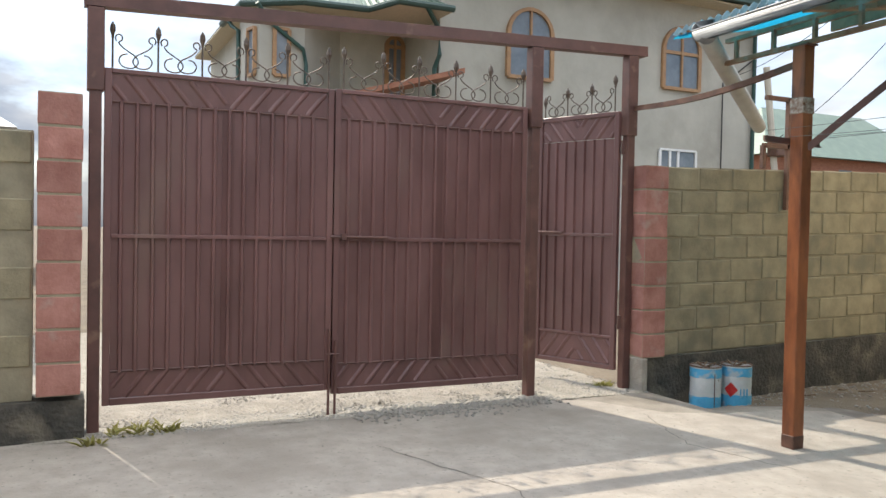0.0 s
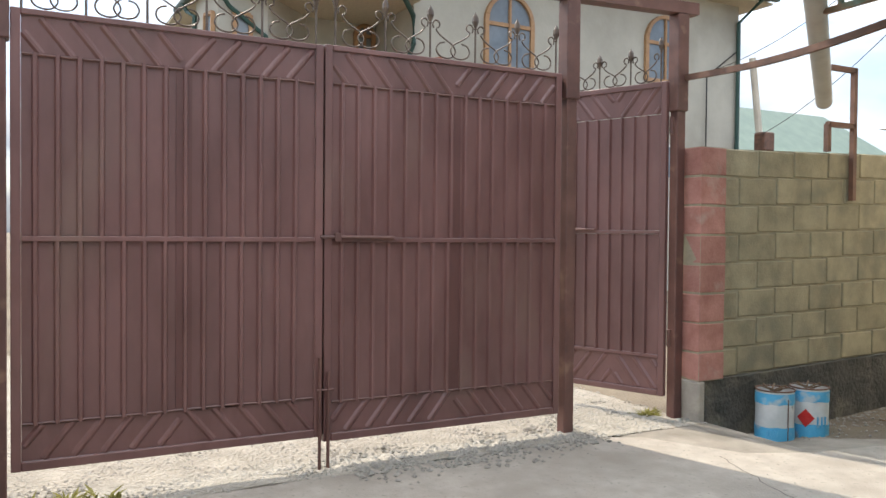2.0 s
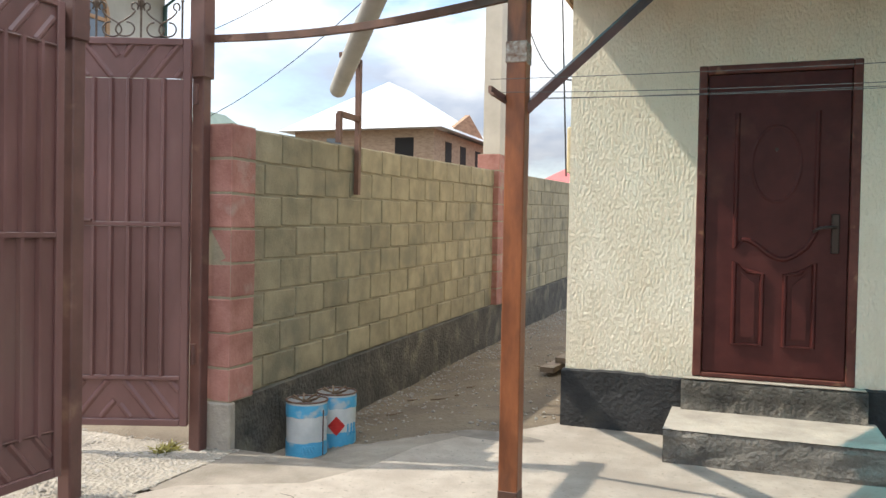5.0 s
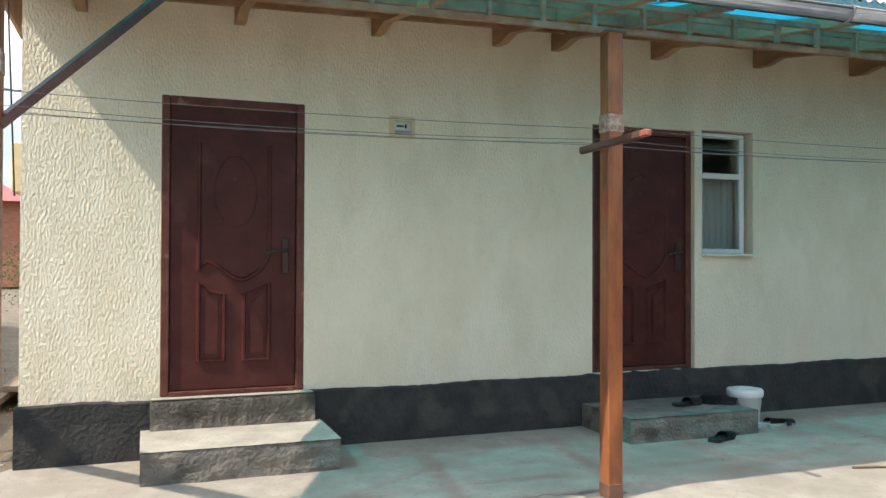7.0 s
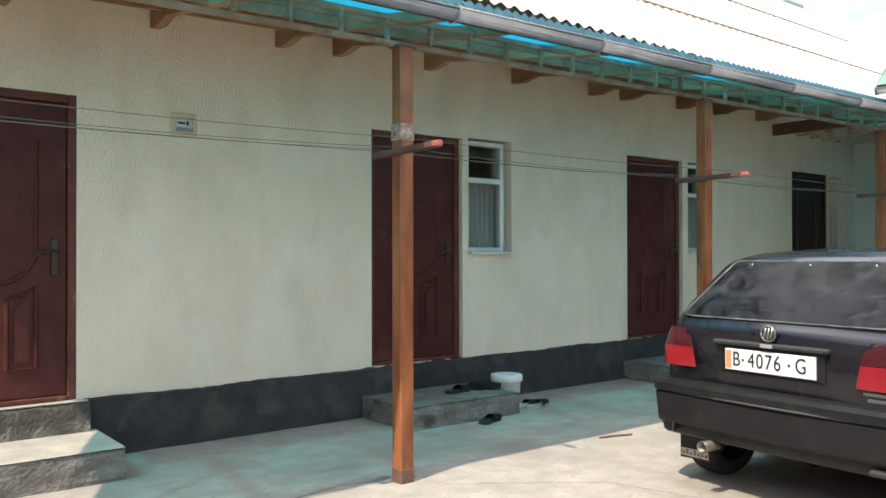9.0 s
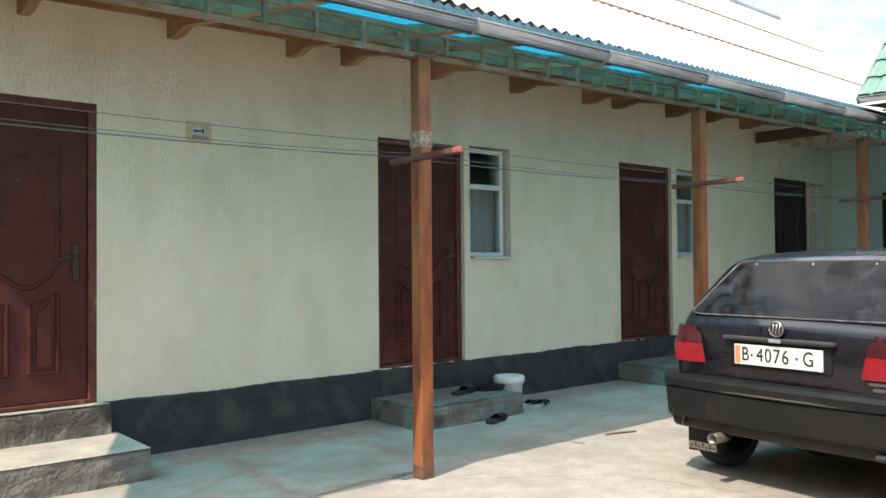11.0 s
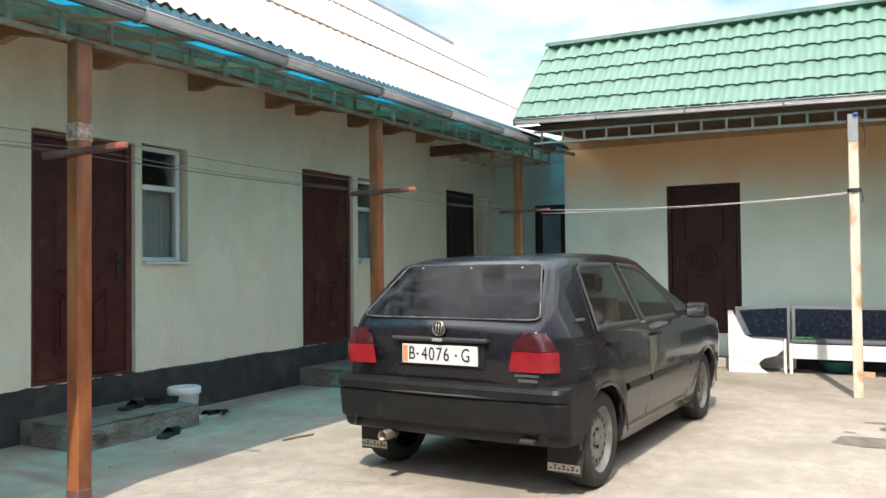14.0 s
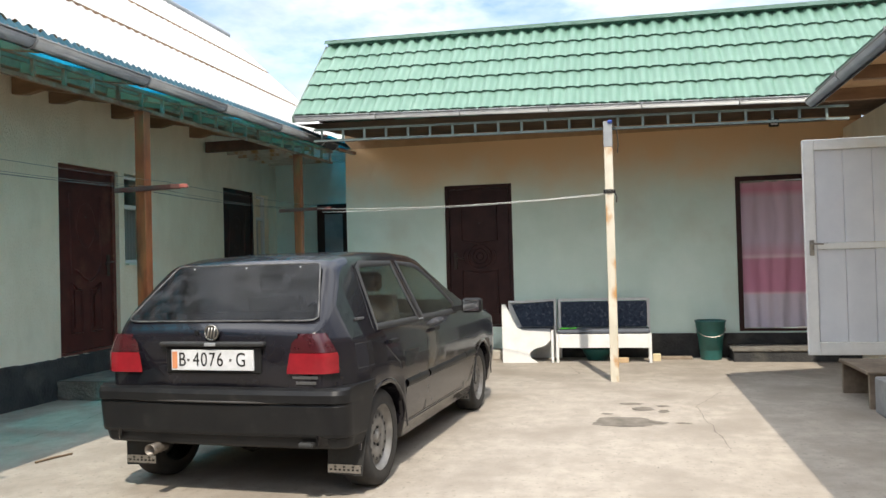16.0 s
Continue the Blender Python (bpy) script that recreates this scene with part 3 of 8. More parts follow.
def emboss_classic(bm, x0, x1, z0, z1, y, nrm):
    """Pressed pattern: tall panel with an oval, a swept middle and two lower panels."""
    w, h = x1 - x0, z1 - z0
    X = lambda u: x0 + w * u
    Z = lambda v: z0 + h * v
    swan = [(X(0.235), y, Z(0.40))] + [(X(0.235 + 0.53 * i / 12), y, Z(0.418 + 0.032 * math.cos((i / 12 * 1.9 - 0.15) * math.pi))) for i in range(1, 12)] + [(X(0.765), y, Z(0.47))]
    ridge(bm, [(X(0.22), y, Z(0.87)), (X(0.22), y, Z(0.42))] + swan[1:-1] + [(X(0.78), y, Z(0.47)), (X(0.78), y, Z(0.87))], nrm, 0.034, 0.013)
    ridge(bm, arch(X(0.5), Z(0.70), w * 0.17, h * 0.125, 0, 345, 22, y), nrm, 0.022, 0.004, True)
    for u0, u1, sgn in ((0.22, 0.42, 1), (0.58, 0.78, -1)):
        hi, lo = (0.375, 0.335) if sgn > 0 else (0.335, 0.375)
        outer = [(X(u0), y, Z(0.10)), (X(u1), y, Z(0.10)), (X(u1), y, Z(lo)), (X((u0 + u1) / 2), y, Z((hi + lo) / 2 - 0.012)), (X(u0), y, Z(hi))]
        ridge(bm, outer, nrm, 0.034, 0.018, True)
        iu0, iu1 = u0 + 0.05, u1 - 0.05
        prism(bm, [(X(iu0), y, Z(0.125)), (X(iu1), y, Z(0.125)), (X(iu1), y, Z(lo - 0.035)), (X(iu0), y, Z(hi - 0.035))], Vector(nrm) * 0.014)


def emboss_rosette(bm, x0, x1, z0, z1, y, nrm):
    w, h = x1 - x0, z1 - z0
    X = lambda u: x0 + w * u
    Z = lambda v: z0 + h * v
    for r in (0.20, 0.125, 0.06):
        ridge(bm, arch(X(0.5), Z(0.50), w * r, w * r, 0, 345, 22, y), nrm, 0.022, 0.010, True)
    ridge(bm, [(X(0.2), y, Z(0.9)), (X(0.8), y, Z(0.9)), (X(0.8), y, Z(0.62)), (X(0.5), y, Z(0.60)), (X(0.2), y, Z(0.62))], nrm, 0.026, 0.010, True)
    ridge(bm, [(X(0.2), y, Z(0.08)), (X(0.8), y, Z(0.08)), (X(0.8), y, Z(0.40)), (X(0.5), y, Z(0.38)), (X(0.2), y, Z(0.40))], nrm, 0.026, 0.010, True)
    for u in (0.28, 0.72):
        ridge(bm, arch(X(u), Z(0.5), w * 0.06, h * 0.05, 90, 430, 12, y), nrm, 0.016, 0.007)


def steel_door(name, x0, x1, z0, z1, y, emboss, material, label, handle_right=True):
    """A pressed steel door in its frame, facing -y with the frame's face at y."""
    d = tagged(thing(name, label, "door", ((x0 + x1) / 2, y, z0)), kind="structure")
    fr = bmesh.new()
    t = 0.055
    box(fr, x0, y, z0, x0 + t, y + 0.09, z1, 0.006)
    box(fr, x1 - t, y, z0, x1, y + 0.09, z1, 0.006)
    box(fr, x0 + t, y + 0.001, z1 - t, x1 - t, y + 0.09, z1, 0.006)
    box(fr, x0 + t, y - 0.004, z0, x1 - t, y + 0.09, z0 + 0.03, 0.004)
    part("door_frame", fr, M_DOORFRAME if material is M_DOOR else material, d, "chipped brown door frame")
    lf = bmesh.new()
    a, b, c, e = x0 + t + 0.004, x1 - t - 0.004, z0 + 0.034, z1 - t - 0.004
    box(lf, a, y + 0.022, c, b, y + 0.075, e, 0.004)
    emboss(lf, a, b, c, e, y + 0.022, (0, -1, 0))
    leaf = part("door_leaf", lf, material, d, "embossed maroon steel leaf")
    hx = b - 0.075 if handle_right else a + 0.075
    s = 1 if handle_right else -1
    hb = bmesh.new()
    zc = z0 + (z1 - z0) * 0.47
    box(hb, hx - 0.024, y + 0.004, zc - 0.13, hx + 0.024, y + 0.024, zc + 0.12, 0.006)
    part("handle_plate", hb, M_DARKMETAL, leaf)
    hb = bmesh.new()
    tube(hb, [(hx, y + 0.008, zc + 0.035), (hx, y - 0.045, zc + 0.035), (hx - s * 0.03, y - 0.055, zc + 0.037), (hx - s * 0.09, y - 0.05, zc + 0.03), (hx - s * 0.135, y - 0.045, zc + 0.005)], 0.010, 8)
    part("lever", hb, M_DARKMETAL, leaf, "worn dark metal lever", smooth=True)
    hb = bmesh.new()
    lathe(hb, [(0.0, 0.0), (0.012, 0.0), (0.012, 0.006), (0.0, 0.007)], ((a + b) / 2, y + 0.022, z0 + (z1 - z0) * 0.73), 10, "y")
    part("peephole", hb, M_DARKMETAL, leaf)
    for zz in (z0 + 0.35, z1 - 0.4):
        hb = bmesh.new()
        tube(hb, [(a - 0.004 if handle_right else b + 0.004, y + 0.012, zz - 0.05), (a - 0.004 if handle_right else b + 0.004, y + 0.012, zz + 0.05)], 0.009, 6)
        part("hinge", hb, material, leaf)
    return d


for k, (a, b, c, d) in enumerate(DOORS):
    steel_door("door_%d" % (k + 1), a, b, c, d, HY0 + (-0.006 if k == 0 else 0.045), emboss_classic, M_DOOR if k < 3 else M_DOOR_BLACK,
               ("closed maroon embossed steel door above a concrete step", "closed dark maroon steel door in the shade of the canopy",
                "closed dark brown steel door in the shade", "closed dark steel door at the far end")[k])


def small_window(name, x0, x1, z0, z1, y):
    w = tagged(thing(name, "narrow white window with a vent pane above", "window", ((x0 + x1) / 2, y, z0)), kind="structure")
    f = bmesh.new()
    t, zm = 0.05, z0 + (z1 - z0) * 0.64
    x1 -= 0.06
    box(f, x0, y, z0 + 0.02, x0 + t, y + 0.06, z1 - 0.02, 0.005)
    box(f, x1 - t, y, z0 + 0.02, x1, y + 0.06, z1 - 0.02, 0.005)
    for a, b in ((z0 + 0.02, z0 + 0.06), (zm - 0.025, zm + 0.025), (z1 - 0.06, z1 - 0.02)):
        box(f, x0 + t, y + 0.002, a, x1 - t, y + 0.06, b, 0.004)
    part("window_frame", f, M_WHITE, w)
    for a, b in ((z0 + 0.06, zm - 0.025), (zm + 0.025, z1 - 0.06)):
        p = part("pane", one_box(x0 + t, y + 0.025, a, x1 - t, y + 0.031, b), M_GLASS, w)
        p.visible_shadow = False
    part("window_sill", one_box(x0 - 0.0, y - 0.10, z0 - 0.005, x1 + 0.055, y + 0.055, z0 + 0.016, 0.004), M_STUCCO_MINT, w, "painted sloping sill")
    c = bmesh.new()
    n = 40
    sheet(c, lambda i, j: (x0 + t - 0.02 + (x1 - x0 - t) * i / n, y + 0.12 + 0.012 * math.sin(i * 1.1), (z0 + 0.03, zm - 0.01)[j]), n + 1, 2)
    part("net_curtain", c, M_NET, w, "thin white net curtain behind the pane", smooth=True)


for k, (a, b, c, d) in enumerate(WINDOWS):
    small_window("window_%d" % (k + 1), a, b, c, d, HY0 + 0.045)

# side wall that ends the covered passage, with a dark door
EX = 13.1
fixed("wall_passage_end", one_box(EX, 3.9, -0.02, EX + 0.3, HY0 + 0.3, WALL_TOP), M_STUCCO_MINT, "mint plastered wall closing the covered passage", "wall")
d5 = tagged(thing("door_5", "dark door in the shaded end of the passage", "door", (EX, 4.35, 0.3)), kind="structure")
bm = bmesh.new()
box(bm, EX - 0.05, 3.92, 0.3, EX - 0.003, 4.74, 2.37, 0.005)
part("door_leaf", bm, M_DOOR_BLACK, d5)
bm = bmesh.new()
box(bm, EX - 0.054, 4.28, 1.55, EX - 0.045, 4.6, 2.2, 0.002)
part("pane", bm, M_FARGLASS, d5, "dark upper pane")
bm = bmesh.new()
tube(bm, [(EX - 0.05, 4.66, 1.3), (EX - 0.09, 4.66, 1.3), (EX - 0.09, 4.56, 1.3)], 0.009, 6)
part("lever", bm, M_CHROME, d5)

# ---------------------------------------------------------------- canopy of the long house
CY, CZ = 3.33, 2.815      # outer edge
def canopy_z(x, y):
    return CZ + (0.175 + 0.007 * x) * (y - CY) + 0.0145 * (x - 5)


canopy = tagged(thing("roof_canopy", "blue translucent corrugated canopy along the house front", "canopy roof", (5, 5.4, 3.1)), kind="structure")


def canopy_sheet(x0, x1, z_off):
    bm = bmesh.new()
    n = int((x1 - x0) / 0.019)
    def at(i, j):
        x = x0 + (x1 - x0) * i / n
        y = CY + (HY0 - 0.02 - CY) * j / 3
        xs = x if x > 0.9 else x + (0.70 * (1 - (HY0 - y) / (HY0 - CY)) * (0.9 - x) / 1.6)
        return (xs, y, canopy_z(x, y) + z_off + 0.011 * math.sin(2 * math.pi * x / 0.076))
    sheet(bm, at, n + 1, 4)
    return bm


cx = -0.70
k = 0
while cx < 10.7:
    part("sheet", canopy_sheet(cx, min(cx + 1.16, 10.75), 0.03 + 0.006 * (k % 2)), M_ROOF_BLUE, canopy, smooth=True)
    cx += 1.10
    k += 1
bm = bmesh.new()
n = 600
sheet(bm, lambda i, j: (-0.70 + 11.45 * i / n, CY - 0.02 + 0.05 * j, canopy_z(-0.7 + 11.45 * i / n, CY) + 0.035 + 0.062 * j + 0.012 * math.sin(2 * math.pi * (11.45 * i / n) / 0.076)), n + 1, 2, 0.003)
part("edge_strip", bm, M_ROOF_TEAL, canopy, "teal corrugated edge strip", smooth=True)

JOISTS = [0.35, 1.36, 2.35, 3.33, 3.85, 4.80, 5.88, 7.01, 7.53, 8.58, 9.34, 10.32]
for x in JOISTS:
    bm = bmesh.new()
    z = 2.96 + 0.019 * x
    c = lambda y: canopy_z(x, y)
    prism(bm, [(x - 0.034, HY0, z), (x - 0.034, HY0 - 0.15, z - 0.012), (x - 0.034, HY0 - 0.32, z + 0.02), (x - 0.034, CY + 0.10, c(CY + 0.1) - 0.05), (x - 0.034, CY + 0.10, c(CY + 0.1) + 0.01), (x - 0.034, HY0, c(HY0) + 0.01)], (0.068, 0, 0))
    part("rafter", bm, M_RAFTER, canopy, "brown rafter end")
for y, drop in ((3.50, 0.006), (4.02, 0.024), (4.45, 0.032), (4.90, 0.032), (5.28, 0.032)):
    bm = bmesh.new()
    for i in range(11):
        x0 = max(-0.45, -0.66 + 0.70 * (1 - (HY0 - y) / (HY0 - CY)))
        dx = (10.77 - x0) / 11
        x = x0 + i * dx
        bar(bm, (x, y, canopy_z(x, y) - drop), (x + dx, y, canopy_z(x + dx, y) - drop), 0.026, 2 * drop + 0.02)
    part("batten", bm, M_RAFTER, canopy, "weathered roof batten")
bm = bmesh.new()
sheet(bm, lambda i, j: (0.0 + 10.6 * i / 20, 4.75 + 0.74 * j / 4, canopy_z(10.6 * i / 20, 4.75 + 0.74 * j / 4) - 0.022), 21, 5, 0.012)
part("soffit_board", bm, M_SOFFIT, canopy, "stained soffit boards against the wall")

# lattice girder on the posts
girder = tagged(thing("lattice_girder", "weathered angle-iron lattice girder carrying the canopy edge", "girder", (5, 3.69, 2.66)), kind="structure")
gz0 = lambda x: 2.60 + 0.017 * x
for dz, nm in ((0.0, "bottom_chord"), (0.155, "top_chord")):
    bm = bmesh.new()
    bar(bm, (-0.55, 3.69, gz0(-0.55) + dz), (11.0, 3.69, gz0(11.0) + dz), 0.035, 0.03)
    part(nm, bm, M_TRUSS, girder)
gx = -0.45
while gx < 11.0:
    bm = bmesh.new()
    bar(bm, (gx, 3.685, gz0(gx) + 0.012), (gx, 3.685, gz0(gx) + 0.145), 0.03, 0.022)
    part("upright", bm, M_TRUSS, girder)
    gx += 0.325

# gutter and its hooks
gutter = tagged(thing("gutter", "grey zinc half-round gutter along the canopy", "gutter", (5, 3.38, 2.85)), kind="structure")
gz = lambda x: 2.775 + 0.0145 * (x - 2)


def gutter_run(p, q, r, seg=10, lip=True):
    bm = bmesh.new()
    p, q = Vector(p), Vector(q)
    d = (q - p).normalized()
    s = d.cross(Vector((0, 0, 1))).normalized()
    u = s.cross(d)
    def at(i, j):
        a = math.pi + math.pi * j / seg
        return (p if i == 0 else q) + r * (math.cos(a) * s + math.sin(a) * u)
    sheet(bm, at, 2, seg + 1, 0.003)
    for e in (-1, 1):
        tube(bm, [p + e * r * s, q + e * r * s], 0.007, 6)
    return bm


gx = -0.42
while gx < 10.0:
    e = min(gx + 1.25, 10.05)
    part("length", gutter_run((gx, 3.31, gz(gx)), (e + 0.02, 3.31, gz(e)), 0.064 + 0.002 * (int(gx * 10) % 2)), M_GUTTER, gutter, smooth=True)
    bm = bmesh.new()
    tube(bm, [(e, 3.31 + 0.071 * math.cos(radians(a)), gz(e) + 0.071 * math.sin(radians(a))) for a in range(170, 371, 20)], 0.007, 6)
    part("hook", bm, M_GUTTER, gutter)
    gx = e if e < 10.05 else 20
bm = bmesh.new()
lathe(bm, [(0.0, 0.0), (0.066, 0.0), (0.066, 0.006), (0.0, 0.006)], (-0.426, 3.31, gz(-0.42)), 16, "x")
part("end_cap", bm, M_GUTTER, gutter)

# loose downpipe from the gutter's end to a bracket on the block wall
pipe = tagged(thing("downpipe", "fat grey plastic pipe slung from the gutter to a wall bracket", "pipe", (-1.7, 5.2, 2.4)), kind="structure")
bm = bmesh.new()
P0, P1 = Vector((-0.36, 3.33, 2.69)), Vector((-1.70, 5.25, 2.38))
lathe_pts = [P0 + (P1 - P0) * i / 8 for i in range(9)]
tube(bm, lathe_pts, 0.062, 16)
part("tube", bm, M_PIPE, pipe, smooth=True)
bm = bmesh.new()
tube(bm, [(-0.36, 3.31, 2.80), (-0.36, 3.32, 2.73), (-0.39, 3.37, 2.685)], 0.066, 14)
part("elbow", bm, M_GUTTER, pipe, smooth=True)
bracket = thing("pipe_bracket", "rusty angle-iron bracket standing on the block wall", "bracket", (-1.745, 5.68, 1.62))
for nm, p, q in (("upright", (-1.745, 5.68, 1.62), (-1.745, 5.68, 2.69)), ("arm", (-1.745, 5.68, 2.67), (-1.745, 5.38, 2.67)),
                 ("loop_side", (-1.745, 5.36, 2.0), (-1.745, 5.36, 2.22)), ("loop_top", (-1.745, 5.36, 2.22), (-1.745, 5.68, 2.22))):
    bm = bmesh.new()
    bar(bm, p, q, 0.04, 0.04)
    part(nm, bm, M_RUST_DARK, bracket)

# posts
for k, x in enumerate((0.113, 3.24, 6.39, 9.78)):
    y = 3.69
    top = gz0(x) - 0.01
    p = thing("canopy_post", ("square steel post painted red oxide, bare at its foot", "square red oxide steel post with tape round it",
                              "square rust-brown steel post beside the parked car", "square weathered steel post near the corner")[k], "post", (x, y, 0.0), "posts of the canopy")
    w = 0.048
    part("shaft", one_box(x - w, y - w, 0.0, x + w, y + w, top, 0.006), M_RUST, p)
    part("foot", one_box(x - w - 0.002, y - w - 0.002, 0.002, x + w + 0.002, y + w + 0.002, 0.09, 0.006), M_RUST_DARK, p, "bare scuffed foot of the post")
    part("cap_plate", one_box(x - 0.07, y - 0.05, top - 0.012, x + 0.07, y + 0.05, top, 0.002), M_RUST_DARK, p)
    if k < 2:
        tz = 2.20 if k == 0 else 2.12
        bm = bmesh.new()
        for i in range(3):
            box(bm, x - w - 0.004, y - w - 0.004, tz - 0.05 + i * 0.03, x + w + 0.004, y + w + 0.004, tz - 0.018 + i * 0.035, 0.003)
        part("tape", bm, M_TAPE, p, "crumpled clear packing tape")
    az = 1.985 + 0.55 * lift(x)
    bm = bmesh.new()
    bar(bm, (x - 0.062, y + 0.24, az), (x - 0.062, y - (0.38 if k else 0.26), az + 0.01), 0.032, 0.014, 90)
    bar(bm, (x - 0.052, y + 0.24, az - 0.02), (x - 0.052, y - (0.38 if k else 0.26), az - 0.01), 0.02, 0.008)
    arm = part("cross_arm", bm, M_GATE_POST, p, "dark angle-iron arm for the wires")
    if k:
        part("red_wrap", one_box(x - 0.078, y - 0.455, az - 0.012, x - 0.044, y - 0.385, az + 0.024, 0.006), M_REDTAPE, arm, "faded red wrap on the arm's end")
    if k == 0:
        bm = bmesh.new()
        bar(bm, (x + 0.03, y + 0.02, 1.93), (0.84, 4.40, 2.80), 0.045, 0.045)
        part("brace", bm, M_GATE_POST, p, "dark steel brace running up to the rafters")

# bowed bar from the gate post to the first canopy post
tie = thing("tie_bar", "bowed rusty steel bar from gate post to canopy post", "steel bar", (0.1, 3.69, 2.45))
bm = bmesh.new()
f = lambda t: Vector((-1.86 + 1.93 * t, 3.93 - 0.24 * t, 2.46 + 0.02 * t - 0.05 * math.sin(math.pi * t)))
ring = []
for k in range(13):
    p = f(k / 12)
    ring.append([bm.verts.new(p + Vector((0, a, b))) for a, b in ((-0.015, -0.02), (0.015, -0.02), (0.015, 0.02), (-0.015, 0.02))])
for a, b in zip(ring, ring[1:]):
    for j in range(4):
        bm.faces.new((a[j], a[(j + 1) % 4], b[(j + 1) % 4], b[j]))
bm.faces.new(ring[0])
bm.faces.new(ring[-1][::-1])
part("bar", bm, M_RUST_DARK, tie)

# clothes wires
def wire_run(name, pts, material, label, r=0.0022, sag=0.03):
    bm = bmesh.new()
    for a, b in zip(pts, pts[1:]):
        a, b = Vector(a), Vector(b)
        tube(bm, [a.lerp(b, i / 10) - Vector((0, 0, sag * (b - a).length / 3 * 4 * (i / 10) * (1 - i / 10))) for i in range(11)], r, 4, False)
    w = part(name, bm, material, None, "")
    return tagged(w, label, "wire", "clothes wires")


ARMS = [(0.05, 2.005), (3.18, 2.02), (6.33, 2.04), (9.72, 2.06)]
for k, dy in enumerate((-0.25, -0.08, 0.07, 0.21)):
    wire_run("clothes_wire", [(x, 3.69 + dy, z + (0.03, 0.0, -0.012, 0.02)[k]) for x, z in ARMS], M_WIRE, "thin steel clothes wire strung between posts", 0.0016, (0.02, 0.035, 0.015, 0.03)[k])
for k, dz in enumerate((0.0, -0.05)):
    wire_run("clothes_wire", [(9.72, 3.45 - 0.1 * k, 2.05 + dz), (9.05, -0.17, 2.03 + dz * 0.3)], M_WHITE, "pale washing line to the lone pole", 0.0030, (0.045, 0.03)[k])

# main roof behind the canopy
roof = tagged(thing("roof_long_house", "pale corrugated roof glaring in the sun", "roof", (6, 6.9, 5.7)), kind="structure")
RY0, RZ0, RY1, RZ1 = 4.38, 3.33, 6.94, 5.77
for r in range(3):
    t0, t1 = r / 3, (r + 1) / 3 + (0.03 if r < 2 else 0)
    bm = bmesh.new()
    n = 560
    def at(i, j):
        x = -0.35 + 14.55 * i / n
        t = t0 + (t1 - t0) * j
        return (x, RY0 + (RY1 - RY0) * t, RZ0 + (RZ1 - RZ0) * t + (0.026 if j == 0 else 0.0) + 0.018 * math.sin(2 * math.pi * x / 0.15))
    sheet(bm, at, n + 1, 2, 0.006)
    part("sheet_course", bm, M_ROOF_WHITE, roof, "pale corrugated sheets lapped in a course", smooth=True)
# added dark bars in the lap gaps, in place of the laps' shadows
for r in (1, 2):
    t0 = r / 3 + 0.003
    bm = bmesh.new()
    y, z = RY0 + (RY1 - RY0) * t0, RZ0 + (RZ1 - RZ0) * t0
    bar(bm, (-0.34, y, z + 0.012), (14.19, y, z + 0.012), 0.02, 0.030)
    part("lap_batten", bm, M_RAFTER, roof, "added dark bar standing in for shadow under the laps")
bm = bmesh.new()
sheet(bm, lambda i, j: ((-0.35, 14.2)[i], (RY1, HY1 + 0.3)[j], (RZ1, 3.3)[j]), 2, 2, 0.01)
part("back_slope", bm, M_ROOF_WHITE, roof)
bm = bmesh.new()
prism(bm, [(14.15, RY0, RZ0 - 0.03), (14.15, RY1, RZ1 - 0.03), (14.15, HY1 + 0.2, 3.3)], (0.03, 0, 0))
prism(bm, [(-0.30, RY0, RZ0 - 0.03), (-0.30, RY1, RZ1 - 0.03), (-0.30, HY1 + 0.2, 3.3)], (0.03, 0, 0))
part("gable_board", bm, M_SOFFIT, roof)
bm = bmesh.new()
tube(bm, [(-0.4, RY1, RZ1 + 0.01), (14.25, RY1, RZ1 + 0.01)], 0.06, 8)
part("ridge_cap", bm, M_ROOF_ZINC, roof, smooth=True)
fixed("wall_above_canopy", one_box(0.0, HY0, WALL_TOP, 13.1, HY0 + 0.25, 4.30), M_SOFFIT, "boarding between canopy and roof", "boarding")

# steps
def step(name, x0, x1, y0, y1, h, label, top, side):
    s = thing(name, label, "step", ((x0 + x1) / 2, (y0 + y1) / 2, 0), "door steps")
    bm = bmesh.new()
    n, m = 26, 6
    def at(i, j):
        x, z = x0 + (x1 - x0) * i / n, h * j / m
        return (x, y0 + 0.018 * noise.noise(Vector((x * 6, z * 12, 1))) + (0.01 if j == m else 0), z - 0.005)
    sheet(bm, at, n + 1, m + 1)
    for xs, sg in ((x0, -1), (x1, 1)):
        sheet(bm, lambda i, j: (xs + sg * 0.01 * noise.noise(Vector((i, j, xs))), y0 + (y1 - y0) * i / 8, h * j / m - 0.005), 9, m + 1)
    part("side_face", bm, side, s, "dark daubed rough side")
    bm = bmesh.new()
    sheet(bm, lambda i, j: (x0 - 0.004 + (x1 - x0 + 0.008) * i / n, y0 + (0.012 * noise.noise(Vector((i * 0.8, 0, 3))) if j == 0 else 0) + (y1 - y0) * j / 6, h + 0.004 * noise.noise(Vector((i, j, 0)))), n + 1, 7)
    part("tread", bm, top, s, "worn concrete tread")
    return s


step("door_step", 0.735, 1.935, 4.79, 5.48, 0.20, "single rough concrete step below the maroon door", M_STEP, M_SILL)
# these two treads use darker cement: the canopy's shade is in the colour
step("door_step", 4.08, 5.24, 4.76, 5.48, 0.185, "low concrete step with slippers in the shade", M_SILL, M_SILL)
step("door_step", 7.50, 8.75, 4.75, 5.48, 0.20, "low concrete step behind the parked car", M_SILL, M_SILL)

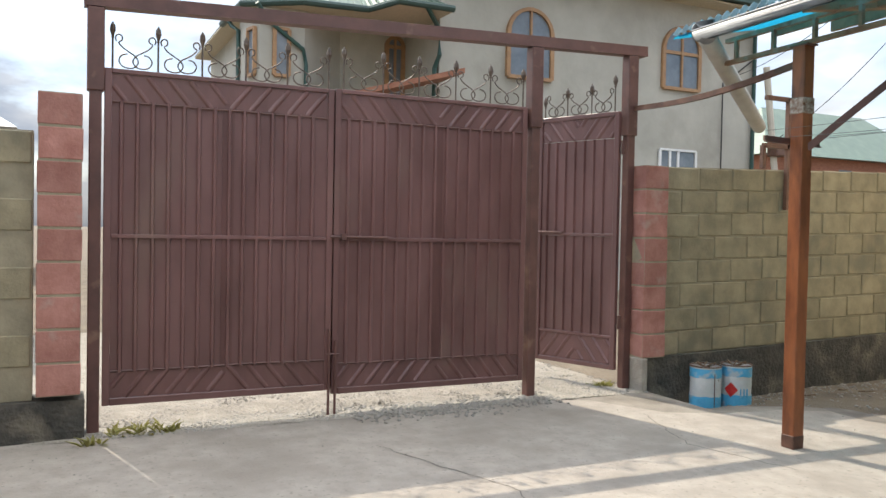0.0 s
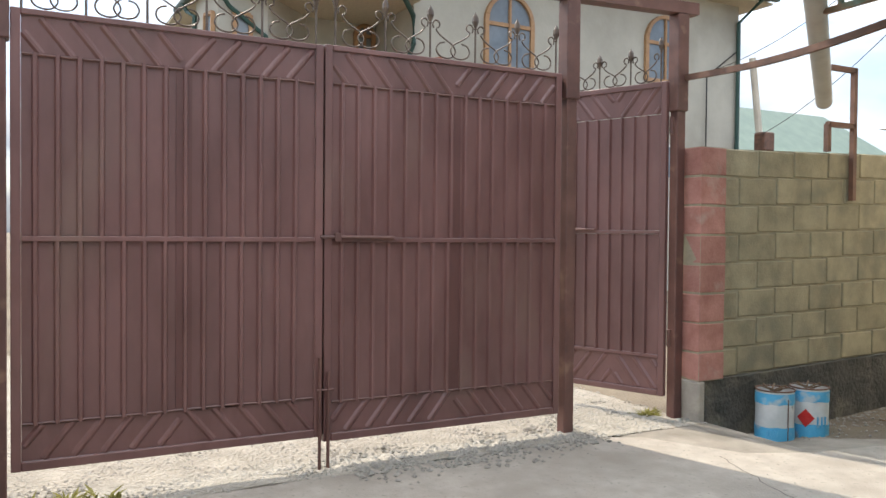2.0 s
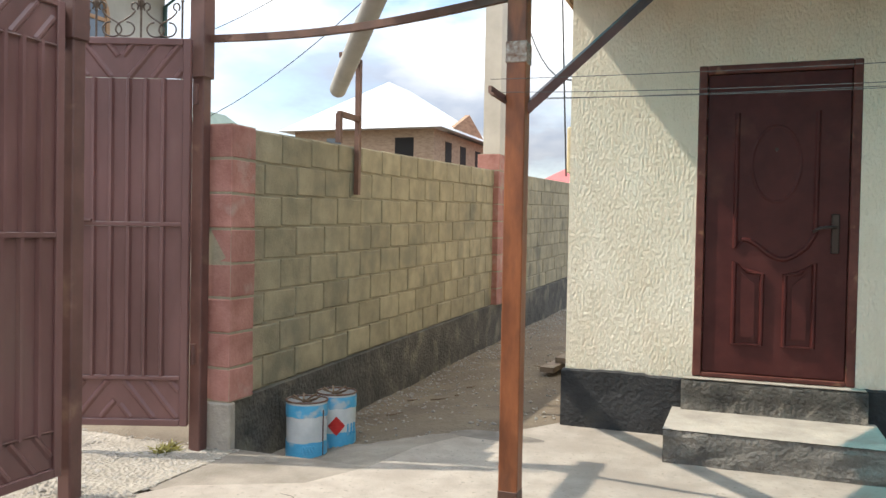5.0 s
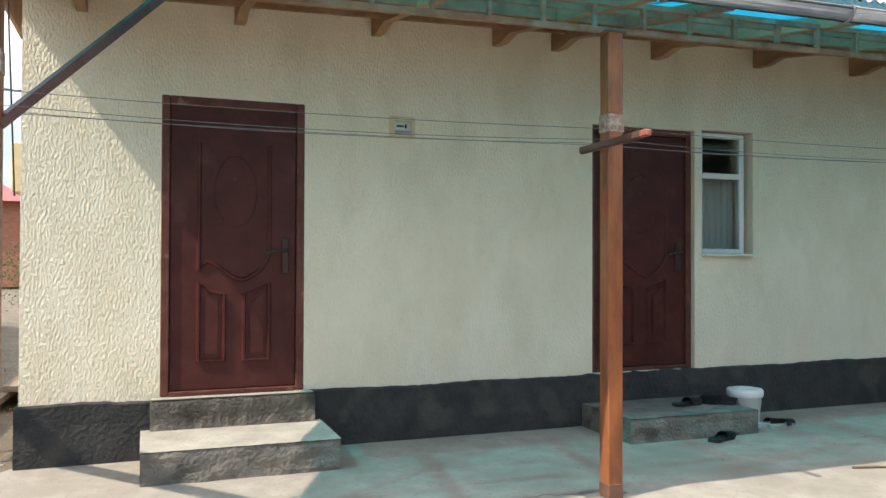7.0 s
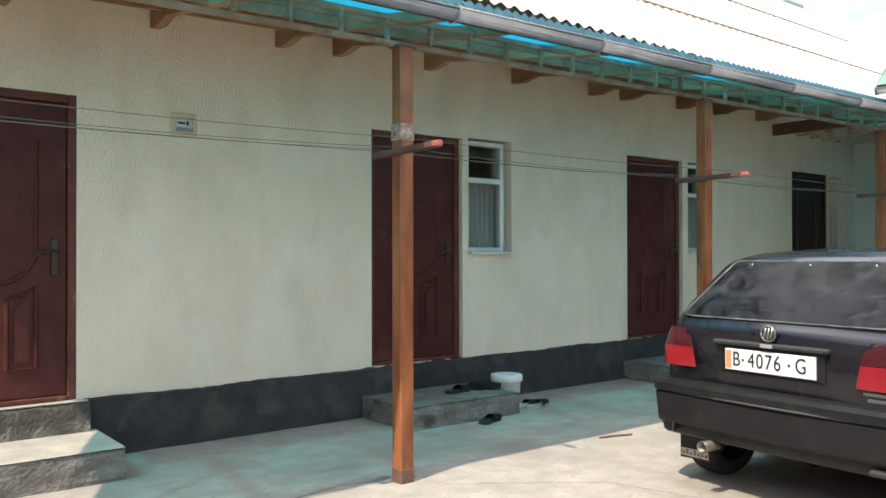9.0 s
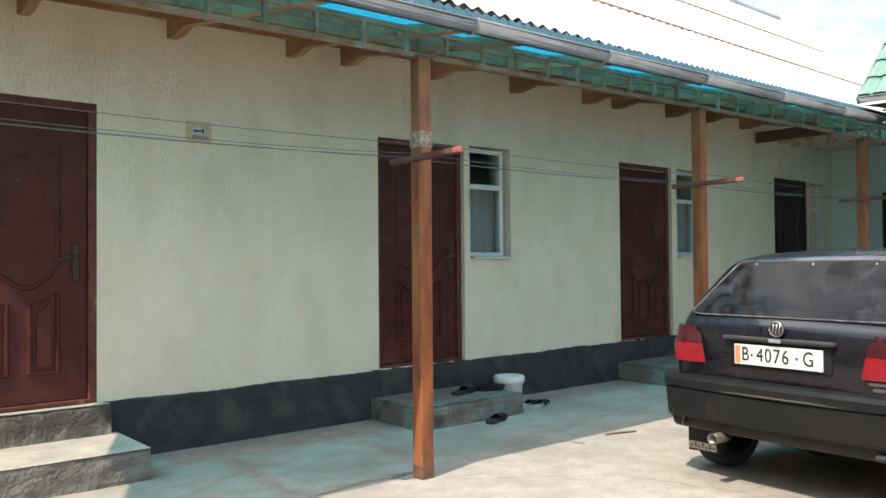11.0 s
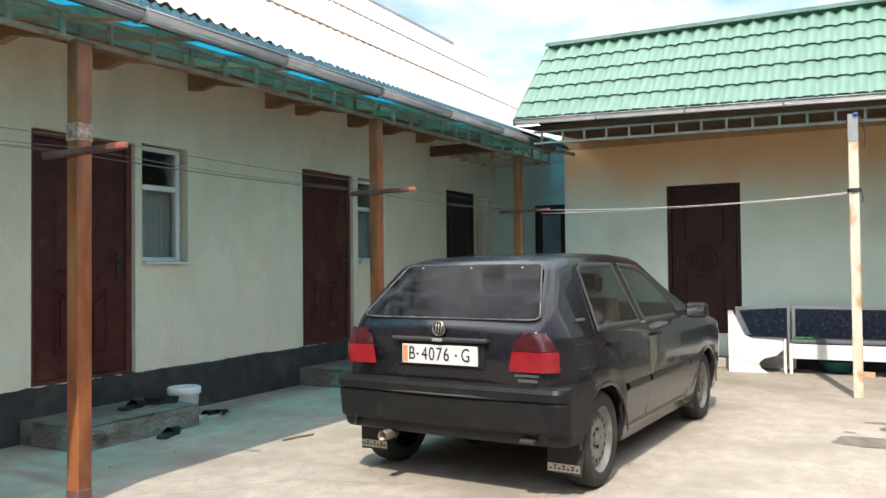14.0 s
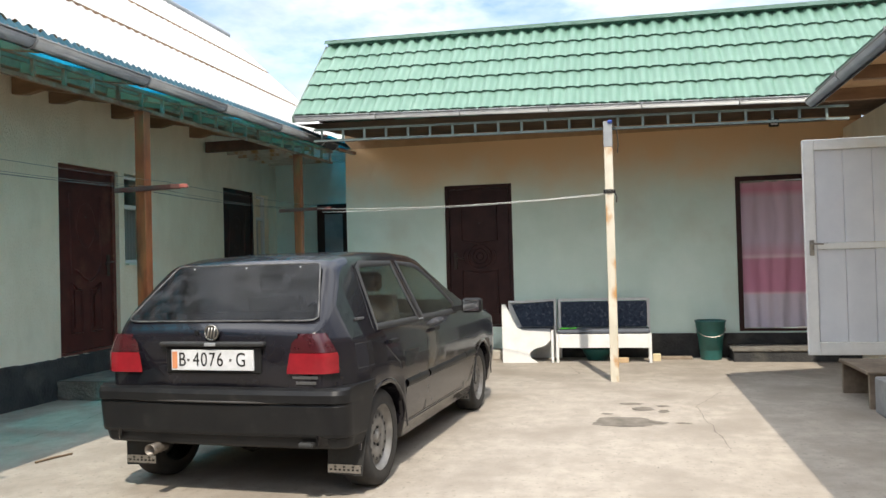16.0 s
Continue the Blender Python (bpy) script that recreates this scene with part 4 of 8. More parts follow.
sl = thing("door_sill", "worn concrete sill under the first maroon door", "step", (1.34, 5.44, 0.2), "door steps")
bm = bmesh.new()
sheet(bm, lambda i, j: (0.79 + 1.10 * i / 24, (5.40, 5.397, 5.40, 5.41, 5.47)[j] + 0.008 * noise.noise(Vector((i * 0.5, j, 3))), (0.20, 0.30, 0.375, 0.395, 0.40)[j] + 0.003 * noise.noise(Vector((i * 0.8, j, 8)))), 25, 5, 0.01)
part("casting", bm, M_SILL, sl, "rough grey cement", smooth=True)
part("tread", one_box(0.80, 5.405, 0.402, 1.88, 5.462, 0.412, 0.004), M_STEP, sl, "pale worn top")

# meter niche
meter = thing("electric_meter", "small electric meter in a cream wall niche", "electric meter", (2.55, 5.49, 2.335))
part("box_frame", one_box(2.455, 5.482, 2.255, 2.655, 5.50, 2.415, 0.006), M_YELLOW, meter)
part("meter_body", one_box(2.487, 5.470, 2.275, 2.625, 5.484, 2.385, 0.006), M_WHITE_WORN, meter, "greyed white meter body")
part("dial", one_box(2.497, 5.466, 2.322, 2.590, 5.471, 2.362, 0.002), M_LEAFPANEL, meter, "pale counter window")
part("counter", one_box(2.503, 5.463, 2.334, 2.560, 5.467, 2.350, 0.001), M_RUBBER, meter, "dark counter digits as a bar")
part("seal", one_box(2.566, 5.462, 2.326, 2.584, 5.467, 2.358, 0.002), M_RUBBER, meter, "black seal")
part("terminal_cover", one_box(2.492, 5.464, 2.279, 2.620, 5.471, 2.308, 0.003), M_GUTTER, meter, "grey terminal cover")


# ---------------------------------------------------------------- gate
GX = -1.89
gate_posts = tagged(thing("gate_frame", "brown-red steel gate frame of three posts and a beam", "gate frame", (GX, 1.8, 0)), kind="structure")
BEAM = lambda y: 2.80 + 0.037 * (y + 0.4)
for nm, y0, y1 in (("post", -0.435, -0.360), ("post", 2.885, 2.965), ("post", 3.865, 3.942)):
    part(nm, one_box(GX - 0.04, y0, -0.15, GX + 0.04, y1, BEAM(y0) - 0.06, 0.006), M_GATE_POST, gate_posts)
    part("sleeve", one_box(GX - 0.052, y0 - 0.014, 2.22, GX + 0.052, y1 + 0.014, BEAM(y0) - 0.045, 0.006), M_GATE_POST, gate_posts, "wider upper sleeve of the post")
bm = bmesh.new()
bar(bm, (GX, -0.47, BEAM(-0.47)), (GX, 4.05, BEAM(4.05)), 0.10, 0.085)
part("beam", bm, M_GATE_POST, gate_posts, "slightly sloping top beam")


def diag_band(bm, y0, y1, z0, z1, x, flip):
    """Pressed sheet with slanting ribs that meet in the middle."""
    box(bm, x - 0.004, y0, z0, x, y1, z1)
    ym, h, step_y = (y0 + y1) / 2 + 0.02, z1 - z0, 0.135
    k = 0
    y = y0 - h
    while y < y1:
        for side in (0, 1):
            lo, hi = (y0 + 0.01, ym - 0.015) if side == 0 else (ym + 0.015, y1 - 0.01)
            up = (side == 0) != flip
            p, q = (Vector((x, y, z1 - 0.006)), Vector((x, y + h * 0.75, z0 + 0.006))) if up else (Vector((x, y, z0 + 0.006)), Vector((x, y + h * 0.75, z1 - 0.006)))
            if q.y <= lo or p.y >= hi:
                continue
            d = q - p
            t0, t1 = max(0, (lo - p.y) / d.y), min(1, (hi - p.y) / d.y)
            if t1 - t0 > 0.12:
                ridge(bm, [p + d * t0, p + d * t1], (1, 0, 0), 0.038, 0.011)
        y += step_y


def leaf_sheet(bm, y0, y1, z0, z1, x, seed):
    """A steel sheet pressed with narrow upright ribs, in one piece."""
    prof = [(y0, 0.0)]
    y, k = y0 + 0.06, 0
    while y < y1 - 0.05:
        prof += [(y - 0.017, 0.0), (y - 0.009, 0.018), (y + 0.006, 0.020), (y + 0.015, 0.0)]
        y += 0.100 + 0.010 * noise.noise(Vector((seed, k * 1.7, 0)))
        k += 1
    prof.append((y1, 0.0))
    prism(bm, [(x + d, yy, z0) for yy, d in prof] + [(x - 0.004, y1, z0), (x - 0.004, y0, z0)], (0, 0, z1 - z0))


def scroll_curve(y0, y1, z, h, flip):
    """One S-shaped scroll of flat iron between two spikes."""
    w = y1 - y0
    pts = [(0.08, 0.66), (0.06, 0.76), (0.12, 0.84), (0.20, 0.80), (0.20, 0.70), (0.13, 0.64), (0.22, 0.52), (0.36, 0.42), (0.50, 0.32), (0.56, 0.18), (0.48, 0.05), (0.34, 0.02), (0.20, 0.07), (0.14, 0.20), (0.20, 0.33), (0.32, 0.37)]
    return [(y0 + w * (1 - u if flip else u), z + h * v) for u, v in pts]


def smooth_line(pts, n=3):
    out = []
    for i in range(len(pts) - 1):
        p0, p1, p2, p3 = (Vector(pts[max(i - 1, 0)]), Vector(pts[i]), Vector(pts[i + 1]), Vector(pts[min(i + 2, len(pts) - 1)]))
        for k in range(n):
            t = k / n
            out.append(0.5 * ((2 * p1) + (p2 - p0) * t + (2 * p0 - 5 * p1 + 4 * p2 - p3) * t * t + (3 * p1 - p0 - 3 * p2 + p3) * t ** 3))
    out.append(Vector(pts[-1]))
    return out


def spike(bm, x, y, z0, z1):
    tube(bm, [(x, y, z0), (x, y, z1 - 0.08)], 0.0065, 6)
    lathe(bm, [(0.007, -0.095), (0.011, -0.085), (0.021, -0.055), (0.018, -0.026), (0.001, 0.004)], (x, y, z1), 6)
    lathe(bm, [(0.007, 0.0), (0.012, 0.006), (0.007, 0.012)], (x, y, z1 - 0.105), 6)


def gate_leaf(name, y0, y1, z0, z1, label, spikes, spike_top, latch):
    g = thing(name, label, "gate", (GX, (y0 + y1) / 2, z0), "gate leaves")
    x = GX + 0.012
    tb, bb, mr = z1 - 0.215, z0 + 0.225, 1.285
    for nm, a in (("stile", (y0, z0, y0 + 0.045, z1)), ("stile", (y1 - 0.045, z0, y1, z1)), ("top_rail", (y0 + 0.045, z1 - 0.03, y1 - 0.045, z1)), ("bottom_rail", (y0 + 0.045, z0, y1 - 0.045, z0 + 0.045))):
        part(nm, one_box(GX - 0.02, a[0], a[1], GX + 0.028, a[2], a[3], 0.004), M_GATE, g)
    part("middle_rail", one_box(GX - 0.004, y0 + 0.046, mr - 0.014, GX + 0.032, y1 - 0.046, mr + 0.014, 0.004), M_GATE, g)
    bm = bmesh.new()
    leaf_sheet(bm, y0 + 0.046, y1 - 0.046, bb - 0.01, mr + 0.016, x, y0)
    part("lower_sheet", bm, M_GATE, g, "ribbed maroon sheet")
    bm = bmesh.new()
    leaf_sheet(bm, y0 + 0.046, y1 - 0.046, mr - 0.016, tb + 0.01, x, y0 + 3)
    part("upper_sheet", bm, M_GATE, g, "ribbed maroon sheet")
    ym = (y0 + y1) / 2 + 0.02
    part("seam_strip", one_box(x, ym - 0.04, bb, x + 0.006, ym + 0.04, tb), M_GATE_SEAM, g, "darker overlap strip")
    bm = bmesh.new()
    diag_band(bm, y0 + 0.046, y1 - 0.046, tb, z1 - 0.031, x, False)
    part("top_band", bm, M_GATE, g, "band with slanting ribs")
    bm = bmesh.new()
    diag_band(bm, y0 + 0.046, y1 - 0.046, z0 + 0.046, bb, x, True)
    part("bottom_band", bm, M_GATE, g, "band with slanting ribs")
    for z in (tb, bb):
        bm = bmesh.new()
        pts = [(x + 0.008, y0 + 0.05 + (y1 - y0 - 0.1) * i / 10, z + 0.006 * noise.noise(Vector((i, z, y0)))) for i in range(11)]
        tube(bm, pts, 0.007, 5)
        part("bead", bm, M_GATE_POST, g)
    part("cover_strip", one_box(GX - 0.03, y1 - 0.05, z0, GX - 0.021, y1 + (0.05 if not latch else 0.02), z1), M_GATE, g)
    for i, y in enumerate(spikes):
        bm = bmesh.new()
        spike(bm, GX, y, z1 - 0.01, spike_top)
        part("spike", bm, M_IRON, g, "wrought-iron spike with a leaf tip")
        if i + 1 < len(spikes):
            for fl in (False, True):
                bm = bmesh.new()
                pts = smooth_line([(GX + (0.004 if fl else -0.004), a, b) for a, b in scroll_curve(y, spikes[i + 1], z1 + 0.008, (spike_top - z1) * 0.86, fl)])
                tube(bm, pts, 0.0052, 5)
                part("scroll", bm, M_IRON, g, "curled flat-iron scroll", smooth=True)
    if latch:
        bm = bmesh.new()
        tube(bm, [(GX + 0.045, y0 - 0.03, mr + 0.015), (GX + 0.045, y0 + 0.42, mr + 0.015)], 0.011, 8)
        box(bm, GX + 0.03, y0 + 0.05, mr - 0.01, GX + 0.06, y0 + 0.09, mr + 0.04, 0.003)
        part("bolt", bm, M_GATE_POST, g, "long sliding bolt with worn paint")
        bm = bmesh.new()
        tube(bm, [(GX + 0.045, y0 + 0.02, z0 + 0.4), (GX + 0.045, y0 + 0.02, -0.08)], 0.010, 6)
        tube(bm, [(GX + 0.045, y0 - 0.05, z0 + 0.30), (GX + 0.045, y0 + 0.05, z0 + 0.30)], 0.008, 6)
        part("drop_bolt", bm, M_GATE_POST, g)
    else:
        bm = bmesh.new()
        tube(bm, [(GX + 0.045, y1 - 0.02, z0 + 0.45), (GX + 0.045, y1 - 0.02, -0.08)], 0.010, 6)
        part("drop_bolt", bm, M_GATE_POST, g)
    return g


gate_leaf("gate_leaf", -0.345, 1.203, 0.172, 2.375, "closed maroon ribbed sheet-steel gate leaf with iron scrolls", [-0.297, -0.015, 0.27, 0.565, 0.86, 1.165], 2.68, False)
gate_leaf("gate_leaf", 1.213, 2.850, 0.140, 2.382, "closed maroon steel gate leaf with a sliding bolt", [1.28, 1.59, 1.885, 2.20, 2.51, 2.815], 2.695, True)

# wicket, standing ajar outwards
wk = thing("wicket_gate", "maroon sheet-steel wicket standing ajar outwards", "gate", (GX, 3.81, 0.165), "gate leaves")
WL, W0, W1 = 0.86, 0.0, 2.265
WKM = Matrix.Translation((GX, 3.81, 0.165)) @ Matrix.Rotation(radians(-69), 4, "Z") @ Matrix.Translation((-GX, -3.81, 0))
def wadd(nm, bm, mat, label="", smooth=False):
    bmesh.ops.transform(bm, matrix=WKM, verts=bm.verts)
    return part(nm, bm, mat, wk, label, smooth)
ya, yb = 3.81 - WL, 3.81
for nm, a in (("stile", (ya, W0, ya + 0.04, W1)), ("stile", (yb - 0.045, W0, yb, W1)), ("top_rail", (ya + 0.04, W1 - 0.04, yb - 0.045, W1)), ("bottom_rail", (ya + 0.04, W0, yb - 0.045, W0 + 0.04)), ("middle_rail", (ya + 0.04, 1.17, yb - 0.045, 1.195)), ("lower_rail", (ya + 0.04, 0.27, yb - 0.045, 0.295))):
    wadd(nm, one_box(GX - 0.02, a[0], a[1], GX + 0.026, a[2], a[3], 0.004), M_GATE)
for nm, z0, z1 in (("lower_sheet", 0.296, 1.169), ("upper_sheet", 1.196, 2.03)):
    bm = bmesh.new()
    leaf_sheet(bm, ya + 0.041, yb - 0.046, z0, z1, GX + 0.01, 9 + z0)
    wadd(nm, bm, M_GATE, "ribbed maroon sheet")
for nm, z0, z1, fl in (("top_band", 2.035, 2.249, False), ("bottom_band", 0.041, 0.268, True)):
    bm = bmesh.new()
    diag_band(bm, ya + 0.041, yb - 0.046, z0, z1, GX + 0.01, fl)
    wadd(nm, bm, M_GATE, "band with slanting ribs")
bm = bmesh.new()
tube(bm, [(GX + 0.045, ya - 0.02, 1.2), (GX + 0.045, ya + 0.30, 1.2)], 0.011, 8)
wadd("bolt", bm, M_GATE_POST, "sliding bolt with worn paint")
sy = [ya + 0.05, ya + 0.30, ya + 0.56, yb - 0.06]
for i, y in enumerate(sy):
    bm = bmesh.new()
    spike(bm, GX, y, W1 - 0.01, W1 + (0.20, 0.26, 0.27, 0.32)[i])
    wadd("spike", bm, M_IRON, "wrought-iron spike with a leaf tip")
    if i < 3:
        for fl in (False, True):
            bm = bmesh.new()
            tube(bm, smooth_line([(GX + (0.004 if fl else -0.004), a, b) for a, b in scroll_curve(y, sy[i + 1], W1 + 0.006, 0.24, fl)]), 0.0052, 5)
            wadd("scroll", bm, M_IRON, "curled flat-iron scroll", True)

for z in (0.42, 1.95):
    bm = bmesh.new()
    tube(bm, [(GX + 0.01, 3.835, 0.165 + z - 0.06), (GX + 0.01, 3.835, 0.165 + z + 0.06)], 0.016, 8)
    part("hinge", bm, M_GATE_POST, wk, "welded barrel hinge")

# ---------------------------------------------------------------- block walls and piers
WX0, WX1 = -1.98, -1.78
def rise(y):
    return 0.03 * max(0.0, y - 4.2)


def block_mesh(name, lx, ly, lz, seed, mat):
    bm = one_box(-lx / 2, -ly / 2, -lz / 2, lx / 2, ly / 2, lz / 2, 0.007)
    for v in bm.verts:
        v.co += 0.0025 * noise.noise_vector(v.co * 9 + Vector((seed, 0, 0)))
    me = bpy.data.meshes.new(name)
    bm.to_mesh(me)
    bm.free()
    me.materials.append(mat)
    return me


BLOCKS = [block_mesh("block", 0.206, 0.386, 0.197, s, M_BLOCK) for s in range(3)]
HALVES = [block_mesh("half_block", 0.206, 0.19, 0.197, s + 5, M_BLOCK) for s in range(2)]
REDS = [block_mesh("red_block", 0.284, 0.252, 0.200, s + 9, M_REDBLOCK) for s in range(3)]


def place_piece(me, name, at, parent, turn=0.0):
    ob = new(name, me)
    ob.parent = parent
    ob.location = Vector(at) - ORG[parent.name]
    ob.rotation_euler = (0, 0, turn)
    return ob


def sloped_box(y0, y1, z0, z1, x0, x1, up):
    bm = bmesh.new()
    n = max(2, int((y1 - y0) / 0.4))
    def ring(i):
        y = y0 + (y1 - y0) * i / n
        r = up(y)
        return [(x0, y, z0 + r), (x1, y, z0 + r), (x1, y, z1 + r), (x0, y, z1 + r), (x0, y, z0 + r)]
    rings = [ring(i) for i in range(n + 1)]
    sheet(bm, lambda i, j: rings[i][j], n + 1, 5)
    bmesh.ops.remove_doubles(bm, verts=bm.verts, dist=1e-5)
    bmesh.ops.holes_fill(bm, edges=[e for e in bm.edges if e.is_boundary])
    return bm


def block_wall(name, y0, y1, z0, courses, up, label):
    core = tagged(part(name, sloped_box(y0, y1, z0, z0 + 0.21 * courses - 0.004, WX0 + 0.007, WX1 - 0.008, up), M_MORTAR), label, "wall", "", "structure")
    rnd = random.Random(int(y0 * 10) + 50)
    for c in range(courses):
        y = y0 + (0.0 if c % 2 else 0.2)
        zc = z0 + 0.21 * c + 0.1025
        if c % 2 == 0:
            place_piece(HALVES[c % 2], "block", ((WX0 + WX1) / 2, y0 + 0.095, zc + up(y0)), core)
        while y < y1 - 0.2:
            cy = y + 0.2
            place_piece(rnd.choice(BLOCKS), "block", ((WX0 + WX1) / 2 + rnd.uniform(-0.004, 0.004), cy + rnd.uniform(-0.004, 0.004), zc + up(cy) + rnd.uniform(-0.003, 0.003)), core, rnd.choice((0.0, math.pi)))
            y += 0.4
    return core


block_wall("wall_lane", 4.22, 16.2, 0.285, 8, rise, "grey-green cement block wall along the lane")
block_wall("wall_beside_gate", -7.15, -0.75, 0.255, 8, lambda y: 0.0, "grey cement block wall beside the gate")
fixed("trim_footing_lane", sloped_box(4.02, 16.2, -0.35, 0.283, WX0 - 0.04, WX1 + 0.045, rise), M_FOOT, "dark painted concrete footing of the block wall", "footing")
fixed("trim_footing_gate", sloped_box(-7.15, -0.45, -0.2, 0.30 - 0.05, WX0 - 0.04, WX1 + 0.045, lambda y: 0.0), M_FOOT, "dark painted concrete footing beside the gate", "footing")


def red_pier(name, yc, z0, courses, label, up=0.0):
    core = tagged(part(name, one_box(-1.985, yc - 0.122, z0, -1.712, yc + 0.122, z0 + 0.21 * courses - 0.006), M_MORTAR), label, "pier", "", "structure")
    rnd = random.Random(int(yc * 7) + 99)
    for c in range(courses):
        place_piece(rnd.choice(REDS), "red_block", (-1.85 + 0.0, yc + rnd.uniform(-0.004, 0.004), z0 + 0.21 * c + 0.102), core, rnd.choice((0.0, math.pi)))
    return core


red_pier("pier_gate_north", 4.083, 0.285, 8, "rough red-tinted block pier beside the wicket")
red_pier("pier_gate_south", -0.60, 0.285, 9, "rough red-tinted block pier beside the gate")
red_pier("pier_lane", 9.62, 0.44, 9, "red-tinted block pier in the lane wall")
fixed("trim_pier_foot", one_box(-2.0, 3.95, -0.3, -1.70, 4.018, 0.283, 0.01), M_STEP, "bare plastered foot of the pier", "pier foot")

# lane floor: dips beside the wall, then climbs
def lane_z(x, y):
    """Level with the yard at its edge and by the house, low beside the wall, then climbing."""
    z = -0.15 + 0.022 * (y - 4.6) + 0.025 * noise.noise(Vector((x * 1.3, y * 1.1, 0))) + 0.010 * noise.noise(Vector((x * 5, y * 5, 0)))
    k = max(min(1, max(0, (x + 1.76) / 1.2)), min(1, max(0, (4.38 - y) / 0.40)))
    k = k * k * (3 - 2 * k)
    return z * (1 - k) - 0.004 * k


bm = bmesh.new()
def apron(i, j):
    x = -1.755 + 1.5 * i / 48
    far = 4.72 + 0.10 * noise.noise(Vector((x * 2.2, 3, 0))) + 0.05 * noise.noise(Vector((x * 9, 3, 0))) + 0.35 * max(0.0, (x + 1.1))
    y = 3.2 + (far - 3.2) * j / 60
    return (x, y, lane_z(x, y) + 0.003)
sheet(bm, apron, 49, 61)
fixed("pavement_apron", bm, M_APRON, "worn concrete running down to the block wall", "pavement", smooth=True)
bm = bmesh.new()
def lane(i, j):
    x, y = -1.76 + 1.95 * i / 30, 3.2 + 14.4 * j / 110
    return (x, y, lane_z(x, y) - 0.012 * min(1.0, max(0.0, (4.75 - y) / 0.2)))
sheet(bm, lane, 31, 111)
fixed("ground_lane", bm, M_DIRT, "bare dusty earth lane beside the house", "lane", smooth=True)


# ---------------------------------------------------------------- house with the green roof
QX = 11.25
def wall_along_y(bm, y0, y1, x0, x1, z0, z1, holes):
    us, vs = spread((y0, y1), [v for h in holes for v in h[:2]]), spread((z0, z1), [v for h in holes for v in h[2:]])
    return grid_wall(bm, us, vs, lambda u, v: not any(a < u < b and c < v < d for a, b, c, d in holes), lambda u, v: (x0, u, v), (x1 - x0, 0, 0))


GD = (1.165, 2.115, 0.42, 2.405)
CD = (-2.86, -1.765, 0.34, 2.345)
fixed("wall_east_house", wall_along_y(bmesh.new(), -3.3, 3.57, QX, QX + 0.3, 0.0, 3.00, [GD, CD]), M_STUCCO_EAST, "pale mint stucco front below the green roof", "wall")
fixed("wall_east_north_end", one_box(QX + 0.3, 3.27, 0.0, EX, 3.57, 3.10), M_STUCCO_MINT, "mint stucco end wall along the passage", "wall")
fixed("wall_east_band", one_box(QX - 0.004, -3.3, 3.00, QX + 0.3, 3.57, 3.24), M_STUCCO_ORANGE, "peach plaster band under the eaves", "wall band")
fixed("wall_east_back", one_box(15.5, -3.3, 0.0, 15.8, 3.57, 3.1), M_STUCCO_MINT, "plain back wall", "wall")
fixed("ceiling_east", one_box(QX + 0.3, -3.3, 3.0, 15.5, 3.27, 3.08), M_SOFFIT, "board ceiling", "ceiling")
bm = bmesh.new()
wall_along_y(bm, -3.3, 3.575, QX - 0.035, QX - 0.002, -0.02, 0.315, [(1.1, 2.2, -0.02, 0.316)])
fixed("trim_plinth_east", bm, M_PLINTH, "black painted footing of the mint house", "plinth")

ed = steel_door("door_6", 0.0, GD[1] - GD[0], GD[2], GD[3], 0.0, emboss_rosette, M_DOOR_BLACK, "closed dark brown steel door with a round rosette", False)
ed.matrix_basis = Matrix.Translation((QX + 0.02, (GD[0] + GD[1]) / 2, GD[2])) @ Matrix.Rotation(radians(-90), 4, "Z")

# curtained doorway
cd = tagged(thing("door_7", "open doorway hung with a pink and white curtain", "doorway", (QX, (CD[0] + CD[1]) / 2, CD[2])), kind="structure")
bm = bmesh.new()
t = 0.06
box(bm, QX - 0.015, CD[0], CD[2], QX + 0.12, CD[0] + t, CD[3], 0.005)
box(bm, QX - 0.015, CD[1] - t, CD[2], QX + 0.12, CD[1], CD[3], 0.005)
box(bm, QX - 0.013, CD[0] + t, CD[3] - t, QX + 0.12, CD[1] - t, CD[3], 0.005)
box(bm, QX - 0.013, CD[0] + t, CD[2], QX + 0.12, CD[1] - t, CD[2] + 0.03, 0.005)
part("door_frame", bm, M_DOOR_BLACK, cd)


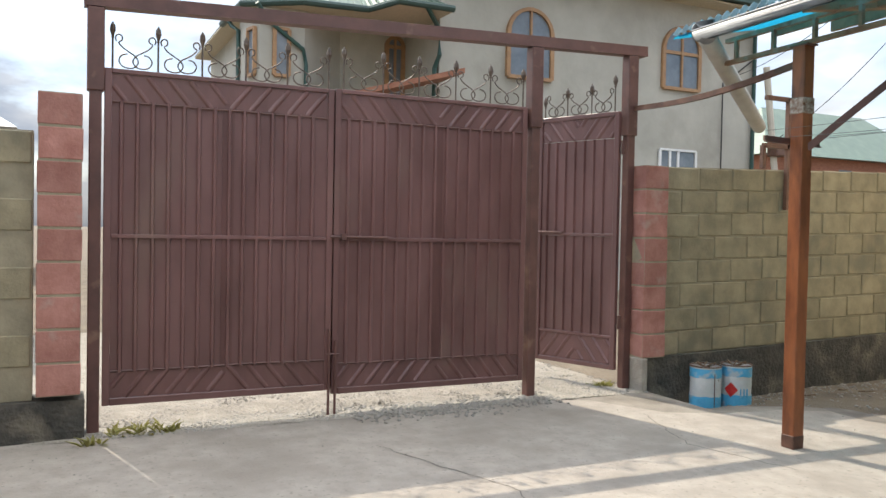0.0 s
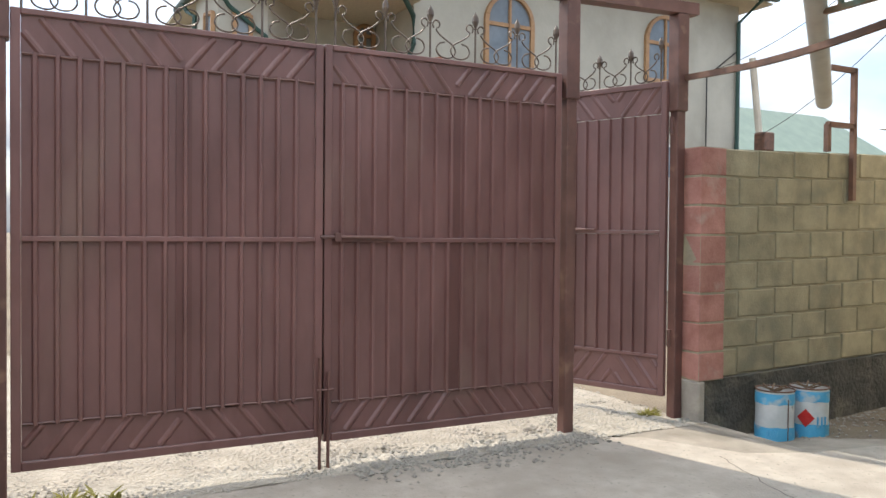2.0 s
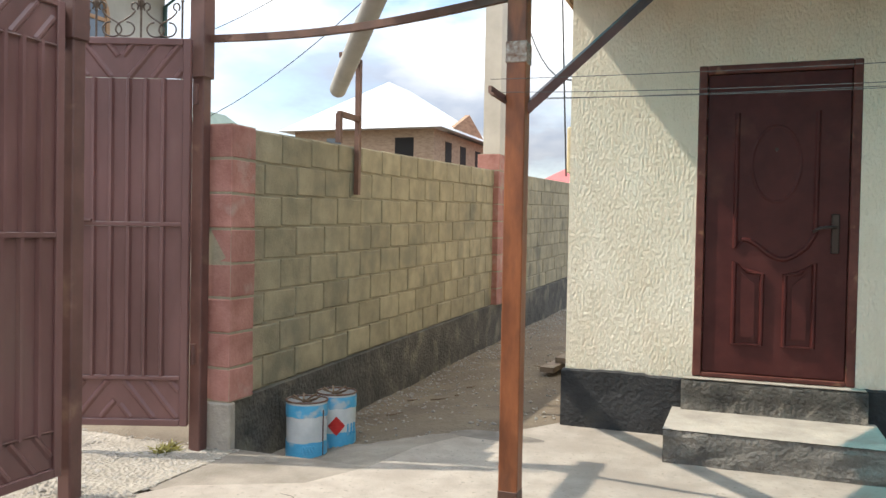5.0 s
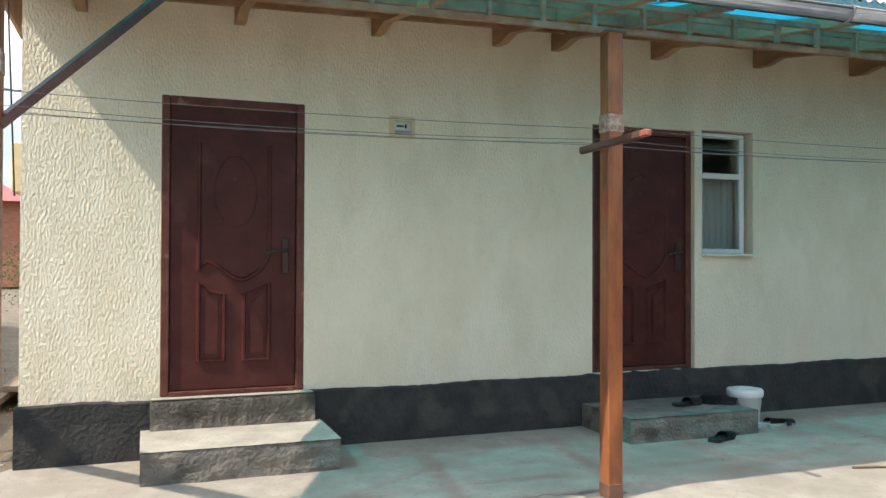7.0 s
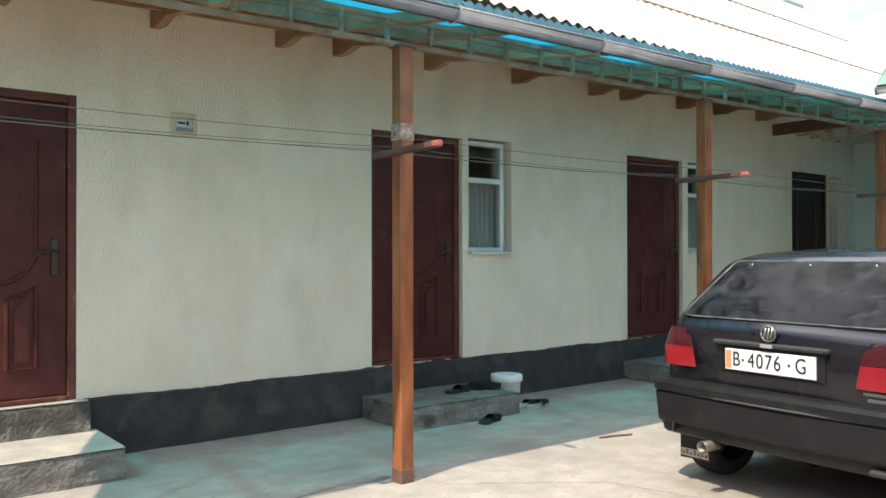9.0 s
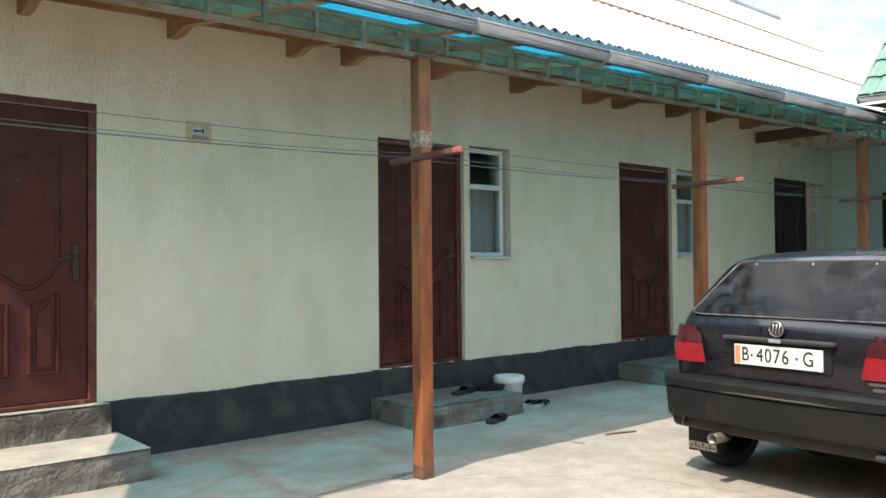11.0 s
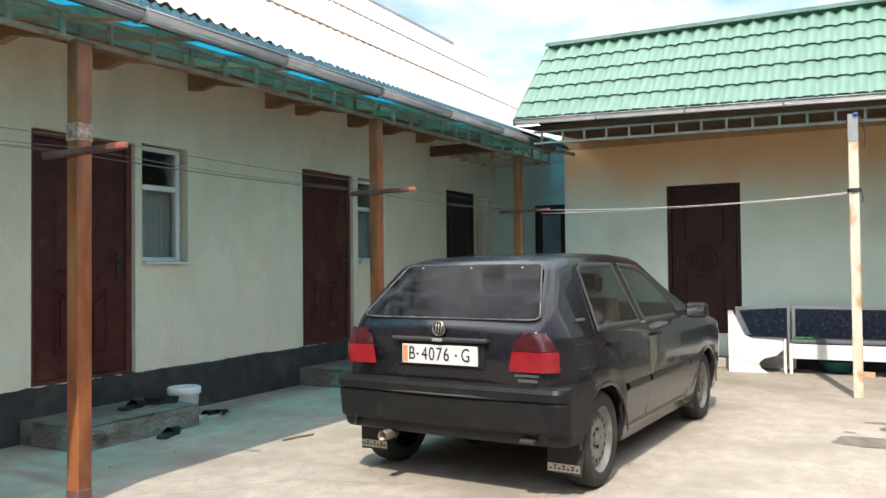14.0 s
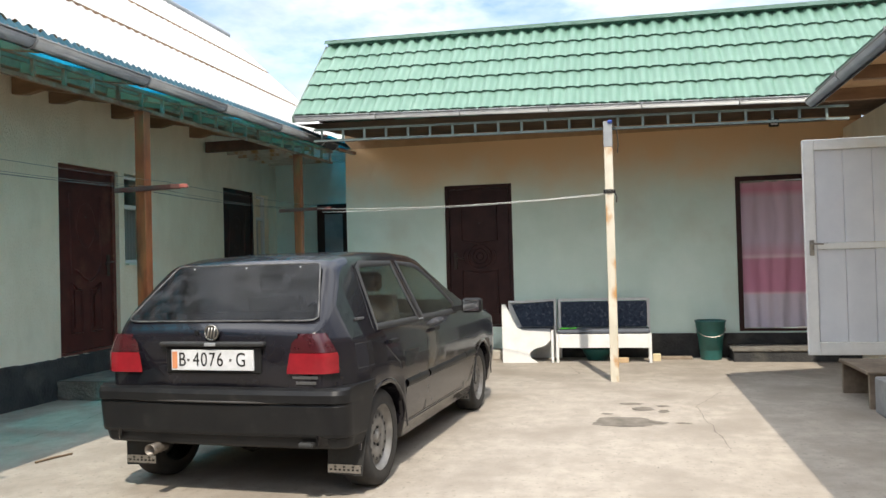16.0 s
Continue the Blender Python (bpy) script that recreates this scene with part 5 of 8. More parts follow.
def curtain_cloth():
    m = sheer("curtain_cloth", (0.48, 0.24, 0.31), (0.48, 0.28, 0.33), 0.3)
    n, l = m.node_tree.nodes, m.node_tree.links
    g, s, w = n.new("ShaderNodeNewGeometry"), n.new("ShaderNodeSeparateXYZ"), n.new("ShaderNodeMapRange")
    r = n.new("ShaderNodeValToRGB")
    w.inputs["From Min"].default_value, w.inputs["From Max"].default_value = 0.34, 2.345
    el = r.color_ramp.elements
    el[0].position, el[0].color = 0.0, (0.60, 0.62, 0.74, 1)
    el[1].position, el[1].color = 0.23, (0.72, 0.68, 0.76, 1)
    for p, c in ((0.24, (0.85, 0.62, 0.70, 1)), (0.255, (0.66, 0.24, 0.38, 1)), (0.46, (0.64, 0.26, 0.38, 1)), (0.475, (0.85, 0.66, 0.72, 1)), (0.50, (0.66, 0.40, 0.52, 1)), (0.58, (0.62, 0.54, 0.66, 1)), (0.86, (0.64, 0.54, 0.66, 1)), (0.91, (0.66, 0.26, 0.38, 1)), (1.0, (0.70, 0.46, 0.54, 1))):
        e = el.new(p)
        e.color = c
    l.new(g.outputs["Position"], s.inputs["Vector"])
    l.new(s.outputs["Z"], w.inputs["Value"])
    l.new(w.outputs["Result"], r.inputs["Fac"])
    l.new(r.outputs["Color"], n["Principled BSDF"].inputs["Base Color"])
    n["Principled BSDF"].inputs["Roughness"].default_value = 0.7
    return m


M_CURTAIN = curtain_cloth()
bm = bmesh.new()
def cloth(i, j):
    v = j / 24
    y = CD[1] - t - 0.005 - (CD[1] - CD[0] - 2 * t - 0.01) * i / 90
    z = CD[3] - t - 0.01 - (CD[3] - CD[2] - t - 0.05 + 0.02 * noise.noise(Vector((y * 3, 0, 0)))) * v
    return (QX + 0.05 + (0.006 + 0.010 * v) * math.sin(y * 33 + 3.2 * noise.noise(Vector((y * 2.6, v * 1.6, 0)))) + 0.035 * noise.noise(Vector((y * 5, v * 2.6, 4))) + 0.012 * noise.noise(Vector((y * 13, v * 7, 9))), y, z)
sheet(bm, cloth, 91, 25)
part("curtain", bm, M_CURTAIN, cd, "pink and white banded cotton curtain", smooth=True)
bm = bmesh.new()
tube(bm, [(QX + 0.05, CD[0] + 0.04, CD[3] - 0.075), (QX + 0.05, CD[1] - 0.04, CD[3] - 0.075)], 0.008, 6)
part("curtain_wire", bm, M_CHROME, cd)
# low step before the curtain
stp = thing("threshold_step", "low concrete doorstep below the curtained doorway", "step", (11.0, -2.4, 0.0), "door steps")
part("tread", one_box(10.72, -3.25, 0.13, QX - 0.04, -1.60, 0.17, 0.01), M_SILL, stp)
part("riser", one_box(10.74, -3.25, 0.0, QX - 0.04, -1.62, 0.13, 0.006), M_PLINTH, stp)
sill = thing("door_slab", "concrete slab before the rosette door", "step", (11.1, 1.64, 0.0), "door steps")
part("slab", one_box(10.98, 1.15, 0.0, QX - 0.004, 2.2, 0.12, 0.01), M_STEP, sill)

# green metal-tile roof: a steep skirt over the porch, carried by the lone pole and a ladder girder
groof = tagged(thing("roof_green", "green metal-tile roof with stepped wavy courses", "roof", (10.2, 0, 4.2)), kind="structure")
EVX, RDX, PX = 9.036, 10.196, 9.12
Y0, Y1 = 3.408, -3.672
evz = lambda y: 3.010 + 0.028 * y
rdz = lambda y: 4.186 + 0.01 * y
ROWS, WAVE = 5, 0.158
for r in range(ROWS):
    bm = bmesh.new()
    n, m = 300, 7
    def at(i, j):
        y = Y0 + (Y1 - Y0) * i / n
        t = r / ROWS + (j / (m - 1)) / ROWS * 1.03
        x, z = EVX + (RDX - EVX) * t, evz(y) + (rdz(y) - evz(y)) * t
        up = 0.022 * math.sin(2 * math.pi * y / WAVE) + 0.026 * (1 - j / (m - 1))
        drop = 0.012 * (1 + math.sin(2 * math.pi * y / WAVE)) ** 2 if j == 0 else 0.0
        return (x - up * 0.72 - drop * 0.7, y, z + up * 0.69 - drop * 0.7)
    sheet(bm, at, n + 1, m)
    part("tile_course", bm, M_ROOF_GREEN, groof, "pressed wavy course of metal tiles", smooth=True)
    # thin dark strip along the course edge, a painted shadow line
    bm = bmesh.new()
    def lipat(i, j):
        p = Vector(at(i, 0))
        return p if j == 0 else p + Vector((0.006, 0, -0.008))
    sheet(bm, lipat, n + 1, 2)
    part("course_lip", bm, M_LIP_SHADE, groof, smooth=True)
bm = bmesh.new()
sheet(bm, lambda i, j: (EVX - 0.045 + 0.05 * j, Y0 + (Y1 - Y0) * i / 560, evz(Y0 + (Y1 - Y0) * i / 560) - 0.034 + 0.03 * j + 0.009 * math.sin(2 * math.pi * (Y1 - Y0) * i / 560 / 0.076)), 561, 2, 0.003)
part("edge_strip", bm, M_ROOF_FARGREEN, groof, "dark green corrugated edge strip", smooth=True)
bm = bmesh.new()
sheet(bm, lambda i, j: (RDX + (-0.085, -0.025, 0.025, 0.085)[j], Y0 + 0.02 + (Y1 - Y0 - 0.04) * i / 40, rdz(Y0 + (Y1 - Y0) * i / 40) + (0.0, 0.064, 0.064, 0.0)[j] + 0.008), 41, 4, 0.003)
part("ridge_cap", bm, M_ROOF_GREEN, groof, "green sheet ridge cap")
bm = bmesh.new()
prism(bm, [(EVX - 0.02, Y0 + 0.005, evz(Y0) - 0.02), (RDX, Y0 + 0.005, rdz(Y0)), (15.9, Y0 + 0.005, 3.45), (15.9, Y0 + 0.005, 3.30), (RDX, Y0 + 0.005, 3.30), (EVX, Y0 + 0.005, evz(Y0) - 0.09)], (0, 0.02, 0))
part("verge_board", bm, M_ROOF_FARGREEN, groof)
bm = bmesh.new()
sheet(bm, lambda i, j: ((RDX, 15.9)[i], (Y0, Y1)[j], (4.17, 3.45)[i]), 2, 2, 0.01)
part("back_slope", bm, M_ROOF_GREEN, groof)
# porch rafters and boards take dark colours that stand in for shade
for i in range(11):
    y = 3.1 - i * 0.63
    bm = bmesh.new()
    bar(bm, (PX - 0.03, y, 3.0 + 0.018 * y), (QX + 0.02, y, 3.165 + 0.016 * y), 0.05, 0.09)
    part("rafter", bm, M_RUST_DARK, groof, "porch rafter coloured dark brown for the shade")
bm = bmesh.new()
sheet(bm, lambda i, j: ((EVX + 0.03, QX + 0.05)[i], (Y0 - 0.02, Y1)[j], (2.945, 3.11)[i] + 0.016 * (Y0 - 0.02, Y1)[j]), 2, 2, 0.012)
part("soffit", bm, M_SOFFIT_SHADE, groof, "porch roof boards with shade put into their colour")

gg = tagged(thing("gutter_east", "grey zinc gutter below the green roof", "gutter", (8.98, 0, 2.95)), kind="structure")
y = 3.365
while y > -2.35:
    e = max(y - 0.98, -2.40)
    part("length", gutter_run((8.976, y, evz(y) - 0.038), (8.976, e - 0.02, evz(e) - 0.038), 0.055), M_GUTTER, gg, smooth=True)
    bm = bmesh.new()
    tube(bm, [(8.976 + 0.061 * math.cos(radians(a)), e, evz(e) - 0.038 + 0.061 * math.sin(radians(a))) for a in range(170, 371, 20)], 0.006, 6)
    part("hook", bm, M_GUTTER, gg)
    y = e if e > -2.40 else -9

eg = tagged(thing("lattice_girder", "grey-green tube ladder girder under the green eaves", "girder", (PX, 0, 2.75)), kind="structure")
egz = lambda y: 2.741 + 0.018 * y
for dz, nm in ((0, "bottom_chord"), (0.128, "top_chord")):
    bm = bmesh.new()
    bar(bm, (PX, 3.20, egz(3.2) + dz), (PX, -2.61, egz(-2.61) + dz), 0.030, 0.024)
    part(nm, bm, M_TRUSS_GREEN, eg)
y = 3.1
while y > -2.6:
    bm = bmesh.new()
    bar(bm, (PX, y, egz(y) + 0.010), (PX, y, egz(y) + 0.12), 0.026, 0.019)
    part("upright", bm, M_TRUSS_GREEN, eg)
    y -= 0.262
bm = bmesh.new()
tube(bm, [(PX - 0.03, 3.2 - 5.8 * i / 24, egz(3.2 - 5.8 * i / 24) - 0.02 + 0.012 * noise.noise(Vector((i * 0.8, 1, 0)))) for i in range(25)], 0.005, 5)
part("strapped_cable", bm, M_WIRE_DARK, eg, "thin cable strapped along the girder")
bm = bmesh.new()
bar(bm, (10.62, 3.9, 3.055), (11.2, 3.4, 2.93), 0.06, 0.04)
part("corner_strut", bm, M_TRUSS, eg, "weathered strut at the corner")
fixed("ceiling_passage", one_box(10.7, 3.6, 3.12, 13.1, 5.46, 3.13), M_ROOF_BLUE, "blue plastic sheet over the passage", "ceiling")
fixed("trim_passage_beam", one_box(10.62, 3.62, 2.985, 10.69, 5.45, 3.135, 0.004), M_RUST_DARK, "dark beam at the mouth of the passage", "beam")
for i in range(6):
    bm = one_box(10.9 + i * 0.36, 3.62, 3.03, 10.96 + i * 0.36, 5.45, 3.118, 0.004)
    fixed("trim_passage_joist_%d" % (i + 1), bm, M_WHITE_WORN, "pale joist over the passage", "joist")

lampb = thing("wall_floodlight", "small black floodlight on the wall below the eaves", "floodlight", (QX - 0.04, -2.26, 3.02))
part("housing", one_box(QX - 0.055, -2.32, 2.965, QX - 0.004, -2.20, 3.085, 0.006), M_RUBBER, lampb)
part("lens", one_box(QX - 0.060, -2.30, 2.985, QX - 0.055, -2.22, 3.05, 0.002), M_WHITE, lampb, "pale square lens")

# lone pole
lp = thing("washing_line_pole", "rust-streaked white steel pole standing alone in the yard", "pole", (9.05, -0.195, 0.0))
part("shaft", one_box(9.005, -0.24, 0.0, 9.095, -0.15, 2.74, 0.006), M_WHITE_WORN, lp)
part("cap", one_box(9.002, -0.243, 2.52, 9.098, -0.147, 2.80, 0.006), M_GUTTER, lp, "grey steel sleeve on top")
bm = bmesh.new()
lathe(bm, [(0.0, 0.02), (0.02, 0.015), (0.028, 0.0), (0.02, -0.015), (0.0, -0.02)], (9.0, -0.22, 2.79), 10)
part("blue_knot", bm, plain("blue_rag", (0.05, 0.10, 0.40), 0.8), lp)
bm = bmesh.new()
for k in range(3):
    tube(bm, [(9.05 + 0.06 * math.cos(a), -0.195 + 0.06 * math.sin(a), 2.03 + 0.014 * k) for a in [i * math.pi / 6 for i in range(13)]], 0.006, 5)
tube(bm, [(9.0, -0.25, 2.04), (8.98, -0.27, 1.98), (9.0, -0.265, 1.92)], 0.006, 5)
part("wire_knot", bm, M_WIRE_DARK, lp)
bm = bmesh.new()
tube(bm, [(9.0, -0.25, 2.76), (8.98, -0.29, 2.68), (8.99, -0.30, 2.55), (8.99, -0.29, 2.45)], 0.006, 5)
part("loose_end", bm, M_WIRE_DARK, lp)

# ---------------------------------------------------------------- house on the south side
fixed("wall_south_house", wall_along_x(bmesh.new(), 0.6, QX, -3.38, -3.085, 0.0, 2.9, [(8.0, 8.95, 0.41, 2.36)]), M_STUCCO, "cream stucco wall of the house opposite", "wall")
fixed("wall_south_west_end", one_box(0.6, -7.0, 0.0, 0.9, -3.6, 2.9), M_STUCCO, "cream stucco end wall", "wall")
fixed("wall_yard_south", one_box(-1.98, -7.35, 0.0, 0.6, -7.15, 1.95), M_MORTAR, "plain block wall closing the yard", "wall")
fixed("ceiling_south_eave", one_box(0.4, -3.08, 2.70, 7.62, -2.02, 2.72), M_SOFFIT, "board soffit of the opposite eaves", "ceiling")
sroof = tagged(thing("roof_south", "tiled roof edge of the house opposite", "roof", (6, -4, 2.9)), kind="structure")
bm = bmesh.new()
sheet(bm, lambda i, j: ((0.3, 7.66)[i], (-1.98, -5.2)[j], (2.72, 4.4)[j]), 2, 2, 0.02)
sheet(bm, lambda i, j: ((0.3, 7.66)[i], (-5.2, -8.4)[j], (4.4, 2.8)[j]), 2, 2, 0.02)
part("slopes", bm, M_ROOF_GREEN, sroof)
for i in range(9):
    x = 0.72 + i * 0.85
    part("rafter", one_box(x, -3.083, 2.60, x + 0.06, -2.03, 2.699, 0.004), M_RAFTER, sroof)
sg = tagged(thing("gutter_south", "grey zinc gutter of the house opposite", "gutter", (6, -1.85, 2.6)), kind="structure")
part("length", gutter_run((0.3, -1.96, 2.665), (7.68, -1.96, 2.645), 0.062), M_GUTTER, sg, smooth=True)
for i in range(6):
    bm = bmesh.new()
    tube(bm, [(0.9 + i * 1.15, -1.96 + 0.069 * math.cos(radians(a)), 2.66 + 0.069 * math.sin(radians(a))) for a in range(170, 371, 20)], 0.007, 6)
    part("hook", bm, M_GUTTER, sg)

# white steel door leaf standing open
wl_ = tagged(thing("door_8", "white steel door leaf standing wide open", "door", (7.98, -2.5, 0.41)), kind="structure")
LX = 7.98
for nm, a in (("stile", (-2.01, 0.41, -1.916, 2.34)), ("stile", (-3.06, 0.41, -2.967, 2.34)), ("top_rail", (-2.967, 2.242, -2.01, 2.34)), ("bottom_rail", (-2.967, 0.41, -2.01, 0.526)), ("middle_rail", (-2.967, 1.354, -2.01, 1.41))):
    part(nm, one_box(LX - 0.025, a[0], a[1], LX + 0.03, a[2], a[3], 0.005), M_WHITE, wl_)
for z0, z1 in ((0.528, 1.352), (1.412, 2.24)):
    for i in range(4):
        y = -2.965 + i * 0.2385
        part("panel", one_box(LX - 0.01, y + 0.001, z0, LX + 0.012, y + 0.2365, z1, 0.003), M_LEAFPANEL, wl_, "pale blue-white steel panel")
bm = bmesh.new()
box(bm, LX - 0.04, -1.985, 1.30, LX - 0.024, -1.948, 1.44, 0.003)
tube(bm, [(LX - 0.035, -1.967, 1.405), (LX - 0.075, -1.967, 1.405), (LX - 0.075, -2.055, 1.40)], 0.009, 6)
part("handle", bm, M_CHROME, wl_)


# ---------------------------------------------------------------- parked car
CAR = Matrix.Translation((4.955, 1.905, 0.0)) @ Matrix.Rotation(radians(-3.4), 4, "Z")
car = thing("hatchback_car", "dusty black five-door hatchback parked on the concrete", "car", (0, 0, 0))


def car_part(name, bm, mat, label="", parent=None, smooth=False):
    return part(name, bm, mat, parent or car, label, smooth)


M_PAINT = surf("dusty_black_paint", (0.0075, 0.007, 0.010), (0.013, 0.012, 0.0155), 3, 0.24, 0, 0.02, 60, 0.001, (0.020, 0.0185, 0.018), (0.58, 0.95), 7.0, coat=0.35, spec=0.2)
M_BUMPER = surf("faded_black_plastic", (0.008, 0.008, 0.009), (0.014, 0.014, 0.014), 6, 0.45, 0, 0.08, 90, 0.001, (0.03, 0.028, 0.026), (0.60, 0.88), 9, spec=0.22)
M_CARGLASS_R = dusty_glass("dusty_rear_glass", (0.09, 0.095, 0.10), (0.10, 0.103, 0.112), 0.42, 0.15, 45.0, 0.05)
M_CARGLASS = dusty_glass("side_glass", (0.42, 0.49, 0.475), (0.16, 0.15, 0.14), 0.06, 0.5, 30.0)
M_TAIL = surf("red_lamp_plastic", (0.17, 0.005, 0.010), (0.24, 0.009, 0.016), 9, 0.22, 0, 0, coat=0.4)
M_TAIL_DARK = surf("dark_red_lamp_plastic", (0.035, 0.006, 0.009), (0.055, 0.009, 0.012), 9, 0.22, 0, 0, coat=0.4)
M_TYRE = surf("tyre_rubber", (0.014, 0.014, 0.014), (0.034, 0.031, 0.028), 12, 0.85, 0, 0.2, 60, 0.002)
M_RIM = surf("grey_steel_rim", (0.14, 0.135, 0.13), (0.23, 0.222, 0.21), 12, 0.45, 0.5, 0.1, 60, 0.001)
M_INTERIOR = surf("dark_car_cloth", (0.03, 0.03, 0.032), (0.055, 0.053, 0.052), 9, 0.9, 0, 0.1, 60, 0.001)
M_PLATE = plain("plate_white", (0.55, 0.56, 0.57), 0.4)
M_PLATE_INK = plain("plate_black", (0.012, 0.012, 0.012), 0.5)
M_ORANGE = plain("plate_orange_strip", (0.55, 0.22, 0.10), 0.5)
M_MIRROR = surf("mirror_silver", (0.8, 0.8, 0.8), (0.85, 0.85, 0.85), 3, 0.03, 1.0, 0)

M_RUST_STEEL = surf("tarnished_exhaust_steel", (0.09, 0.075, 0.06), (0.20, 0.175, 0.15), 22, 0.4, 0.6, 0.1, 60, 0.001)
M_LETTER = plain("dulled_lettering", (0.085, 0.083, 0.082), 0.5, 0.3)
REAR, NOSE = -0.605, 3.24
def pwl(x, pts):
    for (a, b), (c, d) in zip(pts, pts[1:]):
        if x <= c:
            t = max(0.0, min(1.0, (x - a) / (c - a)))
            return b + (d - b) * t
    return pts[-1][1]


TOPLINE = [(REAR, 0.94), (-0.588, 0.972), (-0.56, 0.988), (-0.40, 1.142), (-0.20, 1.325), (-0.13, 1.355), (0.05, 1.385), (0.5, 1.41), (0.9, 1.412), (1.25, 1.395), (1.42, 1.36), (1.60, 1.255), (2.10, 0.985), (2.16, 0.965), (2.5, 0.93), (2.95, 0.855), (3.12, 0.79), (NOSE, 0.60)]
SIDEW = [(REAR, 0.765), (-0.57, 0.815), (-0.50, 0.87), (-0.40, 0.92), (-0.25, 0.95), (0.0, 0.975), (0.3, 0.98), (2.4, 0.98), (2.9, 0.965), (3.1, 0.92), (NOSE, 0.80)]
AXLES = (-0.045, 2.43)
SIDE_ROWS = 12      # rows of faces between belt and gutter line


def section(x):
    zt, w = pwl(x, TOPLINE), pwl(x, SIDEW)
    lo = pwl(x, [(REAR, 0.42), (-0.42, 0.40), (-0.30, 0.24), (-0.2, 0.20), (2.9, 0.20), (NOSE, 0.34)])
    ar = 0.0
    for ax in AXLES:
        if abs(x - ax) < 0.335:
            ar = 0.285 + math.sqrt(0.335 ** 2 - (x - ax) ** 2)
    zb = min(0.925, zt - 0.03)
    def yw(z):
        return (0.80 - max(0, z - 0.925) * 0.53) * w
    zs = zt - min(0.045, max(0.012, (zt - zb) * 0.2))
    pts = [(0.0, lo), (0.52 * w, max(lo, ar)), (0.795 * w, max(lo + 0.01, ar)), (0.825 * w, max(0.34, ar)), (0.842 * w, max(0.46, min(ar, 0.60)) if ar else 0.46),
           (0.8475 * w, 0.635 if zb > 0.66 else zb - 0.04), (0.838 * w, min(0.80, zb - 0.02)), (0.822 * w, min(0.885, zb - 0.008)), (0.80 * w, zb)]
    for k in range(1, SIDE_ROWS + 1):
        z = zb + (zs - zb) * k / SIDE_ROWS
        pts.append((yw(z), z))
    pts += [(yw(zs) - 0.035, zs + (zt - zs) * 0.72), (yw(zs) - 0.09, zt - 0.002), (0.3 * w, zt + 0.006), (0.0, zt + 0.008)]
    return pts


SIDE_WINDOWS = [[(-0.05, 0.958), (0.71, 0.950), (0.73, 1.322), (0.17, 1.318), (0.10, 1.295)], [(0.86, 0.950), (1.70, 0.942), (1.71, 1.0), (1.475, 1.185), (1.33, 1.27), (1.22, 1.30), (0.88, 1.322)]]


def inside(p, poly):
    c = False
    for i in range(len(poly)):
        (x1, y1), (x2, y2) = poly[i - 1], poly[i]
        if (y1 > p[1]) != (y2 > p[1]) and p[0] < (x2 - x1) * (p[1] - y1) / (y2 - y1) + x1:
            c = not c
    return c


def car_body():
    bm = bmesh.new()
    n = 250
    xs = [REAR + (NOSE - REAR) * i / n for i in range(n + 1)]
    for sgn in (1, -1):
        rows = [[bm.verts.new((x, sgn * y, z)) for y, z in section(x)] for x in xs]
        for i in range(n):
            for j in range(12 + SIDE_ROWS):
                vs = (rows[i][j], rows[i + 1][j], rows[i + 1][j + 1], rows[i][j + 1])
                c = sum((v.co for v in vs), Vector()) / 4
                if 8 <= j < 8 + SIDE_ROWS and any(inside((c.x, c.z), w) for w in SIDE_WINDOWS):
                    continue
                if j >= 9 + SIDE_ROWS and (-0.525 < c.x < -0.215 or 1.48 < c.x < 2.06) and abs(c.y) < (0.56 if c.x < 0 else 0.62) - max(0, c.z - 0.925) * 0.4:
                    continue
                bm.faces.new(vs)
        for end in (0, n):
            r = rows[end]
            bm.faces.new(r if end else r[::-1])
    bmesh.ops.remove_doubles(bm, verts=bm.verts, dist=0.0008)
    bmesh.ops.transform(bm, matrix=CAR, verts=bm.verts)
    return bm


body = car_part("body", car_body(), M_PAINT, "dusty black painted body", smooth=True)


def add(name, bm, mat, label="", parent=None, smooth=False):
    bmesh.ops.transform(bm, matrix=CAR, verts=bm.verts)
    return car_part(name, bm, mat, label, parent, smooth)


def side_y(z, off=0.0):
    return (0.80 - max(0, z - 0.925) * 0.53) * 0.978 + off


def rear_pt(v, y, off=0.0):
    """A point on the sloping rear glass: v from 0 at its foot to 1 at its top."""
    x = -0.556 + v * 0.372
    z = pwl(x, TOPLINE)
    return Vector((x - 0.70 * off, y, z + 0.008 + 0.70 * off))


for sgn in (1, -1):
    for k, w in enumerate(SIDE_WINDOWS):
        cx, cz = sum(p[0] for p in w) / len(w), sum(p[1] for p in w) / len(w)
        grow = [(cx + (x - cx) * 1.03, cz + (z - cz) * 1.05) for x, z in w]
        bm = bmesh.new()
        prism(bm, [(x, sgn * side_y(z, 0.002), z) for x, z in grow], (0, -sgn * 0.004, 0))
        g = add("side_window", bm, M_CARGLASS, "dusty side window")
        g.visible_shadow = False
        bm = bmesh.new()
        ridge(bm, [(x, sgn * side_y(z, 0.003), z) for x, z in grow], (0, sgn, 0.4), 0.05, 0.007, True)
        add("window_seal", bm, M_RUBBER, "black rubber seal")
    bm = bmesh.new()
    tube(bm, [(-0.05, sgn * (side_y(0.945) + 0.004), 0.935), (1.74, sgn * (side_y(0.945) + 0.004), 0.935)], 0.006, 5)
    add("belt_trim", bm, M_GUTTER, "dull bright strip under the windows")
bm = bmesh.new()
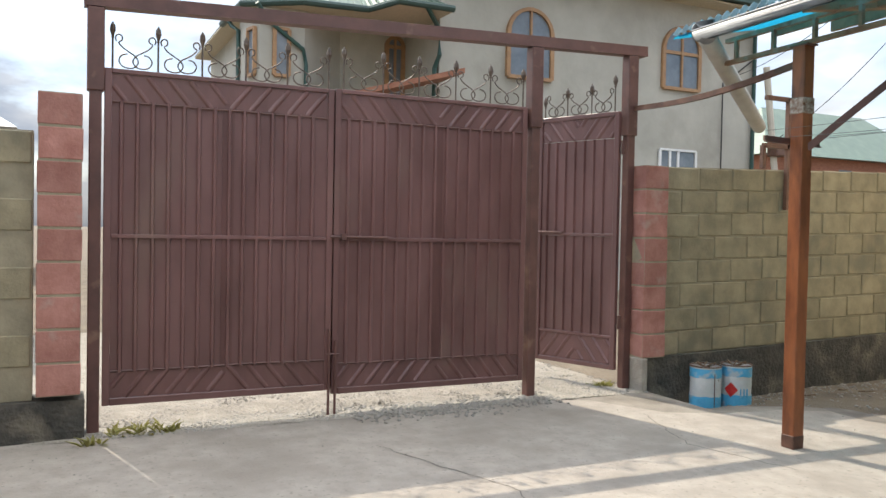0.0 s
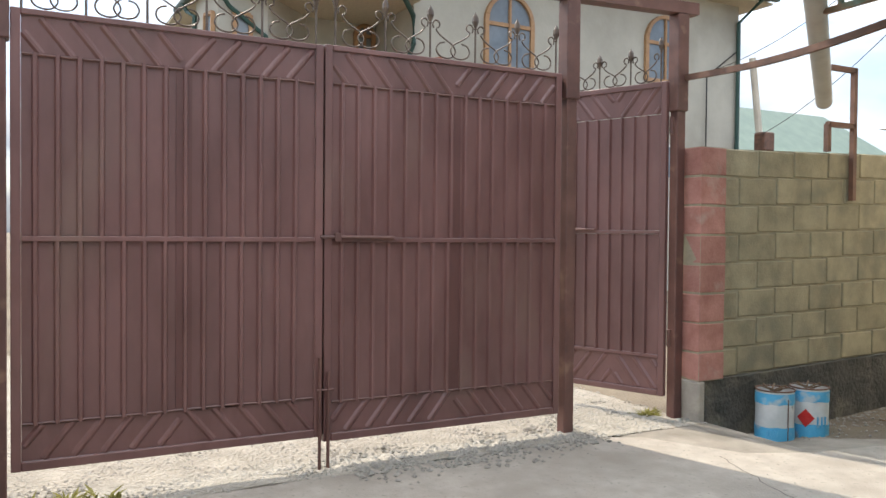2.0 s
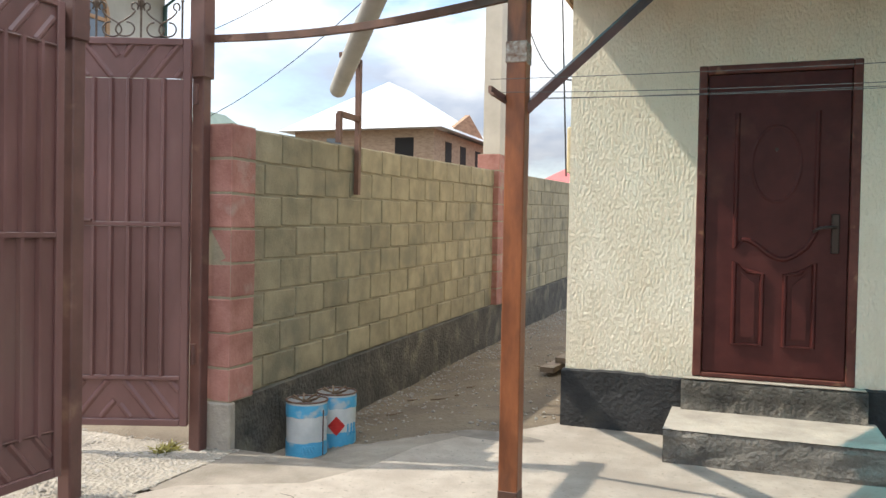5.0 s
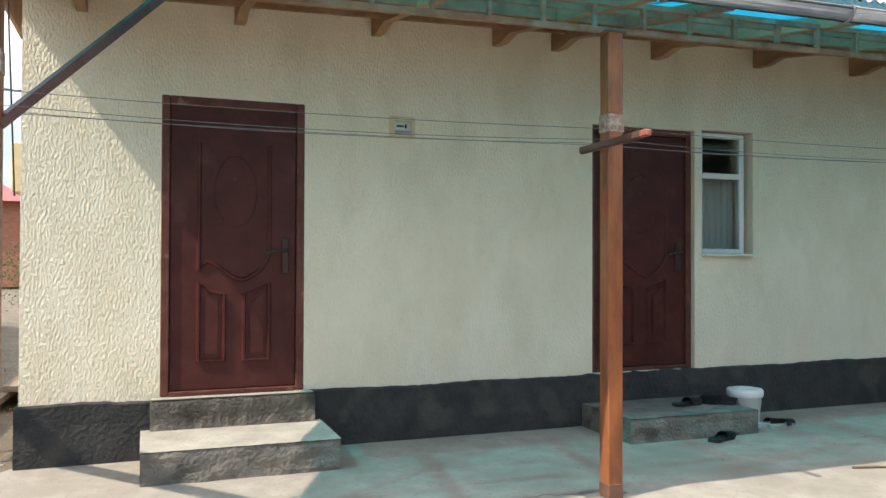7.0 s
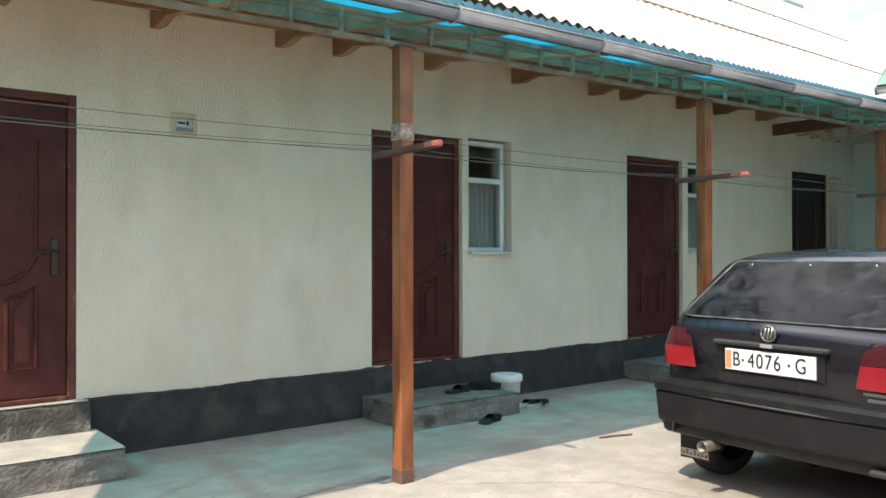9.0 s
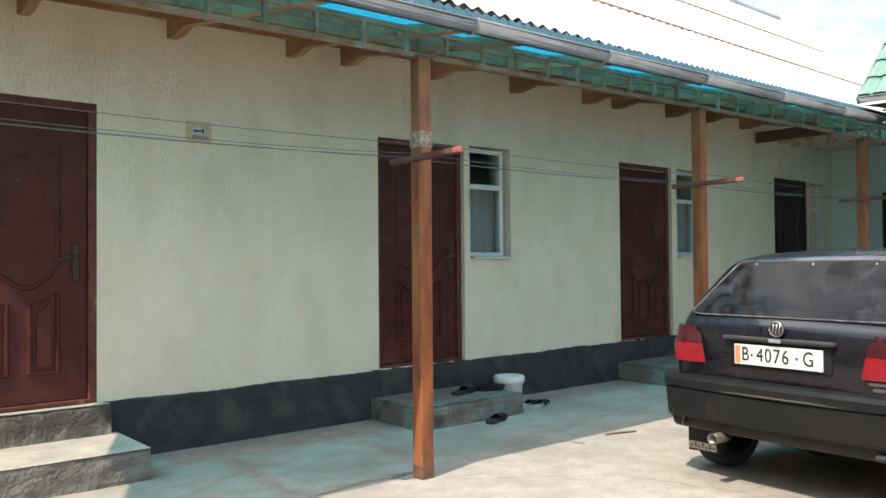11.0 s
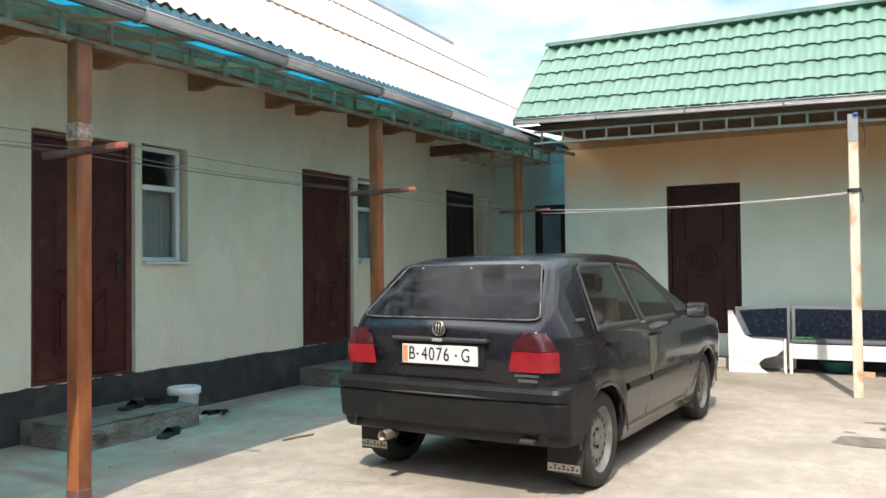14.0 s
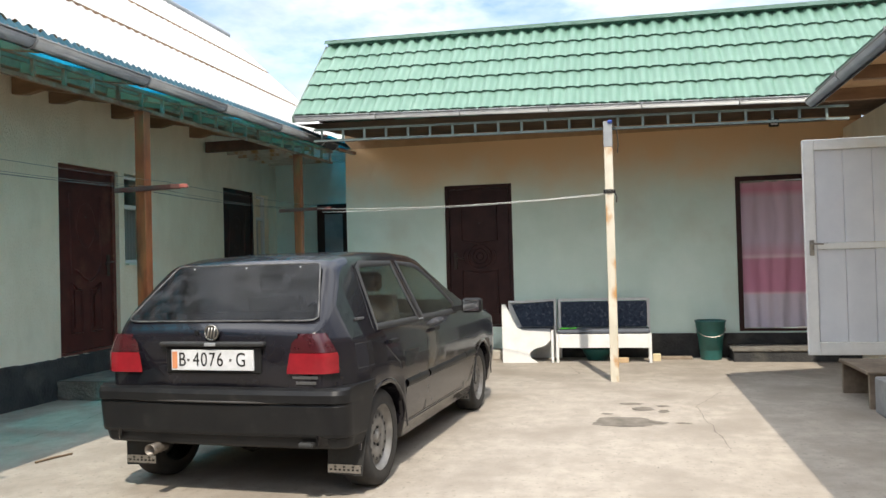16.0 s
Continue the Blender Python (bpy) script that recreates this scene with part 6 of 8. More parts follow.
REAR_GLASS = [(0.10, -0.608), (0.06, -0.585), (0.05, -0.54), (0.05, 0.54), (0.06, 0.585), (0.10, 0.608), (0.5, 0.548), (0.90, 0.488), (0.95, 0.472), (0.965, 0.44), (0.965, -0.44), (0.95, -0.472), (0.90, -0.488), (0.5, -0.548)]
prism(bm, [rear_pt(v, y, 0.004) for v, y in REAR_GLASS], (0.003, 0, -0.003))
rg = add("rear_window", bm, M_CARGLASS_R, "dark rear window thick with dust")
bm = bmesh.new()
ridge(bm, [rear_pt(v, y, 0.006) for v, y in REAR_GLASS], (-0.7, 0, 0.7), 0.009, 0.004, True)
add("window_seal", bm, surf("dusty_seal", (0.03, 0.03, 0.03), (0.17, 0.165, 0.16), 18, 0.7, 0, 0.1, 60, 0.001), "worn black seal of the rear window", smooth=False)
bm = bmesh.new()
ws = lambda v, y: Vector((1.46 + v * 0.62, y, pwl(1.46 + v * 0.62, TOPLINE) + 0.014))
prism(bm, [ws(v, y) for v, y in ((0, -0.51), (0, 0.51), (1, 0.70), (1, -0.70))], (-0.003, 0, -0.003))
add("windscreen", bm, M_CARGLASS, "windscreen")

# tailgate seams, swage, lamps, plate
TG = lambda y, z, off=0.0: Vector((REAR + 0.012 - off + 0.055 * (abs(y) / 0.8) ** 3, y, z))
bm = bmesh.new()
ridge(bm, [TG(-0.448, 0.66, 0.016), TG(-0.452, 0.75, 0.016), TG(-0.49, 0.965, 0.004)], (-1, 0, 0), 0.010, 0.002)
bmx = bmesh.new()
ridge(bmx, [TG(0.448, 0.66, 0.016), TG(0.452, 0.75, 0.016), TG(0.49, 0.965, 0.004)], (-1, 0, 0), 0.010, 0.002)
add("tailgate_seam", bm, M_RUBBER)
add("tailgate_seam", bmx, M_RUBBER)
for sgn in (1, -1):
    def lamp(z0, z1, mat, nm, lab):
        bm = bmesh.new()
        line = [(REAR - 0.014, 0.458), (REAR - 0.014, 0.53), (REAR - 0.013, 0.60), (REAR - 0.013, 0.632), (REAR - 0.007, 0.666), (REAR + 0.008, 0.690), (REAR + 0.032, 0.713), (REAR + 0.066, 0.732)]
        def at(i, j):
            z = z0 + (z1 - z0) * j / 6
            x, y = line[i]
            up = max(0, z - 0.84)
            if i == 0:
                y += 0.20 * max(0.0, z - 0.75) + 1.1 * max(0.0, z - 0.91) ** 1.0
            if i == len(line) - 1:
                x -= 0.35 * up
            return (x - 0.004 + 0.06 * up + 0.15 * max(0.0, z - 0.92), sgn * (y - 0.5 * up * i / 7), z)
        sheet(bm, at, len(line), 7)
        return add(nm, bm, mat, lab, smooth=True)
    lamp(0.738, 0.850, M_TAIL, "tail_lamp", "bright red lower tail lamp")
    lamp(0.853, 0.956, M_TAIL_DARK, "tail_lamp", "smoked dark red upper tail lamp")
plate = add("number_plate", one_box(REAR - 0.024, -0.26, 0.752, REAR - 0.010, 0.26, 0.867, 0.003), M_PLATE, "white number plate")
bm = one_box(REAR - 0.026, 0.220, 0.762, REAR - 0.0235, 0.252, 0.857)
add("plate_strip", bm, M_ORANGE, "orange end strip", plate)
for ch, y, w in (("B", 0.188, 0.80), ("4", 0.098, 0.80), ("0", 0.048, 0.80), ("7", -0.003, 0.80), ("6", -0.053, 0.80), ("G", -0.183, 0.80)):
    text_part("plate_character", ch, 0.110, CAR @ Matrix.Translation((REAR - 0.026, y, 0.810)) @ Matrix(((0, 0, -1, 0), (-w, 0, 0, 0), (0, 1, 0, 0), (0, 0, 0, 1))), M_PLATE_INK, plate, "black plate character")
for y in (0.148, -0.118):
    add("plate_dot", one_box(REAR - 0.0262, y - 0.007, 0.803, REAR - 0.0242, y + 0.007, 0.817), M_LETTER, "small grey plate dot", plate)
add("plate_recess", one_box(REAR - 0.012, -0.30, 0.735, REAR + 0.02, 0.30, 0.885, 0.006), M_BUMPER, "dark plate surround")
add("tailgate_grip", one_box(REAR - 0.040, -0.33, 0.886, REAR + 0.01, 0.33, 0.912, 0.008), M_RUBBER, "black grip bar above the plate")
add("plate_lamp", one_box(REAR - 0.044, -0.035, 0.889, REAR - 0.039, 0.035, 0.908, 0.002), M_GUTTER, "small pale lamp in the grip bar")
bm = bmesh.new()
lathe(bm, [(0.0, 0.0), (0.046, 0.0), (0.046, 0.008), (0.038, 0.010), (0.0, 0.008)], (REAR - 0.012, 0.0, 0.963), 22, "x")
for v in bm.verts:
    v.co.x = 2 * (REAR - 0.012) - v.co.x
badge = add("badge", bm, M_RUBBER, "round badge")
bm = bmesh.new()
tube(bm, [(REAR - 0.022, 0.041 * math.cos(a), 0.963 + 0.041 * math.sin(a)) for a in [i * math.pi / 10 for i in range(21)]], 0.0045, 6)
add("badge_ring", bm, M_CHROME, "chrome ring", badge, True)
for y in (-0.019, 0.0, 0.019):
    bm = bmesh.new()
    tube(bm, [(REAR - 0.022, y - 0.006, 0.963 + 0.030), (REAR - 0.022, y + 0.006, 0.963 - 0.030)], 0.0055, 6)
    add("badge_bar", bm, M_CHROME, "plain chrome bar", badge, True)
bm = bmesh.new()
lathe(bm, [(0.0, 0.0), (0.013, 0.0), (0.013, 0.008), (0.0, 0.01)], (REAR - 0.008, 0.105, 0.962), 10, "x")
add("lock", bm, M_BUMPER)
for y, w in ((-0.56, 0.075), (-0.565, 0.060)):
    z = 0.708 if w > 0.065 else 0.678
    add("model_lettering", one_box(REAR - 0.006, y - w, z, REAR + 0.045, y + w, z + 0.017, 0.002), M_LETTER, "dull grey letter bars")
bm = bmesh.new()
for y in (-0.36, 0.0, 0.36):
    lathe(bm, [(0.0, 0.0), (0.005, 0.0), (0.0, 0.003)], tuple(rear_pt(0.90, y, 0.008)), 6, "x")
add("glass_rivets", bm, M_WHITE)["kind"] = "stuff"

# bumper
def bumper_rear():
    """Deep plastic bumper: rounded top strip, flat face, set-back valance, ends cut along the wheel arches."""
    bm = bmesh.new()
    prof = [(0.318, 0.10), (0.322, 0.035), (0.335, 0.020), (0.385, 0.008), (0.392, -0.012), (0.41, -0.020), (0.56, -0.036), (0.572, -0.030), (0.582, -0.050), (0.625, -0.054), (0.648, -0.040), (0.660, -0.012), (0.663, 0.07)]
    n = 96
    def at(i, j):
        z, d = prof[j]
        u = i / n * 2 - 1
        a = abs(u)
        end = -0.385 + (z - 0.32) * 0.50
        side = 0.818 - max(0.0, d) * 0.5 - 0.10 * max(0.0, 0.45 - z)
        if a < 0.55:
            x, y = REAR + 0.022 * (a / 0.55) ** 2 + d, 0.71 * a / 0.55
        elif a < 0.80:
            k = (a - 0.55) / 0.25 * math.pi / 2
            x, y = REAR + 0.022 + d + 0.10 * (1 - math.cos(k)), 0.71 + (side - 0.02 - 0.71) * math.sin(k)
        else:
            k = (a - 0.80) / 0.20
            x0 = REAR + 0.122 + d
            x, y = x0 + (max(end, x0 + 0.01) - x0) * k, side - 0.02 + 0.02 * k
        return (x, math.copysign(y, u), z)
    sheet(bm, at, n + 1, len(prof))
    return bm


add("rear_bumper", bumper_rear(), M_BUMPER, "faded black plastic bumper")
bm = bmesh.new()
ridge(bm, [(REAR - 0.052 + 0.04 * (abs(u) ** 2), 0.68 * u, 0.583) for u in [i / 10 - 1 for i in range(21)]], (-1, 0, 0), 0.012, 0.003)
add("bumper_line", bm, plain("scuffed_grey", (0.045, 0.042, 0.04), 0.6))
bm = bmesh.new()
lathe(bm, [(0.030, -0.14), (0.034, 0.0), (0.029, 0.001), (0.025, -0.10), (0.0, -0.10)], (0, 0, 0), 14, "x")
bmesh.ops.transform(bm, matrix=Matrix.Translation((REAR - 0.045, 0.40, 0.297)) @ Matrix.Diagonal((-1, 1, 1, 1)), verts=bm.verts)
add("exhaust_pipe", bm, M_RUST_STEEL, "short steel exhaust tip", smooth=True)
bm = one_box(REAR - 0.02, -0.60, 0.335, REAR + 0.06, -0.51, 0.365, 0.01)
add("tow_eye", bm, M_RUBBER)
for sgn in (1, -1):
    for ax in AXLES:
        bm = bmesh.new()
        x = ax - 0.315
        prism(bm, [(x, sgn * 0.565, 0.14), (x, sgn * 0.775, 0.13), (x + 0.03, sgn * 0.80, 0.40), (x + 0.03, sgn * 0.565, 0.40)], (0.008, 0, 0))
        fl = add("mud_flap", bm, M_RUBBER, "black rubber mud flap")
        bm = one_box(x - 0.003, min(sgn * 0.57, sgn * 0.77), 0.145, x - 0.0005, max(sgn * 0.57, sgn * 0.77), 0.192)
        add("flap_plate", bm, M_CHROME, "pierced metal strip", fl)
        bm = bmesh.new()
        for i in range(7):
            yy = sgn * (0.588 + i * 0.027)
            box(bm, x - 0.005, yy - 0.008, 0.158, x - 0.003, yy + 0.006, 0.168)
            if i % 2:
                box(bm, x - 0.005, yy - 0.008, 0.174, x - 0.003, yy + 0.006, 0.184)
        add("flap_slots", bm, M_RUBBER, "", fl)["kind"] = "stuff"

# sides: doors, mouldings, handles, flap, mirrors
for sgn in (1, -1):
    S = lambda x, z, o=0.0: Vector((x, sgn * (pwl(z, [(0.3, 0.823), (0.46, 0.843), (0.635, 0.8485), (0.80, 0.839), (0.885, 0.823), (0.925, 0.801), (1.36, 0.57)]) * pwl(x, SIDEW) + o), z))
    bm = bmesh.new()
    ridge(bm, [S(0.80, 1.33, 0.001), S(0.80, 0.93, 0.001), S(0.80, 0.80), S(0.78, 0.62), S(0.74, 0.30)], (0, sgn, 0), 0.010, 0.002)
    ridge(bm, [S(0.07, 1.33, 0.001), S(-0.04, 1.10, 0.001), S(-0.10, 0.95, 0.001), S(0.0, 0.82), S(0.20, 0.70), S(0.30, 0.52), S(0.34, 0.30)], (0, sgn, 0), 0.010, 0.002)
    ridge(bm, [S(1.76, 0.93), S(1.80, 0.75), S(1.80, 0.30)], (0, sgn, 0), 0.010, 0.002)
    ridge(bm, [S(0.34, 0.30), S(0.74, 0.30), S(1.80, 0.30)], (0, sgn, 0), 0.010, 0.002)
    add("door_seams", bm, M_RUBBER)
    for x0, x1 in ((0.31, 0.755), (0.80, 1.79), (1.815, 2.14)):
        bm = bmesh.new()
        ridge(bm, [S(x0, 0.555), S(x1, 0.555)], (0, sgn, 0), 0.055, 0.016)
        add("side_moulding", bm, M_BUMPER, "black rubbing strip")
    for x in (0.08, 0.97):
        bm = bmesh.new()
        bar(bm, S(x - 0.06, 0.85, 0.018), S(x + 0.07, 0.85, 0.018), 0.026, 0.022)
        add("door_handle", bm, M_BUMPER, "black door handle")
    bm = bmesh.new()
    bar(bm, S(1.63, 0.95, 0.0), S(1.66, 0.96, 0.09), 0.03, 0.04)
    box(bm, 1.60, min(sgn * 0.86, sgn * 1.02), 0.92, 1.69, max(sgn * 0.86, sgn * 1.02), 1.035, 0.018)
    mir = add("door_mirror", bm, M_BUMPER, "black door mirror")
    bm = one_box(1.597, min(sgn * 0.875, sgn * 1.005), 0.935, 1.5995, max(sgn * 0.875, sgn * 1.005), 1.02)
    add("mirror_glass", bm, M_MIRROR, "", mir)
    for ax in AXLES:
        bm = bmesh.new()
        ridge(bm, [(ax + 0.34 * math.cos(a), sgn * 0.846 * pwl(ax + 0.34 * math.cos(a), SIDEW), 0.285 + 0.34 * math.sin(a)) for a in [math.pi * i / 14 for i in range(15)]], (0, sgn, 0), 0.03, 0.006)
        add("arch_lip", bm, M_PAINT)
bm = bmesh.new()
S = lambda x, z: Vector((x, -(pwl(z, [(0.635, 0.8485), (0.80, 0.839), (0.885, 0.823)]) * pwl(x, SIDEW)), z))
ridge(bm, [S(-0.38, 0.74), S(-0.20, 0.74), S(-0.20, 0.875), S(-0.38, 0.875)], (0, -1, 0), 0.008, 0.002, True)
add("fuel_flap", bm, M_RUBBER, "fuel flap outline")
add("pillar_badge", one_box(-0.27, -0.733, 1.000, -0.16, -0.715, 1.016, 0.002), M_LETTER, "dull grey badge bar")

# wheels
for ax in AXLES:
    for sgn in (1, -1):
        wh = bmesh.new()
        c = (ax, sgn * 0.700, 0.287)
        prof = [(0.195, -0.085), (0.235, -0.090), (0.268, -0.086), (0.284, -0.065), (0.288, 0.0), (0.284, 0.065), (0.268, 0.086), (0.235, 0.090), (0.195, 0.085)]
        lathe(wh, prof, c, 40, "y")
        w_ob = add("wheel", wh, M_TYRE, "dusty black tyre on a steel rim", smooth=True)
        rm = bmesh.new()
        o = -sgn
        lathe(rm, [(0.198, 0.080 * o), (0.190, 0.072 * o), (0.178, 0.045 * o), (0.165, 0.035 * o), (0.150, 0.050 * o), (0.095, 0.062 * o), (0.060, 0.045 * o), (0.040, 0.040 * o), (0.034, 0.058 * o), (0.0, 0.062 * o)], c, 36, "y")
        add("rim", rm, M_RIM, "grey pressed steel rim", w_ob, True)
        hl = bmesh.new()
        for i in range(14):
            a = 2 * math.pi * i / 14
            lathe(hl, [(0.0, 0.001 * o), (0.013, 0.0)], (c[0] + 0.128 * math.cos(a), c[1] + sgn * 0.0575, c[2] + 0.128 * math.sin(a)), 8, "y")
        for i in range(5):
            a = 2 * math.pi * i / 5
            lathe(hl, [(0.0, 0.012 * o), (0.009, 0.010 * o), (0.009, 0.0)], (c[0] + 0.055 * math.cos(a), c[1] + sgn * 0.044, c[2] + 0.055 * math.sin(a)), 6, "y")
        add("rim_holes", hl, M_RUBBER, "", w_ob)["kind"] = "stuff"

# inside
for y in (-0.36, 0.36):
    bm = bmesh.new()
    box(bm, 0.95, y - 0.24, 0.35, 1.45, y + 0.24, 0.62, 0.05)
    prism(bm, [(0.92, y - 0.22, 0.60), (1.06, y - 0.22, 0.60), (0.90, y - 0.20, 1.10), (0.80, y - 0.20, 1.10)], (0, 0.43, 0))
    box(bm, 0.76, y - 0.12, 1.13, 0.86, y + 0.12, 1.27, 0.03)
    add("front_seat", bm, M_INTERIOR, "dark cloth seat")
bm = bmesh.new()
box(bm, -0.1, -0.62, 0.35, 0.45, 0.62, 0.60, 0.05)
prism(bm, [(-0.12, -0.62, 0.58), (0.04, -0.62, 0.58), (-0.14, -0.60, 1.05), (-0.24, -0.60, 1.05)], (0, 1.22, 0))
add("rear_bench", bm, M_INTERIOR, "dark cloth rear bench")
bm = bmesh.new()
box(bm, 1.72, -0.70, 0.55, 2.05, 0.70, 0.90, 0.05)
add("dashboard", bm, M_INTERIOR)
bm = bmesh.new()
tube(bm, [(1.62 + 0.06 * math.sin(a), 0.36 + 0.18 * math.cos(a), 0.86 + 0.17 * math.sin(a)) for a in [i * math.pi / 10 for i in range(21)]], 0.014, 6)
add("steering_wheel", bm, M_RUBBER)
bm = bmesh.new()
box(bm, 0.32, -0.66, 0.20, 2.05, 0.66, 0.26)
box(bm, -0.46, -0.50, 0.36, 0.32, 0.50, 0.40)
add("floor_pan", bm, M_INTERIOR)


# ---------------------------------------------------------------- loose things in the yard
def tin_can(at, label, turn, dented):
    c = thing("paint_can", label, "paint can", at, "paint cans")
    x, y, z = at
    r, h = 0.13, 0.40
    bm = bmesh.new()
    n, m = 36, 14
    def sq(i, j, rr=r):
        a = 2 * math.pi * i / n
        k = 1 + 0.02 * noise.noise(Vector((math.cos(a) * 1.5 + at[0], math.sin(a) * 1.5, j * 0.3)))
        return (x + rr * k * math.cos(a), y + rr * k * math.sin(a), z + h * j / m)
    sheet(bm, lambda i, j: sq(i, j), n + 1, m + 1, 0.003)
    bmesh.ops.remove_doubles(bm, verts=bm.verts, dist=1e-5)
    part("can_body", bm, M_CAN_WHITE, c, "white printed tin, chipped", smooth=True)
    for z0, z1 in ((0.6, 5), (10.4, 13.2)):
        bm = bmesh.new()
        sheet(bm, lambda i, j: sq(i, z0 + (z1 - z0) * j + (0.5 * noise.noise(Vector((i * 0.4, z0, 1))) if j == (1 if z0 < 1 else 0) else 0), r + 0.004), n + 1, 2)
        part("blue_band", bm, M_CAN_BLUE, c, "blue printed band", smooth=True)
    for zz in (0.0, h):
        bm = bmesh.new()
        tube(bm, [(x + (r + 0.002) * math.cos(2 * math.pi * i / n), y + (r + 0.002) * math.sin(2 * math.pi * i / n), z + zz + 0.006 - 0.012 * (zz > 0)) for i in range(n + 1)], 0.006, 6)
        part("rim", bm, M_CAN_BLUE if zz == 0 else M_RUST_DARK, c)
    bm = bmesh.new()
    lathe(bm, [(0.0, 0.0), (r - 0.006, 0.004)], (x, y, z + h - 0.05), 24)
    for i in range(7):
        a = i * 0.9
        bar(bm, (x - 0.09 * math.cos(a), y - 0.09 * math.sin(a), z + h - 0.05), (x + 0.10 * math.cos(a + 0.5), y + 0.10 * math.sin(a + 0.5), z + h + 0.015), 0.012, 0.008)
    part("rubbish", bm, M_TWIG, c, "twigs and rubbish inside")
    def on(a, zz, off=0.004):
        return Vector((x + (r + off) * math.cos(a), y + (r + off) * math.sin(a), z + zz))
    a0 = radians(turn)
    if dented:
        bm = bmesh.new()
        for k in range(4):
            da = radians(9) * (k - 1.5)
            tube(bm, [on(a0 + da + radians(3) * math.cos(t), 0.10 + 0.022 * math.sin(t), 0.006) for t in [i * math.pi / 5 for i in range(9)]], 0.005, 5)
        part("print_bars", bm, M_CAN_BLUE, c, "blue lettering as bars")
        bm = bmesh.new()
        tube(bm, [on(a0 + radians(45), 0.02 + 0.32 * i / 8, 0.004) for i in range(9)], 0.004, 5)
        part("seam", bm, M_RUST_DARK, c, "rusty seam")
    else:
        bm = bmesh.new()
        d = [(0, 0.065), (1, 0), (0, -0.065), (-1, 0)]
        cen = bm.verts.new(on(a0 - radians(24), 0.19, 0.007))
        ring = []
        for i in range(16):
            t = i / 4
            k, f = int(t) % 4, t - int(t)
            (u0, v0), (u1, v1) = d[k], d[(k + 1) % 4]
            ring.append(bm.verts.new(on(a0 - radians(24) + radians(25) * (u0 + (u1 - u0) * f), 0.19 + v0 + (v1 - v0) * f, 0.007)))
        for i in range(16):
            bm.faces.new((cen, ring[i], ring[(i + 1) % 16]))
        part("red_diamond", bm, M_RED, c, "red warning diamond")
        bm = bmesh.new()
        for k in range(3):
            da = radians(10 + 13 * k)
            tube(bm, [on(a0 + da, 0.13, 0.006), on(a0 + da, 0.20, 0.006)], 0.006, 5)
            tube(bm, [on(a0 + da - radians(3), 0.13, 0.006), on(a0 + da + radians(4), 0.13, 0.006)], 0.005, 5)
        part("print_bars", bm, M_CAN_BLUE, c, "blue lettering as bars")
    return c


tin_can((-1.46, 4.45, -0.155), "rusty white and blue paint can full of twigs", -55, True)
tin_can((-1.40, 4.74, -0.15), "white and blue paint can with a red diamond", -38, False)

# bucket on the shaded step
pail = thing("plastic_pail", "white plastic pail with its lid beside the step", "bucket", (5.43, 5.13, 0.0))
bm = bmesh.new()
lathe(bm, [(0.0, 0.0), (0.105, 0.0), (0.112, 0.012), (0.130, 0.235), (0.138, 0.24), (0.138, 0.255), (0.132, 0.258), (0.128, 0.245), (0.108, 0.02), (0.0, 0.018)], (5.43, 5.13, 0.0), 32)
part("pail_body", bm, M_PLASTIC_W, pail, smooth=True)
bm = bmesh.new()
lathe(bm, [(0.142, 0.225), (0.146, 0.235), (0.146, 0.272), (0.138, 0.285), (0.085, 0.287), (0.078, 0.278), (0.0, 0.277)], (5.43, 5.13, 0.0), 32)
part("lid", bm, M_PLASTIC_W, pail, "white lid with a sunken middle", smooth=True)
bm = bmesh.new()
tube(bm, [(5.43 + 0.15 * math.cos(a), 5.13 - 0.02 - 0.13 * math.sin(a) * 0.3, 0.20 - 0.14 * math.sin(a)) for a in [i * math.pi / 12 for i in range(13)]], 0.004, 5)
part("wire_handle", bm, M_CHROME, pail)


def slipper(x, y, z, turn, label, sole, size=0.27):
    s = thing("slipper", label, "slipper", (x, y, z), "slippers by the step")
    m = Matrix.Translation((x, y, z)) @ Matrix.Rotation(radians(turn), 4, "Z")
    out = [(-0.5, 0.0), (-0.47, 0.13), (-0.36, 0.17), (-0.1, 0.14), (0.15, 0.17), (0.35, 0.19), (0.47, 0.12), (0.5, 0.0), (0.46, -0.12), (0.33, -0.17), (0.1, -0.14), (-0.1, -0.13), (-0.36, -0.16), (-0.47, -0.12)]
    bm = bmesh.new()
    prism(bm, [(u * size, v * size * 1.1, 0.0) for u, v in out], (0, 0, 0.024))
    bmesh.ops.transform(bm, matrix=m, verts=bm.verts)
    part("sole", bm, sole, s)
    bm = bmesh.new()
    def strap(i, j):
        a = math.pi * i / 10
        w = -0.02 + 0.075 * j
        return (size * (0.02 + w * 3.4 - 0.0) + 0.02 * math.sin(a), 0.055 * math.cos(a) * (1 - 0.1 * j), 0.012 + 0.055 * math.sin(a) * (1 - 0.15 * j))
    sheet(bm, strap, 11, 3, 0.004)
    bmesh.ops.transform(bm, matrix=m, verts=bm.verts)
    part("strap", bm, M_RUBBER, s, "black strap", smooth=True)
    return s


